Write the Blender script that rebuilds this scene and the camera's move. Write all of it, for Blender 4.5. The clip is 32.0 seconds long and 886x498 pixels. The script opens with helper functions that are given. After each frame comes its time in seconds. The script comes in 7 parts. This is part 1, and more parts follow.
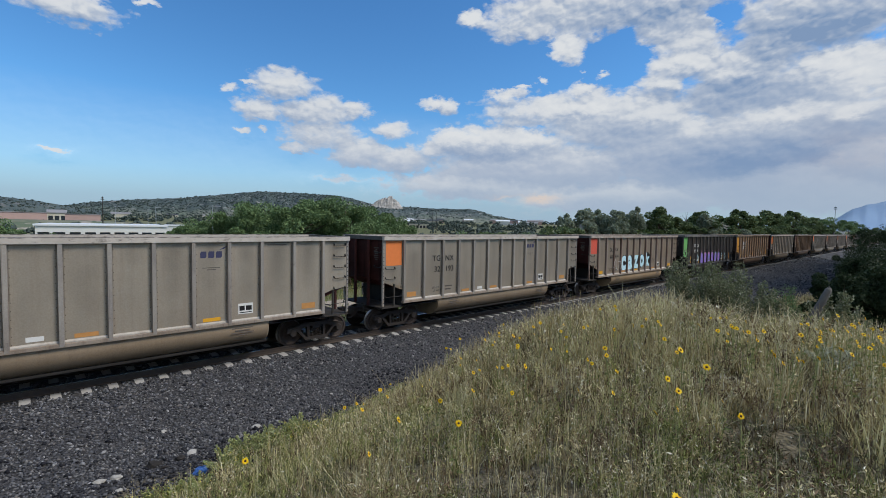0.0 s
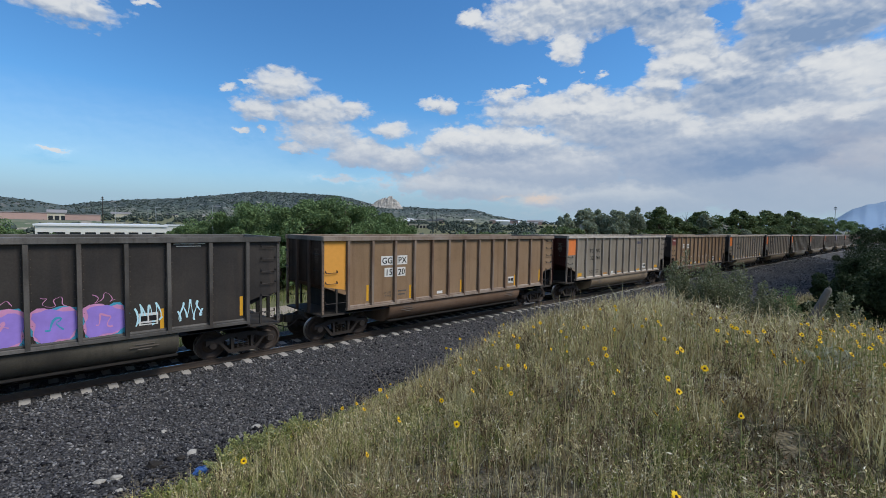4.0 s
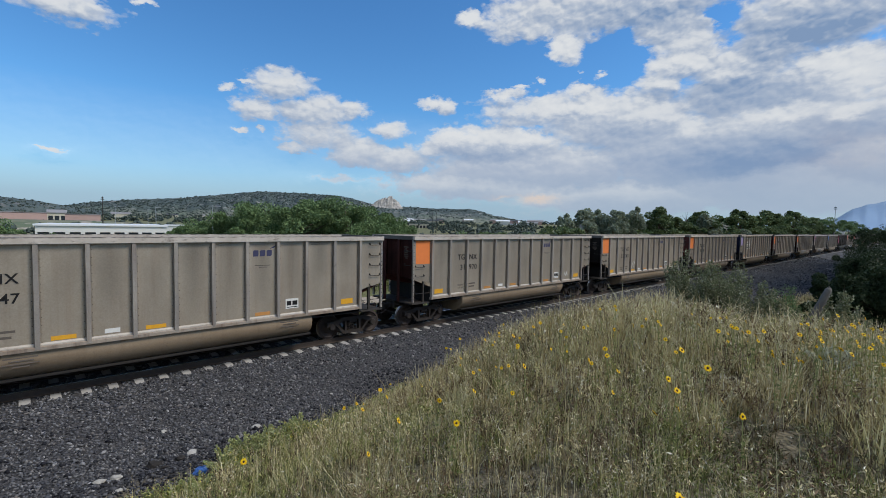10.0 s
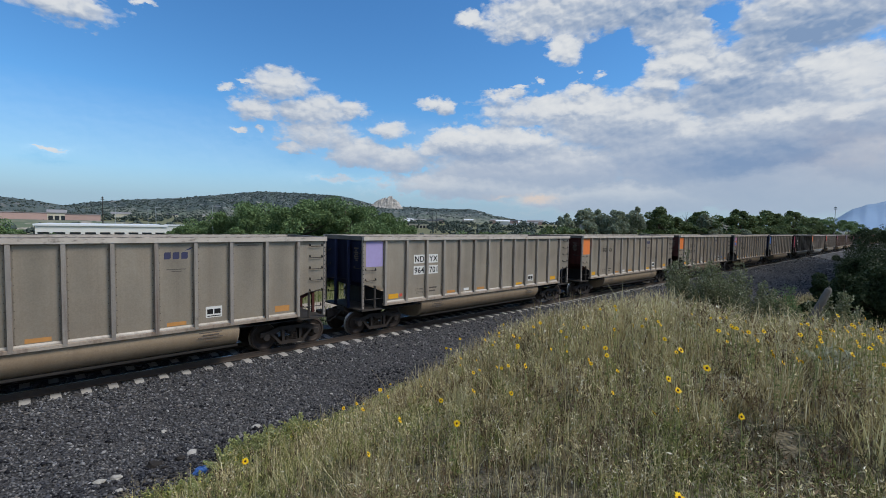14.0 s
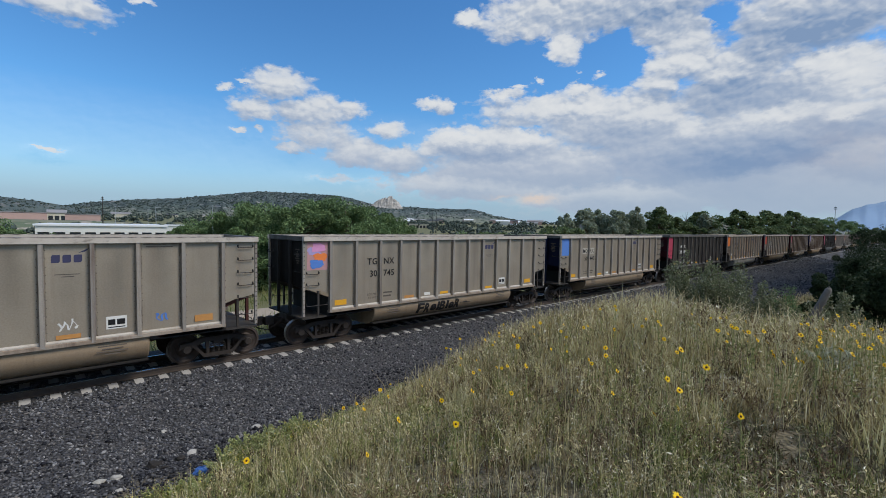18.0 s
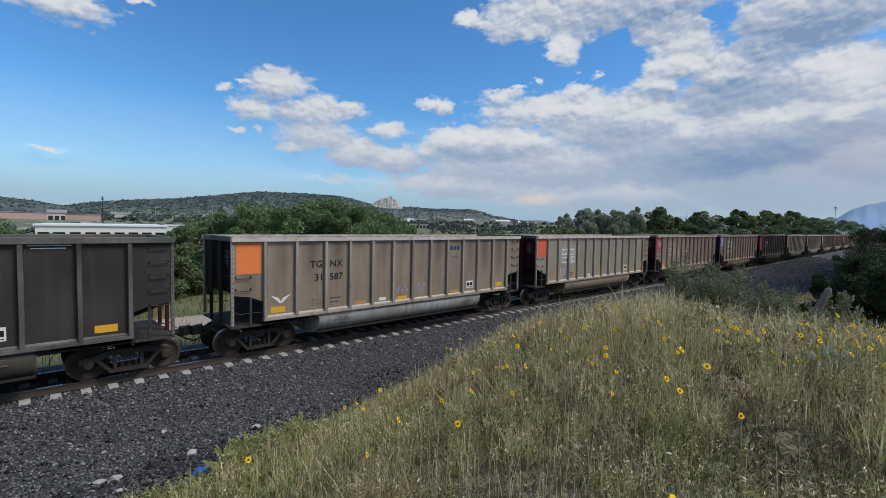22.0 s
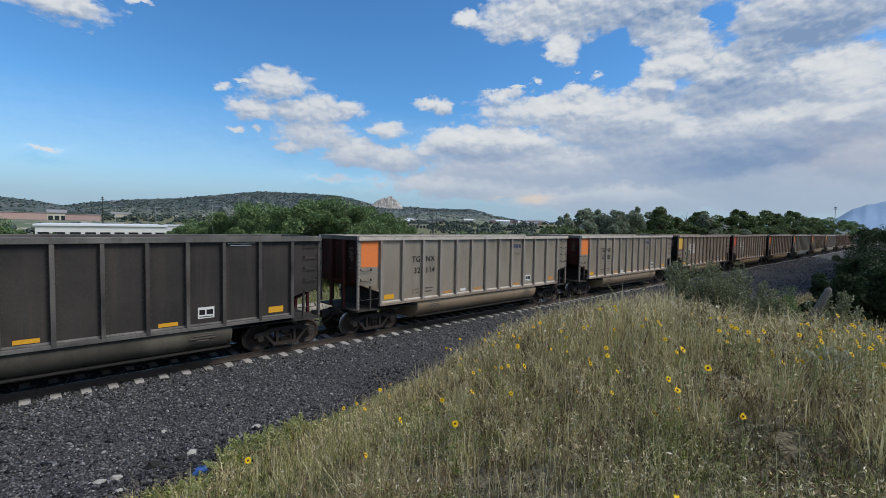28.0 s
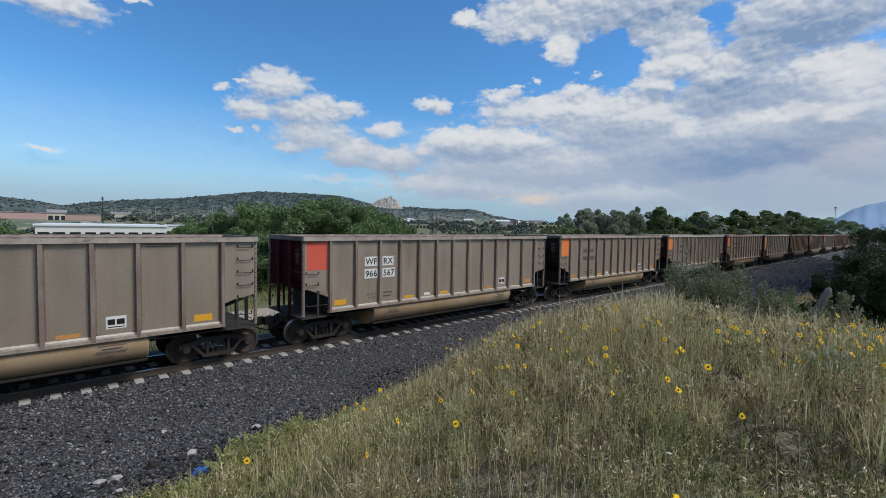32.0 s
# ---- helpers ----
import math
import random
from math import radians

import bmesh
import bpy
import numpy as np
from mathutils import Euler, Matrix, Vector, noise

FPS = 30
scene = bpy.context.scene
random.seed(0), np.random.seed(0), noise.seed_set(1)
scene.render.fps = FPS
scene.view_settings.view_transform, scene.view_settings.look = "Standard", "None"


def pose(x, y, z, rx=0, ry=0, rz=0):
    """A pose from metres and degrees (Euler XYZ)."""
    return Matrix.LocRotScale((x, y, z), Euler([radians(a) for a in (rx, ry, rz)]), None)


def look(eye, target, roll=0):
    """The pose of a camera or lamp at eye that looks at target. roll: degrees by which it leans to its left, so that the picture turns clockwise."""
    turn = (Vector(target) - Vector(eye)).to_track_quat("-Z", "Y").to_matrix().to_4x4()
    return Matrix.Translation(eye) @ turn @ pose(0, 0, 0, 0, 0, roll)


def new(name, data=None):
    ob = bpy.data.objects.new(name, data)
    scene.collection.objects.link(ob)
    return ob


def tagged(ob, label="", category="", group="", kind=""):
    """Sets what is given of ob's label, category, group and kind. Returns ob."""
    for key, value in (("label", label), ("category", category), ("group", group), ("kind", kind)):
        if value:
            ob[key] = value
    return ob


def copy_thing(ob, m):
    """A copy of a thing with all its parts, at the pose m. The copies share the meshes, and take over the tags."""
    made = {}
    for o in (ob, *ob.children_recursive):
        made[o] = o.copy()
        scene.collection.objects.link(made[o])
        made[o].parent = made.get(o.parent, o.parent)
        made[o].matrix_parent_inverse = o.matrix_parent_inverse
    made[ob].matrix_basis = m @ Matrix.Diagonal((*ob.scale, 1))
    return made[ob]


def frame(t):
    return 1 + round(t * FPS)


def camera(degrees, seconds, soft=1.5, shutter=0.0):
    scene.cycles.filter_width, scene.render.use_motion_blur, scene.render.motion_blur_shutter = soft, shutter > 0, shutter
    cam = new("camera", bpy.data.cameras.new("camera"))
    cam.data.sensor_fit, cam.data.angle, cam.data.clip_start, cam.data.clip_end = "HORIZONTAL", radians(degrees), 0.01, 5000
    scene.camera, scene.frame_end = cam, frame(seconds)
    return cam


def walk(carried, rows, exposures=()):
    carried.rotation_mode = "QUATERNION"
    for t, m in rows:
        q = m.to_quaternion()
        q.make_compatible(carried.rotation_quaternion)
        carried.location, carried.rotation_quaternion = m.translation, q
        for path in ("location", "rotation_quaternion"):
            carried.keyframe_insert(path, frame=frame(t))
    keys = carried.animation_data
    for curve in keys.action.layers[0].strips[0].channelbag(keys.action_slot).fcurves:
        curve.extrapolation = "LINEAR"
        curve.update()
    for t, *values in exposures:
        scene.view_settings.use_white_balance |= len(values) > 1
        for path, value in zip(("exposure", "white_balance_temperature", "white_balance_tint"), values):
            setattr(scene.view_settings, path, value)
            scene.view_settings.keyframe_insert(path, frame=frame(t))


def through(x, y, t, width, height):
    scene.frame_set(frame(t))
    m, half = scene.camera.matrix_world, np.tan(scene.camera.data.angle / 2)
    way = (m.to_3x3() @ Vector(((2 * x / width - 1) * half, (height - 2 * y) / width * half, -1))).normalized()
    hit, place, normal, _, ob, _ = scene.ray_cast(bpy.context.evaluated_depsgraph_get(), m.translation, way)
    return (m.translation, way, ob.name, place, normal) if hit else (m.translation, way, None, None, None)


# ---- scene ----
EXPOSURE, SKY_STRENGTH, SUN_STRENGTH, SKY_DEPTH, SKY_TONE = 0.02, 0.12, 3.25, 1.14, (0.62, 1.0, 1.25, 1.0)
CLOUD_LIT, CLOUD_BASE, CLOUD_LOW, CLOUD_HAZE, CLOUD_GLOW = (0.80, 0.83, 0.86), (0.24, 0.355, 0.555), (0.41, 0.52, 0.655), (0.36, 0.50, 0.655), 0.87
# the camera stands still on the bank beside the line; the track is the X axis, rail top at z = 0
EYE = (0.0, -16.395, 4.428)
YAW, TILT, LEAN = 0.7500, -0.0513, 1.031
AIM = (EYE[0] + math.sin(YAW) * math.cos(TILT), EYE[1] + math.cos(YAW) * math.cos(TILT), EYE[2] + math.sin(TILT))
cam = camera(88.6, 32.0, 0.8)
walk(cam, [(0.0, look(EYE, AIM, LEAN)), (32.0, look(EYE, AIM, LEAN))], [(0.0, EXPOSURE, 6500, 10), (32.0, EXPOSURE, 6500, 10)])

# ---- world and sun: evening light, the sun behind thin cloud ----
SUN_AZ, SUN_EL = 140.0, 47.0
world = bpy.data.worlds.new("evening_sky")
scene.world = world
world.use_nodes = True
wn = world.node_tree.nodes
sky = wn.new("ShaderNodeTexSky")
sky.sky_type = "NISHITA"
sky.sun_disc = False
sky.sun_elevation = radians(SUN_EL)
sky.sun_rotation = radians(SUN_AZ)
sky.altitude, sky.air_density, sky.dust_density, sky.ozone_density = 0.0, 1.0, 0.1, 1.5
wn["Background"].inputs["Strength"].default_value = SKY_STRENGTH
deep = wn.new("ShaderNodeHueSaturation")
deep.inputs["Saturation"].default_value = SKY_DEPTH
world.node_tree.links.new(sky.outputs[0], deep.inputs["Color"])
tone = wn.new("ShaderNodeMix")
tone.data_type, tone.blend_type = "RGBA", "MULTIPLY"
tone.inputs["Factor"].default_value = 1.0
tone.inputs["B"].default_value = SKY_TONE
world.node_tree.links.new(deep.outputs[0], tone.inputs["A"])
world.node_tree.links.new(tone.outputs["Result"], wn["Background"].inputs["Color"])

sun_data = bpy.data.lights.new("sun", "SUN")
sun_data.energy, sun_data.angle, sun_data.color = SUN_STRENGTH, radians(22), (0.975, 0.93, 0.84)
sun = new("sun", sun_data)
_a, _e = radians(SUN_AZ), radians(SUN_EL)
sun.matrix_basis = look((math.sin(_a) * math.cos(_e) * 50, math.cos(_a) * math.cos(_e) * 50, math.sin(_e) * 50), (0, 0, 0))

# ---- materials ----


class Mat:
    """A node material under construction."""

    def __init__(self, name, rough=0.7, metal=0.0):
        self.m = bpy.data.materials.new(name)
        self.m.use_nodes = True
        self.t = self.m.node_tree
        self.n = self.t.nodes
        self.b = self.n["Principled BSDF"]
        self.b.inputs["Roughness"].default_value = rough
        self.b.inputs["Metallic"].default_value = metal
        self.co = self.n.new("ShaderNodeTexCoord").outputs["Object"]

    def link(self, a, b):
        self.t.links.new(a, b)

    def world_co(self):
        self.co = self.n.new("ShaderNodeNewGeometry").outputs["Position"]
        return self

    def noise(self, scale, detail=4.0, rough=0.55, stretch=None, shift=(0, 0, 0)):
        co = self.co
        if stretch or any(shift):
            mp = self.n.new("ShaderNodeMapping")
            mp.inputs["Scale"].default_value = stretch or (1, 1, 1)
            mp.inputs["Location"].default_value = shift
            self.link(co, mp.inputs[0])
            co = mp.outputs[0]
        x = self.n.new("ShaderNodeTexNoise")
        x.inputs["Scale"].default_value = scale
        x.inputs["Detail"].default_value = detail
        x.inputs["Roughness"].default_value = rough
        self.link(co, x.inputs["Vector"])
        return x.outputs["Fac"]

    def cells(self, scale, out="Color", feature="F1"):
        x = self.n.new("ShaderNodeTexVoronoi")
        x.feature = feature
        x.inputs["Scale"].default_value = scale
        self.link(self.co, x.inputs["Vector"])
        return x.outputs[out]

    def ramp(self, fac, *stops):
        x = self.n.new("ShaderNodeValToRGB")
        el = x.color_ramp.elements
        while len(el) < len(stops):
            el.new(0.5)
        for e, (p, c) in zip(el, stops):
            e.position = p
            e.color = (*c, 1) if isinstance(c, tuple) else (c, c, c, 1)
        self.link(fac, x.inputs[0])
        return x.outputs["Color"]

    def mix(self, fac, a, b, mode="MIX"):
        x = self.n.new("ShaderNodeMix")
        x.data_type = "RGBA"
        x.blend_type = mode
        for sock, v in ((x.inputs["Factor"], fac), (x.inputs["A"], a), (x.inputs["B"], b)):
            if hasattr(v, "is_linked"):
                self.link(v, sock)
            elif isinstance(v, tuple):
                sock.default_value = (*v, 1)
            else:
                sock.default_value = v
        return x.outputs["Result"]

    def math(self, op, a, b=0.0, c=0.0):
        x = self.n.new("ShaderNodeMath")
        x.operation = op
        for sock, v in zip(x.inputs, (a, b, c)):
            if hasattr(v, "is_linked"):
                self.link(v, sock)
            else:
                sock.default_value = v
        return x.outputs[0]

    def random(self):
        return self.n.new("ShaderNodeObjectInfo").outputs["Random"]

    def island(self):
        return self.n.new("ShaderNodeNewGeometry").outputs["Random Per Island"]

    def color(self, c):
        if isinstance(c, tuple):
            self.b.inputs["Base Color"].default_value = (*c, 1)
        else:
            self.link(c, self.b.inputs["Base Color"])
        return self

    def bump(self, h, strength=0.3, dist=0.02):
        x = self.n.new("ShaderNodeBump")
        x.inputs["Strength"].default_value = strength
        x.inputs["Distance"].default_value = dist
        self.link(h, x.inputs["Height"])
        self.link(x.outputs[0], self.b.inputs["Normal"])
        return self

    def rough(self, r):
        self.link(r, self.b.inputs["Roughness"])
        return self


def car_paint(name, base, dust, rust, streak, rough=0.55, metal=0.0, panel=0.0):
    """Weathered car sheet: a base colour under dust, run-down streaks and rust."""
    k = Mat(name, rough, metal)
    k.b.inputs["Specular IOR Level"].default_value = 0.08 if metal == 0 else 0.4
    own = k.co
    apart = k.n.new("ShaderNodeVectorMath")
    apart.operation = "MULTIPLY_ADD"
    k.link(k.random(), apart.inputs[0])
    apart.inputs[1].default_value = (61.0, 47.0, 23.0)
    k.link(own, apart.inputs[2])
    k.co = apart.outputs[0]
    big = k.noise(0.55, 3)
    run = k.noise(1.3, 5, 0.65, (3.2, 3.2, 0.16))
    fine = k.noise(26, 3)
    c = k.mix(k.ramp(big, (0.36, 0.0), (0.68, 1.0)), base, dust)
    if panel:
        # soot settles in the middle of each panel, dust beside the ribs
        sep = k.n.new("ShaderNodeSeparateXYZ")
        k.link(own, sep.inputs[0])
        ax = k.math("ABSOLUTE", sep.outputs["X"])
        out = k.math("GREATER_THAN", ax, 4.04)
        u = k.math("FRACT", k.math("ADD", k.math("MULTIPLY", k.math("MULTIPLY", ax, 1 / 1.01), k.math("SUBTRACT", 1.0, out)), k.math("MULTIPLY", k.math("MULTIPLY_ADD", ax, 1 / 1.09, -4.04 / 1.09), out)))
        mid = k.ramp(k.math("SUBTRACT", 0.5, k.math("ABSOLUTE", k.math("SUBTRACT", u, 0.5))), (0.10, 0.0), (0.28, 0.6), (0.45, 1.0))
        soot = k.math("MULTIPLY", mid, k.ramp(k.noise(0.45, 3, 0.5, None, (3, 5, 2)), (0.36, 0.15), (0.58, 1.0)))
        high = k.ramp(k.math("MULTIPLY_ADD", sep.outputs["Z"], 0.36, -0.42), (0.1, 0.0), (0.5, 0.6), (0.85, 1.0), (0.99, 0.6))
        c = k.mix(k.math("MULTIPLY", k.math("MULTIPLY", soot, high), panel), c, tuple(v * 0.45 for v in base))
        # shade of the ribs and grime, painted as a dark band broken by noise
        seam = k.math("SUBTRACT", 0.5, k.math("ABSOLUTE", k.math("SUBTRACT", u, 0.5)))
        rib_shade_grime = k.math("MULTIPLY", k.ramp(seam, (0.058, 0.85), (0.095, 0.0)), k.ramp(k.noise(2.6, 5, 0.65, (2, 2, 0.6), (1, 2, 6)), (0.36, 0.1), (0.56, 1.0)))
        c = k.mix(rib_shade_grime, c, tuple(v * 0.28 for v in base))
    c = k.mix(k.math("MULTIPLY", k.ramp(run, (0.50, 0.0), (0.78, 1.0)), streak), c, rust)
    c = k.mix(k.math("MULTIPLY", k.ramp(k.noise(3.1, 6, 0.7, None, (7, 3, 1)), (0.60, 0.0), (0.74, 1.0)), 0.5 * streak), c, tuple(v * 0.55 for v in rust))
    c = k.mix(k.math("MULTIPLY_ADD", k.random(), 0.34, 0.0), c, tuple(v * 0.62 for v in base))
    c = k.mix(0.22, c, k.ramp(fine, (0.3, 0.25), (0.7, 0.8)), "SOFT_LIGHT")
    k.color(c).rough(k.ramp(run, (0.2, rough - 0.1), (0.8, rough + 0.2)))
    return k.bump(k.noise(1.7, 2), 0.25, 0.02).m


def chord_paint(name, base, dust, soot):
    """Top chord: scuffed metal with coal dust lying ragged along its upper edge."""
    k = Mat(name, 0.6)
    k.b.inputs["Specular IOR Level"].default_value = 0.1
    c = k.mix(k.ramp(k.noise(1.6, 6, 0.7), (0.38, 0.0), (0.62, 1.0)), base, dust)
    c = k.mix(k.ramp(k.noise(7.0, 5, 0.7, (0.5, 1, 1), (3, 0, 0)), (0.56, 0.0), (0.70, 0.8)), c, tuple(v * 0.4 for v in base))
    sep = k.n.new("ShaderNodeSeparateXYZ")
    k.link(k.co, sep.inputs[0])
    edge = k.math("ADD", k.math("MULTIPLY_ADD", sep.outputs["Z"], 6.0, -0.06), k.math("MULTIPLY_ADD", k.noise(3.0, 6, 0.7, (1, 0.3, 0.3), (8, 0, 0)), 0.5, -0.25))
    c = k.mix(k.ramp(edge, (0.30, 0.0), (0.42, 0.9)), c, soot)
    k.color(c)
    return k.bump(k.noise(5, 4), 0.2, 0.02).m


def plain(name, c, rough=0.6, metal=0.0, scale=14.0, spread=0.25, bump=0.1):
    """One colour with grain and patchy wear."""
    k = Mat(name, rough, metal)
    k.b.inputs["Specular IOR Level"].default_value = 0.22
    d = tuple(v * (1 - spread) for v in c)
    l = tuple(min(1, v * (1 + spread)) for v in c)
    k.color(k.mix(k.noise(scale, 5), k.mix(k.noise(scale * 0.13, 3), d, c), l))
    return k.bump(k.noise(scale * 2, 4), bump, 0.01).m


M = {}
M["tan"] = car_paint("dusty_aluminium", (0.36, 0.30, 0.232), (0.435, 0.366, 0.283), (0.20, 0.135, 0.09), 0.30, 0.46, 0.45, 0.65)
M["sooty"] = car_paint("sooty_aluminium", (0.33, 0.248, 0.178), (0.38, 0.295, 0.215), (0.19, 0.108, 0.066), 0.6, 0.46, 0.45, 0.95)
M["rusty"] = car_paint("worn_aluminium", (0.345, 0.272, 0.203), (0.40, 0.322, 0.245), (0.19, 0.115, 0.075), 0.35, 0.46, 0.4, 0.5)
M["brown"] = car_paint("brown_rusted_steel", (0.275, 0.176, 0.102), (0.32, 0.215, 0.135), (0.12, 0.065, 0.042), 0.6, 0.6, 0.0, 0.3)
M["dark"] = car_paint("black_car_paint", (0.040, 0.036, 0.034), (0.062, 0.054, 0.048), (0.10, 0.075, 0.06), 0.45, 0.5)
M["rib_tan"] = car_paint("bare_aluminium_rib", (0.30, 0.265, 0.235), (0.41, 0.36, 0.305), (0.13, 0.08, 0.055), 1.0, 0.55, 0.3)
M["rib_brown"] = car_paint("brown_rib", (0.18, 0.115, 0.08), (0.32, 0.255, 0.205), (0.07, 0.04, 0.03), 0.7, 0.6)
M["rib_dark"] = car_paint("worn_black_rib", (0.055, 0.05, 0.046), (0.17, 0.155, 0.14), (0.10, 0.06, 0.045), 0.5, 0.5)
M["chord_tan"] = chord_paint("pale_top_chord", (0.43, 0.375, 0.32), (0.54, 0.48, 0.42), (0.055, 0.048, 0.044))
M["chord_sooty"], M["chord_rusty"] = M["chord_tan"], chord_paint("rusty_top_chord", (0.30, 0.24, 0.20), (0.42, 0.36, 0.31), (0.05, 0.035, 0.03))
M["chord_brown"] = car_paint("brown_top_chord", (0.22, 0.16, 0.12), (0.36, 0.30, 0.25), (0.09, 0.05, 0.035), 0.7, 0.6)
M["chord_dark"] = car_paint("scuffed_top_chord", (0.08, 0.075, 0.07), (0.20, 0.185, 0.17), (0.05, 0.04, 0.035), 0.6, 0.5)
M["rib_sooty"], M["rib_rusty"] = M["rib_tan"], car_paint("rusty_rib", (0.20, 0.135, 0.105), (0.31, 0.25, 0.21), (0.10, 0.05, 0.035), 0.8, 0.55)
M["tub_sooty"] = car_paint("scraped_silver_tub", (0.36, 0.35, 0.33), (0.24, 0.215, 0.185), (0.10, 0.085, 0.07), 1.0, 0.4)
M["tub_tan"] = car_paint("dusty_tub", (0.325, 0.238, 0.155), (0.37, 0.28, 0.19), (0.17, 0.115, 0.075), 0.35, 0.55, 0.35)
M["tub_brown"] = car_paint("brown_tub", (0.17, 0.105, 0.07), (0.25, 0.17, 0.12), (0.10, 0.06, 0.04), 0.5, 0.6)
M["tub_dark"] = car_paint("dusty_black_tub", (0.055, 0.05, 0.042), (0.13, 0.115, 0.09), (0.03, 0.027, 0.025), 0.5, 0.6)
M["tub_rusty"] = car_paint("ochre_tub", (0.33, 0.225, 0.13), (0.37, 0.27, 0.17), (0.15, 0.10, 0.07), 0.35, 0.75)
M["sill_tan"] = M["sill_sooty"] = M["sill_rusty"] = car_paint("dusty_pale_sill", (0.44, 0.39, 0.33), (0.56, 0.51, 0.45), (0.20, 0.14, 0.10), 0.7, 0.7)
M["ledge_tan"], M["ledge_sooty"], M["ledge_rusty"] = M["sill_tan"], M["sill_tan"], M["sill_tan"]
M["sill_tan"] = M["sill_sooty"] = M["sill_rusty"] = car_paint("grimy_sill", (0.27, 0.21, 0.16), (0.40, 0.34, 0.28), (0.10, 0.06, 0.045), 0.9, 0.7)
M["ledge_brown"], M["ledge_dark"] = M["chord_brown"], M["chord_dark"]
M["sill_brown"], M["sill_dark"] = M["chord_brown"], M["chord_dark"]
M["end_red"] = car_paint("sooty_oxide_end", (0.105, 0.035, 0.030), (0.05, 0.026, 0.024), (0.016, 0.014, 0.014), 0.95, 0.6)
M["end_tan"] = car_paint("sooty_tan_end", (0.11, 0.08, 0.065), (0.07, 0.055, 0.05), (0.02, 0.018, 0.017), 0.9, 0.6)
M["end_blue"] = car_paint("sooty_blue_end", (0.024, 0.032, 0.085), (0.02, 0.025, 0.05), (0.012, 0.012, 0.015), 0.9, 0.6)
M["end_dark"] = car_paint("sooty_black_end", (0.03, 0.028, 0.027), (0.045, 0.04, 0.037), (0.015, 0.014, 0.013), 0.6, 0.6)
M["end_crimson"] = car_paint("sooty_crimson_end", (0.085, 0.016, 0.024), (0.05, 0.014, 0.02), (0.018, 0.012, 0.013), 0.9, 0.6)
M["steel"] = plain("dusty_black_steel", (0.045, 0.039, 0.034), 0.7, 0.0, 9, 0.4, 0.3)
M["truck"] = plain("dirty_cast_steel", (0.036, 0.029, 0.025), 0.75, 0.0, 11, 0.45, 0.4)
M["wheel"] = plain("rolled_wheel_steel", (0.050, 0.038, 0.032), 0.65, 0.2, 16, 0.35, 0.15)
M["tread"] = plain("polished_tread", (0.30, 0.29, 0.28), 0.3, 0.9, 16, 0.2, 0.05)
M["rivet"] = plain("rusty_rivet", (0.10, 0.075, 0.058), 0.7, 0.0, 20, 0.4, 0.1)
M["grab"] = plain("dark_grab_iron", (0.035, 0.03, 0.028), 0.6, 0.2)
PATCH = {"orange": (0.72, 0.20, 0.055), "red": (0.60, 0.10, 0.065), "green": (0.16, 0.42, 0.13), "yellow": (0.66, 0.42, 0.08), "amber": (0.70, 0.32, 0.06),
         "purple": (0.36, 0.30, 0.52), "blue": (0.09, 0.20, 0.52), "crimson": (0.38, 0.05, 0.085), "pink": (0.46, 0.25, 0.25), "maroon": (0.16, 0.045, 0.04)}
for _k, _c in PATCH.items():
    M[_k] = plain(_k + "_panel_paint", _c, 0.55, 0.0, 7, 0.14, 0.05)
M["marker"] = plain("yellow_reflector", (0.66, 0.33, 0.03), 0.45, 0.0, 18, 0.22, 0.05)
M["marker_old"] = plain("faded_orange_reflector", (0.46, 0.22, 0.07), 0.6, 0.0, 9, 0.35, 0.05)
M["white"] = plain("white_stencil", (0.66, 0.64, 0.60), 0.6, 0.0, 20, 0.15, 0.03)
M["black"] = plain("black_stencil", (0.014, 0.013, 0.013), 0.6, 0.0, 20, 0.2, 0.03)
M["faint"] = plain("faded_stencil", (0.11, 0.09, 0.075), 0.7, 0.0, 20, 0.2, 0.03)
M["pale_patch"] = plain("pale_overpaint", (0.47, 0.42, 0.35), 0.6, 0.0, 5, 0.12, 0.03)
M["cyan_spray"] = plain("pale_cyan_spray_paint", (0.50, 0.72, 0.78), 0.45, 0.0, 9, 0.18, 0.03)
M["violet_spray"] = plain("violet_spray_paint", (0.30, 0.20, 0.58), 0.45, 0.0, 3, 0.35, 0.03)
M["pink_spray"] = plain("pink_spray_paint", (0.58, 0.26, 0.44), 0.45, 0.0, 5, 0.3, 0.03)
M["teal_spray"] = plain("teal_spray_paint", (0.06, 0.30, 0.44), 0.45, 0.0, 5, 0.3, 0.03)
M["logo"] = plain("navy_logo_paint", (0.05, 0.05, 0.10), 0.55, 0.0, 20, 0.15, 0.03)
_k = Mat("sleeper_concrete", 0.85)
_k.color(_k.mix(_k.noise(30, 5), _k.mix(_k.random(), (0.33, 0.31, 0.29), (0.46, 0.44, 0.41)), (0.30, 0.28, 0.26))).bump(_k.noise(60, 3), 0.2, 0.01)
M["concrete"] = _k.m
M["rail"] = plain("brown_rail_web", (0.07, 0.054, 0.044), 0.75, 0.1, 8, 0.3, 0.2)
M["railhead"] = plain("polished_rail_head", (0.42, 0.41, 0.40), 0.25, 1.0, 4, 0.15, 0.02)

# ---- mesh helpers ----


def mesh_of(name, bm, mat, smooth=False):
    me = bpy.data.meshes.new(name)
    bmesh.ops.recalc_face_normals(bm, faces=bm.faces)
    bm.to_mesh(me)
    bm.free()
    me.materials.append(mat)
    if smooth:
        me.polygons.foreach_set("use_smooth", [True] * len(me.polygons))
    return me


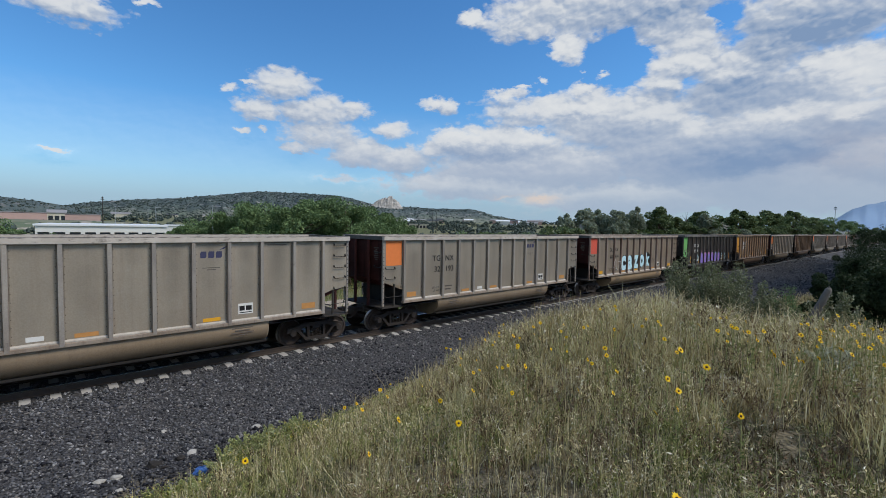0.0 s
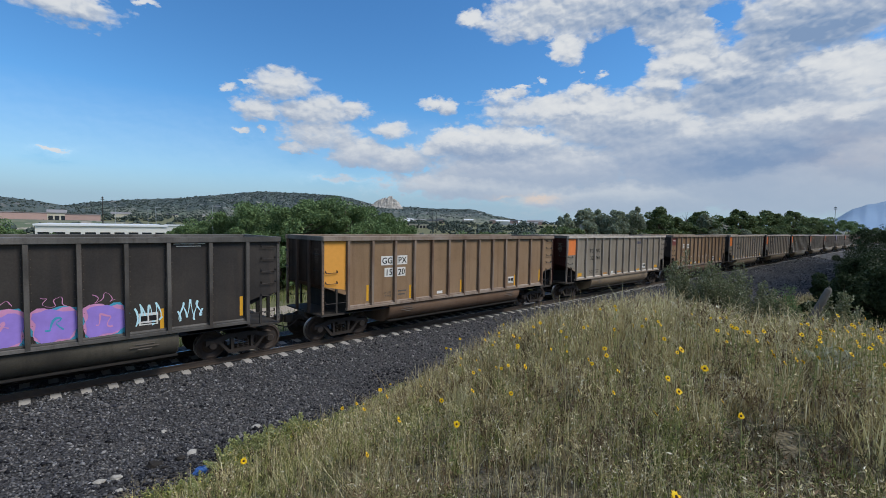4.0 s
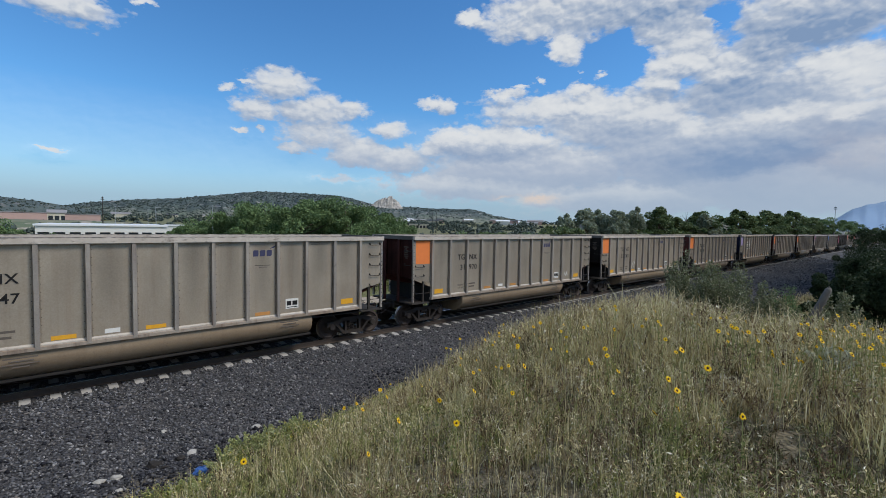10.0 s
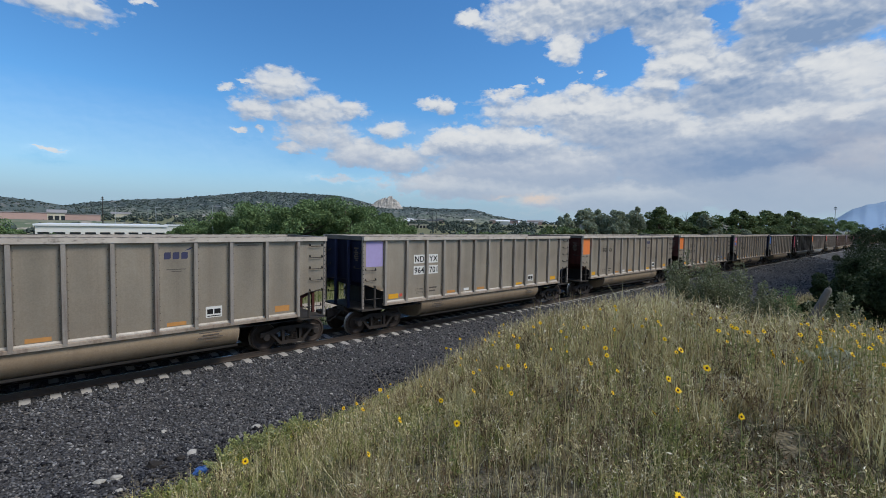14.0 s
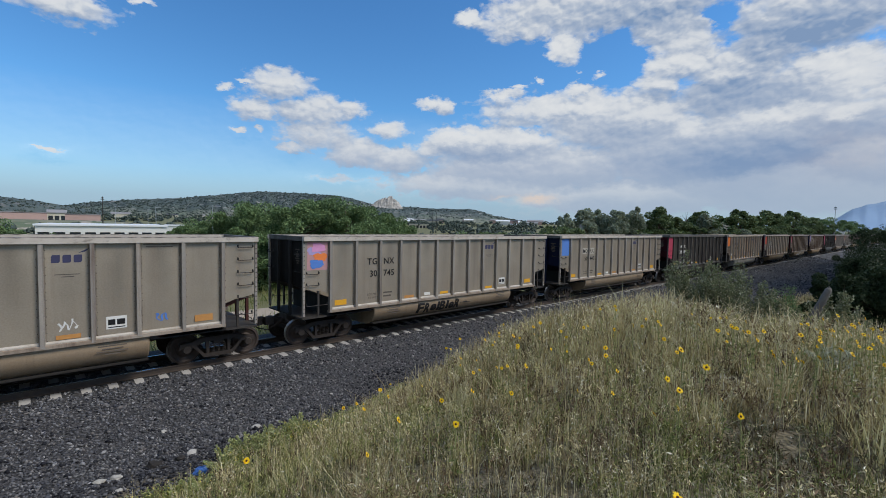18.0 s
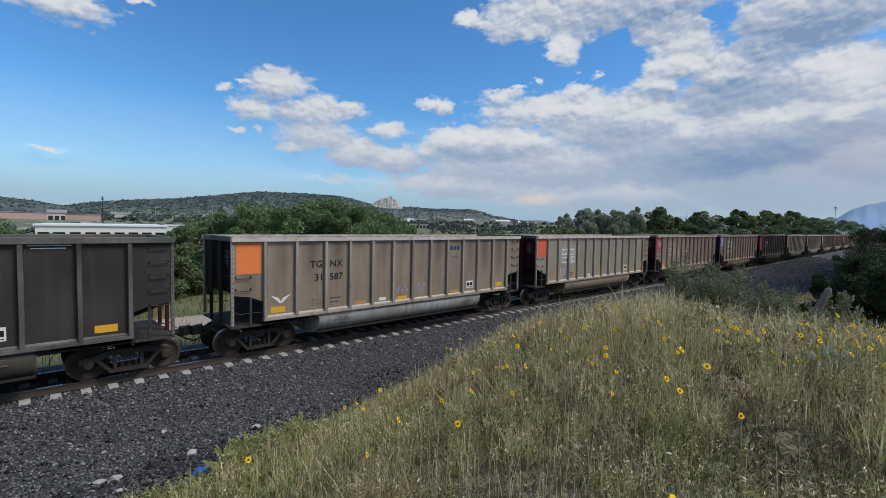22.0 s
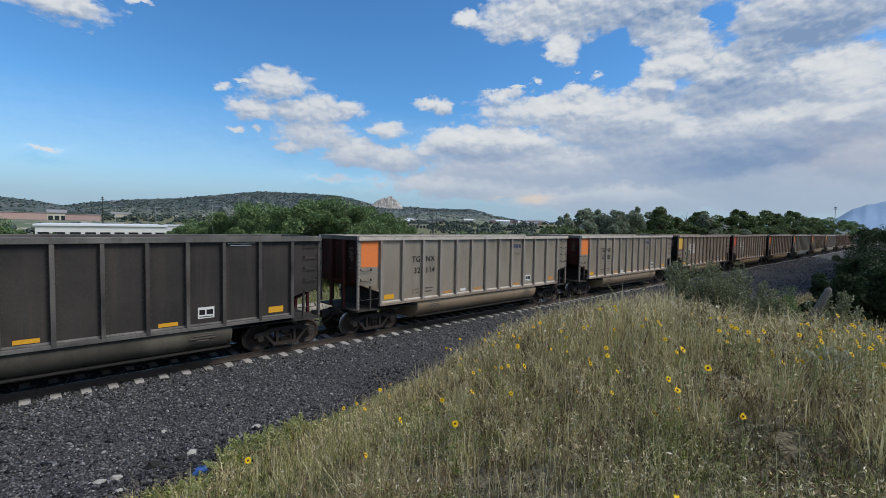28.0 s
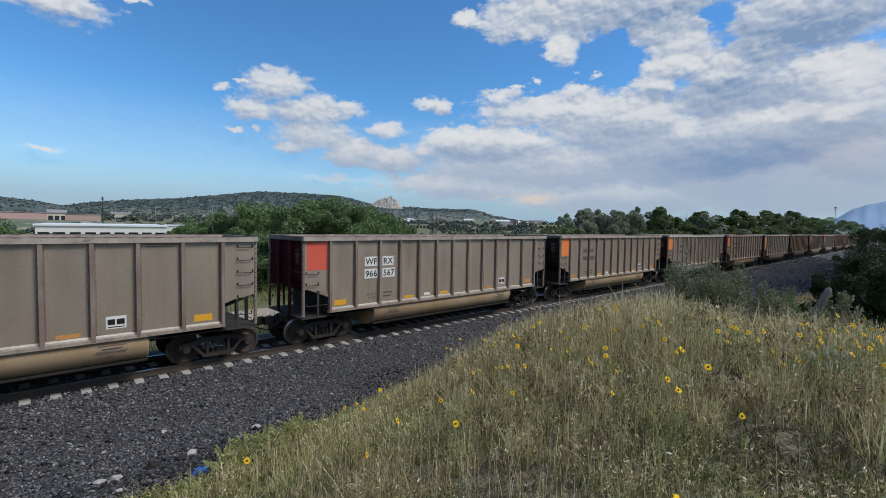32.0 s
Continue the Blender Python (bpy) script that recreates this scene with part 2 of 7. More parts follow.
def put(name, me, parent=None, at=(0, 0, 0), turn=(0, 0, 0), label=""):
    """One more object on a mesh, as a part of parent."""
    ob = new(name, me)
    ob.parent = parent
    ob.matrix_basis = pose(*at, *turn)
    if label:
        ob["label"] = label
    return ob


def part(name, bm, mat, parent, label="", smooth=False, at=(0, 0, 0)):
    return put(name, mesh_of(name, bm, mat, smooth), parent, at, (0, 0, 0), label)


def box(bm, x0, x1, y0, y1, z0, z1, bevel=0.0):
    v = [bm.verts.new(p) for p in ((x0, y0, z0), (x1, y0, z0), (x1, y1, z0), (x0, y1, z0), (x0, y0, z1), (x1, y0, z1), (x1, y1, z1), (x0, y1, z1))]
    fs = [bm.faces.new([v[i] for i in q]) for q in ((0, 3, 2, 1), (4, 5, 6, 7), (0, 1, 5, 4), (1, 2, 6, 5), (2, 3, 7, 6), (3, 0, 4, 7))]
    if bevel:
        bmesh.ops.bevel(bm, geom=list({e for f in fs for e in f.edges}), offset=bevel, segments=1, affect="EDGES")
    return bm


def prism(bm, pts, y0, y1, axis="y"):
    """A polygon, given in the plane across axis, drawn out from y0 to y1."""
    def at(a, b, c):
        return (a, c, b) if axis == "y" else (c, a, b) if axis == "x" else (a, b, c)
    lo = [bm.verts.new(at(a, b, y0)) for a, b in pts]
    hi = [bm.verts.new(at(a, b, y1)) for a, b in pts]
    bm.faces.new(lo)
    bm.faces.new(hi[::-1])
    n = len(pts)
    for i in range(n):
        bm.faces.new((lo[i], hi[i], hi[(i + 1) % n], lo[(i + 1) % n]))
    return bm


def rod(bm, path, r, seg=6, close=True):
    """A tube along a path; r is one radius or one for each point."""
    rings = []
    pts = [Vector(p) for p in path]
    for i, p in enumerate(pts):
        d = (pts[min(i + 1, len(pts) - 1)] - pts[max(i - 1, 0)]).normalized()
        a = d.orthogonal().normalized()
        b = d.cross(a)
        if rings:
            a = (last_a - d * last_a.dot(d)).normalized()
            b = d.cross(a)
        last_a = a
        rr = r[i] if isinstance(r, (list, tuple)) else r
        rings.append([bm.verts.new(p + (a * math.cos(2 * math.pi * k / seg) + b * math.sin(2 * math.pi * k / seg)) * rr) for k in range(seg)])
    for q, s in zip(rings, rings[1:]):
        for k in range(seg):
            bm.faces.new((q[k], q[(k + 1) % seg], s[(k + 1) % seg], s[k]))
    if close:
        bm.faces.new(rings[0][::-1])
        bm.faces.new(rings[-1])
    return bm


def lathe(bm, prof, seg=28, axis="y"):
    """A profile of (radius, along) turned round an axis."""
    rings = []
    for r, h in prof:
        ring = []
        for k in range(seg):
            c, s = math.cos(2 * math.pi * k / seg) * r, math.sin(2 * math.pi * k / seg) * r
            ring.append(bm.verts.new((c, h, s) if axis == "y" else (c, s, h) if axis == "z" else (h, c, s)))
        rings.append(ring)
    for q, s in zip(rings, rings[1:]):
        for k in range(seg):
            bm.faces.new((q[k], q[(k + 1) % seg], s[(k + 1) % seg], s[k]))
    bm.faces.new(rings[0])
    bm.faces.new(rings[-1][::-1])
    return bm


def raw(name, verts, faces, mats, smooth=False, slot=None):
    """A mesh straight from arrays."""
    me = bpy.data.meshes.new(name)
    verts, faces = np.asarray(verts, dtype=np.float32), np.asarray(faces, dtype=np.int32)
    k = faces.shape[1]
    me.vertices.add(len(verts))
    me.vertices.foreach_set("co", verts.ravel())
    me.loops.add(faces.size)
    me.loops.foreach_set("vertex_index", faces.ravel())
    me.polygons.add(len(faces))
    me.polygons.foreach_set("loop_start", np.arange(0, faces.size, k, dtype=np.int32))
    for m in mats:
        me.materials.append(m)
    if slot is not None:
        me.polygons.foreach_set("material_index", np.asarray(slot, dtype=np.int32))
    if smooth:
        me.polygons.foreach_set("use_smooth", np.ones(len(faces), dtype=bool))
    me.update(calc_edges=True)
    me.validate()
    return me


# ---- the lettering: built-in font, cut from thin sheet ----
LETTERS = {}


def letters(text, mat_key, size, bold=0.0):
    key = (text, mat_key, size)
    if key not in LETTERS:
        cu = bpy.data.curves.new("lettering", "FONT")
        cu.body, cu.size, cu.extrude, cu.offset = text, size, 0.002, bold
        cu.space_character = 1.06
        cu.resolution_u = 3
        ob = bpy.data.objects.new("lettering", cu)
        scene.collection.objects.link(ob)
        me = bpy.data.meshes.new_from_object(ob.evaluated_get(bpy.context.evaluated_depsgraph_get()))
        bpy.data.objects.remove(ob)
        me.materials.clear()
        me.materials.append(M[mat_key])
        LETTERS[key] = me
    return LETTERS[key]


# ---- the coal cars ----
PITCH, BODY, HALF_W, TOP = 16.18, 14.58, 1.60, 3.964
NRIB = 13
X0 = -BODY / 2
SIDE = HALF_W - 0.125


RIB_AT = (0.0, 1.05, 2.14, 3.25)  # the wider end bays; between them the ribs stand 1.01 m apart


def rib_x(i):
    if i <= 3:
        return X0 + RIB_AT[i]
    return -rib_x(NRIB + 1 - i) if i >= NRIB - 2 else 1.01 * (i - 7)


def side_sheet(mat):
    bm = bmesh.new()
    a, b = X0, -X0
    r1, r2 = rib_x(1), rib_x(NRIB)
    outline = [(a, 2.10), (r1 - 0.35, 1.98), (r1, 1.86), (r1, 1.25), (r2, 1.25), (r2, 1.86), (r2 + 0.35, 1.98), (b, 2.10), (b, TOP - 0.1), (a, TOP - 0.1)]
    prism(bm, outline, -0.012, 0.012)
    return mesh_of("side_sheet", bm, mat)


def rib_mesh(mat):
    bm = bmesh.new()
    prism(bm, [(-0.058, 0.0), (0.058, 0.0), (0.048, -0.098), (-0.048, -0.098)], 1.20, TOP - 0.12, "z")
    for i in range(12):
        for s in (-1, 1):
            z = 1.36 + i * 0.207
            box(bm, s * 0.088 - 0.008, s * 0.088 + 0.008, -0.008, 0.002, z - 0.011, z + 0.011)
    me = mesh_of("rib", bm, mat)
    me.materials.append(M["rivet"])
    for p in me.polygons:
        p.material_index = 1 if p.index >= 6 else 0
    return me


def ledge_mesh(mat):
    """The sloping foot of the panels, where dust lies between the ribs."""
    bm = prism(bmesh.new(), [(-0.010, 1.268), (-0.05, 1.268), (-0.05, 1.30), (-0.010, 1.345)], rib_x(1), rib_x(NRIB), "x")
    return mesh_of("panel_ledge", bm, mat)


def chord_mesh(length, mat):
    bm = bmesh.new()
    box(bm, -length / 2, length / 2, -0.075, 0.075, -0.085, 0.085, 0.012)
    return mesh_of("top_chord", bm, mat)


def tub_mesh(mat):
    bm = bmesh.new()
    prof = [(-1.47, 1.17), (-1.515, 1.0), (-1.47, 0.78), (-1.35, 0.60), (-1.14, 0.45), (-0.84, 0.37), (0.84, 0.37), (1.14, 0.45), (1.35, 0.60), (1.47, 0.78), (1.515, 1.0), (1.47, 1.17)]
    cut = BODY / 2 - 3.0
    xs = [-cut, -cut + 0.05, -1.6, 1.6, cut - 0.05, cut]
    rings = []
    for i, x in enumerate(xs):
        k = 0.985 if i in (0, 5) else 1.0
        rings.append([bm.verts.new((x, y * k, 1.17 - (1.17 - z) * k)) for y, z in prof])
    for q, s in zip(rings, rings[1:]):
        for a, b, c, d in zip(q, q[1:], s[1:], s):
            bm.faces.new((a, b, c, d))
    bm.faces.new(rings[0])
    bm.faces.new(rings[-1][::-1])
    me = mesh_of("tub", bm, mat, True)
    for p in me.polygons:
        if abs(p.normal.x) > 0.7:
            p.use_smooth = False
    return me


def end_sheet_mesh(mat):
    """The upright end with the hopper slope behind it, for the front."""
    bm = bmesh.new()
    t = 0.02
    n = 9
    w = SIDE - 0.01
    low = [2.10 - 0.10 * math.sin(math.pi * i / (n - 1)) * -1 for i in range(n)]
    ys = [-w + 2 * w * i / (n - 1) for i in range(n)]
    top = [bm.verts.new((X0 + 0.05, y, TOP - 0.09)) for y in ys]
    mid = [bm.verts.new((X0 + 0.05, y, z)) for y, z in zip(ys, low)]
    bot = [bm.verts.new((X0 + 2.95, y * 0.97, 0.98)) for y in ys]
    for q, s in ((top, mid), (mid, bot)):
        for i in range(n - 1):
            bm.faces.new((q[i], q[i + 1], s[i + 1], s[i]))
    bmesh.ops.solidify(bm, geom=bm.faces[:], thickness=t)
    return mesh_of("end_sheet", bm, mat)


def grab_mesh(width):
    bm = bmesh.new()
    rod(bm, [(-width / 2, 0.0, 0.05), (-width / 2, -0.055, 0.05), (-width / 2, -0.06, 0.0), (width / 2, -0.06, 0.0), (width / 2, -0.055, 0.05), (width / 2, 0.0, 0.05)], 0.013, 6)
    for s in (-1, 1):
        box(bm, s * width / 2 - 0.02, s * width / 2 + 0.02, -0.012, 0.0, 0.01, 0.09)
    return mesh_of("grab_iron", bm, M["grab"])


def side_frame_mesh():
    """A cast three-piece truck frame with its window, jaws and journal boxes."""
    bm = bmesh.new()
    y0, y1 = -0.07, 0.07
    top = [(-1.12, 0.50), (-1.10, 0.66), (-0.78, 0.70), (-0.46, 0.80), (0.46, 0.80), (0.78, 0.70), (1.10, 0.66), (1.12, 0.50), (0.74, 0.54), (0.40, 0.66), (-0.40, 0.66), (-0.74, 0.54)]
    prism(bm, top, y0, y1)
    prism(bm, [(-0.80, 0.60), (-0.70, 0.62), (-0.36, 0.24), (-0.44, 0.19)], y0, y1)
    prism(bm, [(0.80, 0.60), (0.44, 0.19), (0.36, 0.24), (0.70, 0.62)], y0, y1)
    prism(bm, [(-0.46, 0.17), (0.46, 0.17), (0.42, 0.28), (-0.42, 0.28)], y0, y1)
    for s in (-1, 1):
        prism(bm, [(s * 0.27, 0.26), (s * 0.35, 0.26), (s * 0.37, 0.68), (s * 0.27, 0.68)], y0, y1)
        lathe_at = [(0.0, -0.13), (0.10, -0.13), (0.13, -0.09), (0.13, 0.03)]
        k = bmesh.new()
        lathe(k, lathe_at, 12)
        bmesh.ops.translate(k, verts=k.verts, vec=(s * 0.91, 0, 0.48))
        tmp = bpy.data.meshes.new("tmp")
        k.to_mesh(tmp)
        k.free()
        bm.from_mesh(tmp)
        bpy.data.meshes.remove(tmp)
    return mesh_of("side_frame", bm, M["truck"])


def spring_mesh():
    bm = bmesh.new()
    path = [(0.055 * math.cos(a * 0.9), 0.055 * math.sin(a * 0.9), 0.27 + a * 0.0088) for a in range(0, 36)]
    rod(bm, path, 0.014, 5)
    nest = bmesh.new()
    tmp = bpy.data.meshes.new("tmp")
    for x in (-0.16, 0.0, 0.16):
        bmesh.ops.translate(bm, verts=bm.verts, vec=(x, 0, 0))
        bm.to_mesh(tmp)
        bmesh.ops.translate(bm, verts=bm.verts, vec=(-x, 0, 0))
        nest.from_mesh(tmp)
    bm.free()
    bpy.data.meshes.remove(tmp)
    return mesh_of("spring_nest", nest, M["truck"])


def bolster_mesh():
    bm = bmesh.new()
    box(bm, -0.17, 0.17, -1.05, 1.05, 0.55, 0.78, 0.03)
    box(bm, -0.22, 0.22, -0.3, 0.3, 0.74, 0.98, 0.03)
    for s in (-1, 1):
        box(bm, s * 0.45 - 0.05, s * 0.45 + 0.05, -0.85, 0.85, 0.36, 0.50, 0.02)
    return mesh_of("truck", bm, M["truck"])


def wheelset_mesh():
    bm = bmesh.new()
    R = 0.457
    lathe(bm, [(0.09, -1.0), (0.09, -0.82), (0.20, -0.80), (0.25, -0.76), (R - 0.10, -0.79), (R - 0.07, -0.815), (R, -0.80), (R + 0.004, -0.72), (R + 0.026, -0.70), (R + 0.026, -0.685),
               (R - 0.06, -0.68), (R - 0.09, -0.70), (0.22, -0.70), (0.16, -0.66), (0.085, -0.62), (0.085, 0.62), (0.16, 0.66), (0.22, 0.70), (R - 0.09, 0.70), (R - 0.06, 0.68),
               (R + 0.026, 0.685), (R + 0.026, 0.70), (R + 0.004, 0.72), (R, 0.80), (R - 0.07, 0.815), (R - 0.10, 0.79), (0.25, 0.76), (0.20, 0.80), (0.09, 0.82), (0.09, 1.0)], 28)
    for s in (-1, 1):
        for i in range(3):
            a = 2 * math.pi * i / 3
            box(bm, 0.05 * math.cos(a) - 0.014, 0.05 * math.cos(a) + 0.014, s * 1.0 - 0.012, s * 1.0 + 0.012, 0.05 * math.sin(a) - 0.014, 0.05 * math.sin(a) + 0.014)
    me = mesh_of("wheelset", bm, M["wheel"])
    me.materials.append(M["tread"])
    for p in me.polygons:
        r = math.hypot(p.center.x, p.center.z)
        if r > 0.452 and 0.69 < abs(p.center.y) < 0.83:
            p.material_index = 1
    return me


def coupler_mesh():
    bm = bmesh.new()
    box(bm, -0.55, 0.30, -0.07, 0.07, -0.08, 0.08, 0.02)
    prism(bm, [(-0.80, -0.16), (-0.55, -0.19), (-0.48, -0.08), (-0.48, 0.08), (-0.58, 0.16), (-0.66, 0.05), (-0.76, 0.02), (-0.84, -0.05)], -0.14, 0.14, "z")
    rod(bm, [(-0.25, -0.2, 0.0), (-0.5, -0.24, -0.16), (-0.72, -0.2, -0.30), (-0.84, -0.08, -0.32)], 0.025, 6)
    rod(bm, [(-0.42, -0.05, 0.12), (-0.40, -0.5, 0.16), (-0.42, -1.2, 0.14)], 0.014, 5)
    return mesh_of("coupler", bm, M["truck"])


SHARED = dict(grab=grab_mesh(0.46), grab_long=grab_mesh(0.80), frame=side_frame_mesh(), spring=spring_mesh(), bolster=bolster_mesh(), wheelset=wheelset_mesh(), coupler=coupler_mesh())


def flat_mesh(name, w, h, mat):
    bm = bmesh.new()
    box(bm, -w / 2, w / 2, -0.004, 0.0, -h / 2, h / 2)
    return mesh_of(name, bm, mat)


def bars_mesh(name, rows, mat, bar=0.045):
    """Small unreadable writing as rows of bars (x0, x1, z)."""
    bm = bmesh.new()
    for x0, x1, z in rows:
        box(bm, x0, x1, -0.004, 0.0, z - bar / 2, z + bar / 2)
    return mesh_of(name, bm, mat)


def placard_mesh():
    bm = bmesh.new()
    box(bm, -0.23, 0.23, -0.004, 0.0, -0.17, 0.17)
    me = mesh_of("placard", bm, M["white"])
    return me


def placard_bars(mat):
    bm = bmesh.new()
    box(bm, -0.19, -0.03, -0.004, 0.0, -0.06, 0.09)
    box(bm, 0.01, 0.19, -0.004, 0.0, -0.06, 0.09)
    box(bm, -0.19, 0.19, -0.004, 0.0, -0.135, -0.11)
    return mesh_of("placard_print", bm, mat)


DECALS = {}


def decal(key, make):
    if key not in DECALS:
        DECALS[key] = make()
    return DECALS[key]


def post_mesh(style):
    """A corner post with its row of bolts."""
    me = mesh_of("corner_post", box(bmesh.new(), -0.045, 0.045, -0.03, 0.06, 1.12, TOP - 0.17, 0.008), M["rib_" + style])
    bm = bmesh.new()
    bm.from_mesh(me)
    k = len(bm.faces)
    for i in range(17):
        z = 1.25 + i * 0.155
        box(bm, -0.014, 0.014, -0.04, -0.028, z - 0.016, z + 0.016)
    bm.to_mesh(me)
    bm.free()
    me.materials.append(M["steel"])
    for p in me.polygons:
        p.material_index = 1 if p.index >= k else 0
    return me


def coal_car(style, end_mat):
    """An empty coal gondola with its parts; x runs along the car, its front at -x."""
    car = new("coal_car")
    sheet = decal(("sheet", style), lambda: side_sheet(M[style]))
    rib = decal(("rib", style), lambda: rib_mesh(M["rib_" + style]))
    for s in (-1, 1):
        turn = (0, 0, 0) if s < 0 else (0, 0, 180)
        put("side_sheet", sheet, car, (0, s * SIDE, 0), turn)
        for i in range(1, NRIB + 1):
            put("rib", rib, car, (rib_x(i), s * (SIDE + 0.013), 0), turn)
        put("top_chord", decal(("chord", style), lambda: chord_mesh(BODY + 0.04, M["chord_" + style])), car, (0, s * (HALF_W - 0.075), TOP - 0.085))
        put("side_sill", decal(("sill", style), lambda: mesh_of("side_sill", box(bmesh.new(), -BODY / 2 + RIB_AT[1] - 0.06, BODY / 2 - RIB_AT[1] + 0.06, -0.105, 0.06, -0.05, 0.05, 0.008), M["sill_" + style])), car, (0, s * SIDE, 1.215), turn)
        put("panel_ledge", decal(("ledge", style), lambda: ledge_mesh(M["ledge_" + style])), car, (0, s * SIDE, 0), turn, "pale dusty ledge along the foot of the panels")
    bm = bmesh.new()
    box(bm, -BODY / 2 + 3.02, BODY / 2 - 3.02, -1.40, 1.40, 0.46, 0.50)
    part("floor", bm, M["end_dark"], car)
    put("tub", decal(("tub", style), lambda: tub_mesh(M["tub_" + style])), car)
    es = decal(("end", end_mat), lambda: end_sheet_mesh(M[end_mat]))
    post = decal(("post", style), lambda: post_mesh(style))
    inner = decal(("inner", 0), lambda: mesh_of("stanchion", box(bmesh.new(), -0.035, 0.035, -0.035, 0.035, 1.1, 2.06), M["steel"]))
    endpost = decal(("endpost", end_mat), lambda: mesh_of("end_post", box(bmesh.new(), -0.06, 0.03, -0.05, 0.05, 1.05, TOP - 0.17), M[end_mat]))
    deck = decal(("deck", 0), lambda: mesh_of("end_platform", box(box(bmesh.new(), X0 - 0.02, X0 + 0.95, -SIDE, SIDE, 1.02, 1.075), X0 - 0.10, X0 + 3.0, -0.28, 0.28, 0.74, 1.04), M["steel"]))
    web = decal(("web", 0), lambda: mesh_of("bolster_web", box(box(bmesh.new(), X0 + 1.0, X0 + 1.03, -SIDE + 0.02, SIDE - 0.02, 1.05, 1.74), X0 + 0.95, X0 + 3.0, -SIDE + 0.03, SIDE - 0.03, 1.03, 1.06), M["end_dark"]))
    chord_end = decal(("chordend", style), lambda: mesh_of("end_chord", box(bmesh.new(), -0.06, 0.06, -HALF_W + 0.16, HALF_W - 0.16, -0.085, 0.085, 0.012), M["chord_dark"]))
    put("end_print", decal("endprint", lambda: bars_mesh("end_print", [(-0.16, 0.16, 0.10), (-0.05, 0.05, 0.02), (-0.14, 0.14, -0.06), (-0.10, 0.12, -0.14), (-0.16, 0.15, -0.22), (-0.12, 0.16, -0.30), (-0.05, 0.10, -0.38)], M["faint"], 0.05)), car, (X0 + 0.045, -0.95, 3.38), (0, 0, -90))
    for s, turn in ((-1, (0, 0, 0)), (1, (0, 0, 180))):
        put("end_sheet", es, car, (0, 0, 0), turn)
        put("end_platform", deck, car, (0, 0, 0), turn)
        put("bolster_web", web, car, (0, 0, 0), turn)
        put("end_chord", chord_end, car, (s * (BODY / 2 - 0.05), 0, TOP - 0.085))
        for y in (-0.5, 0.5):
            put("end_post", endpost, car, (s * (BODY / 2 + 0.01), y, 0), turn)
        for y in (-1, 1):
            put("corner_post", post, car, (s * (BODY / 2 - 0.03), y * SIDE, 0), (0, 0, 0 if y < 0 else 180))
            put("stanchion", inner, car, (s * (BODY / 2 - 0.60), y * (SIDE - 0.03), 0))
            # the ladder: five long grabs at the trailing end, short ones at the leading end
            if s * y < 0:
                for i in range(5):
                    put("grab_iron", SHARED["grab"], car, (s * (BODY / 2 - 0.36), y * (SIDE + 0.012), 3.62 - 0.40 * i), (0, 0, 0 if y < 0 else 180))
            else:
                for i in range(2):
                    put("grab_iron", SHARED["grab"], car, (s * (BODY / 2 - 0.36), y * (SIDE + 0.012), 2.62 - 0.40 * i), (0, 0, 0 if y < 0 else 180))
            put("grab_iron", SHARED["grab_long"], car, (s * (BODY / 2 - 0.55), y * (SIDE - 0.03), 1.48), (0, 0, 0 if y < 0 else 180))
            put("grab_iron", SHARED["grab"], car, (s * (BODY / 2 + 0.02), y * 1.2, 2.7), (0, 0, -90 if s < 0 else 90))
            put("grab_iron", SHARED["grab"], car, (s * (BODY / 2 + 0.02), y * 1.2, 3.3), (0, 0, -90 if s < 0 else 90))
        put("coupler", SHARED["coupler"], car, (s * (BODY / 2 - 0.02), 0, 0.86), turn)
        truck = put("truck", SHARED["bolster"], car, (s * (BODY / 2 - 1.05), 0, 0), (0, 0, 0), "dirty cast-steel four-wheel truck")
        for y in (-1, 1):
            put("side_frame", SHARED["frame"], truck, (0, y * 0.985, 0), (0, 0, 0 if y < 0 else 180))
            put("spring_nest", SHARED["spring"], truck, (0, y * 0.985, 0))
        for x in (-0.91, 0.91):
            put("wheelset", SHARED["wheelset"], truck, (x, 0, 0.457))
    return car


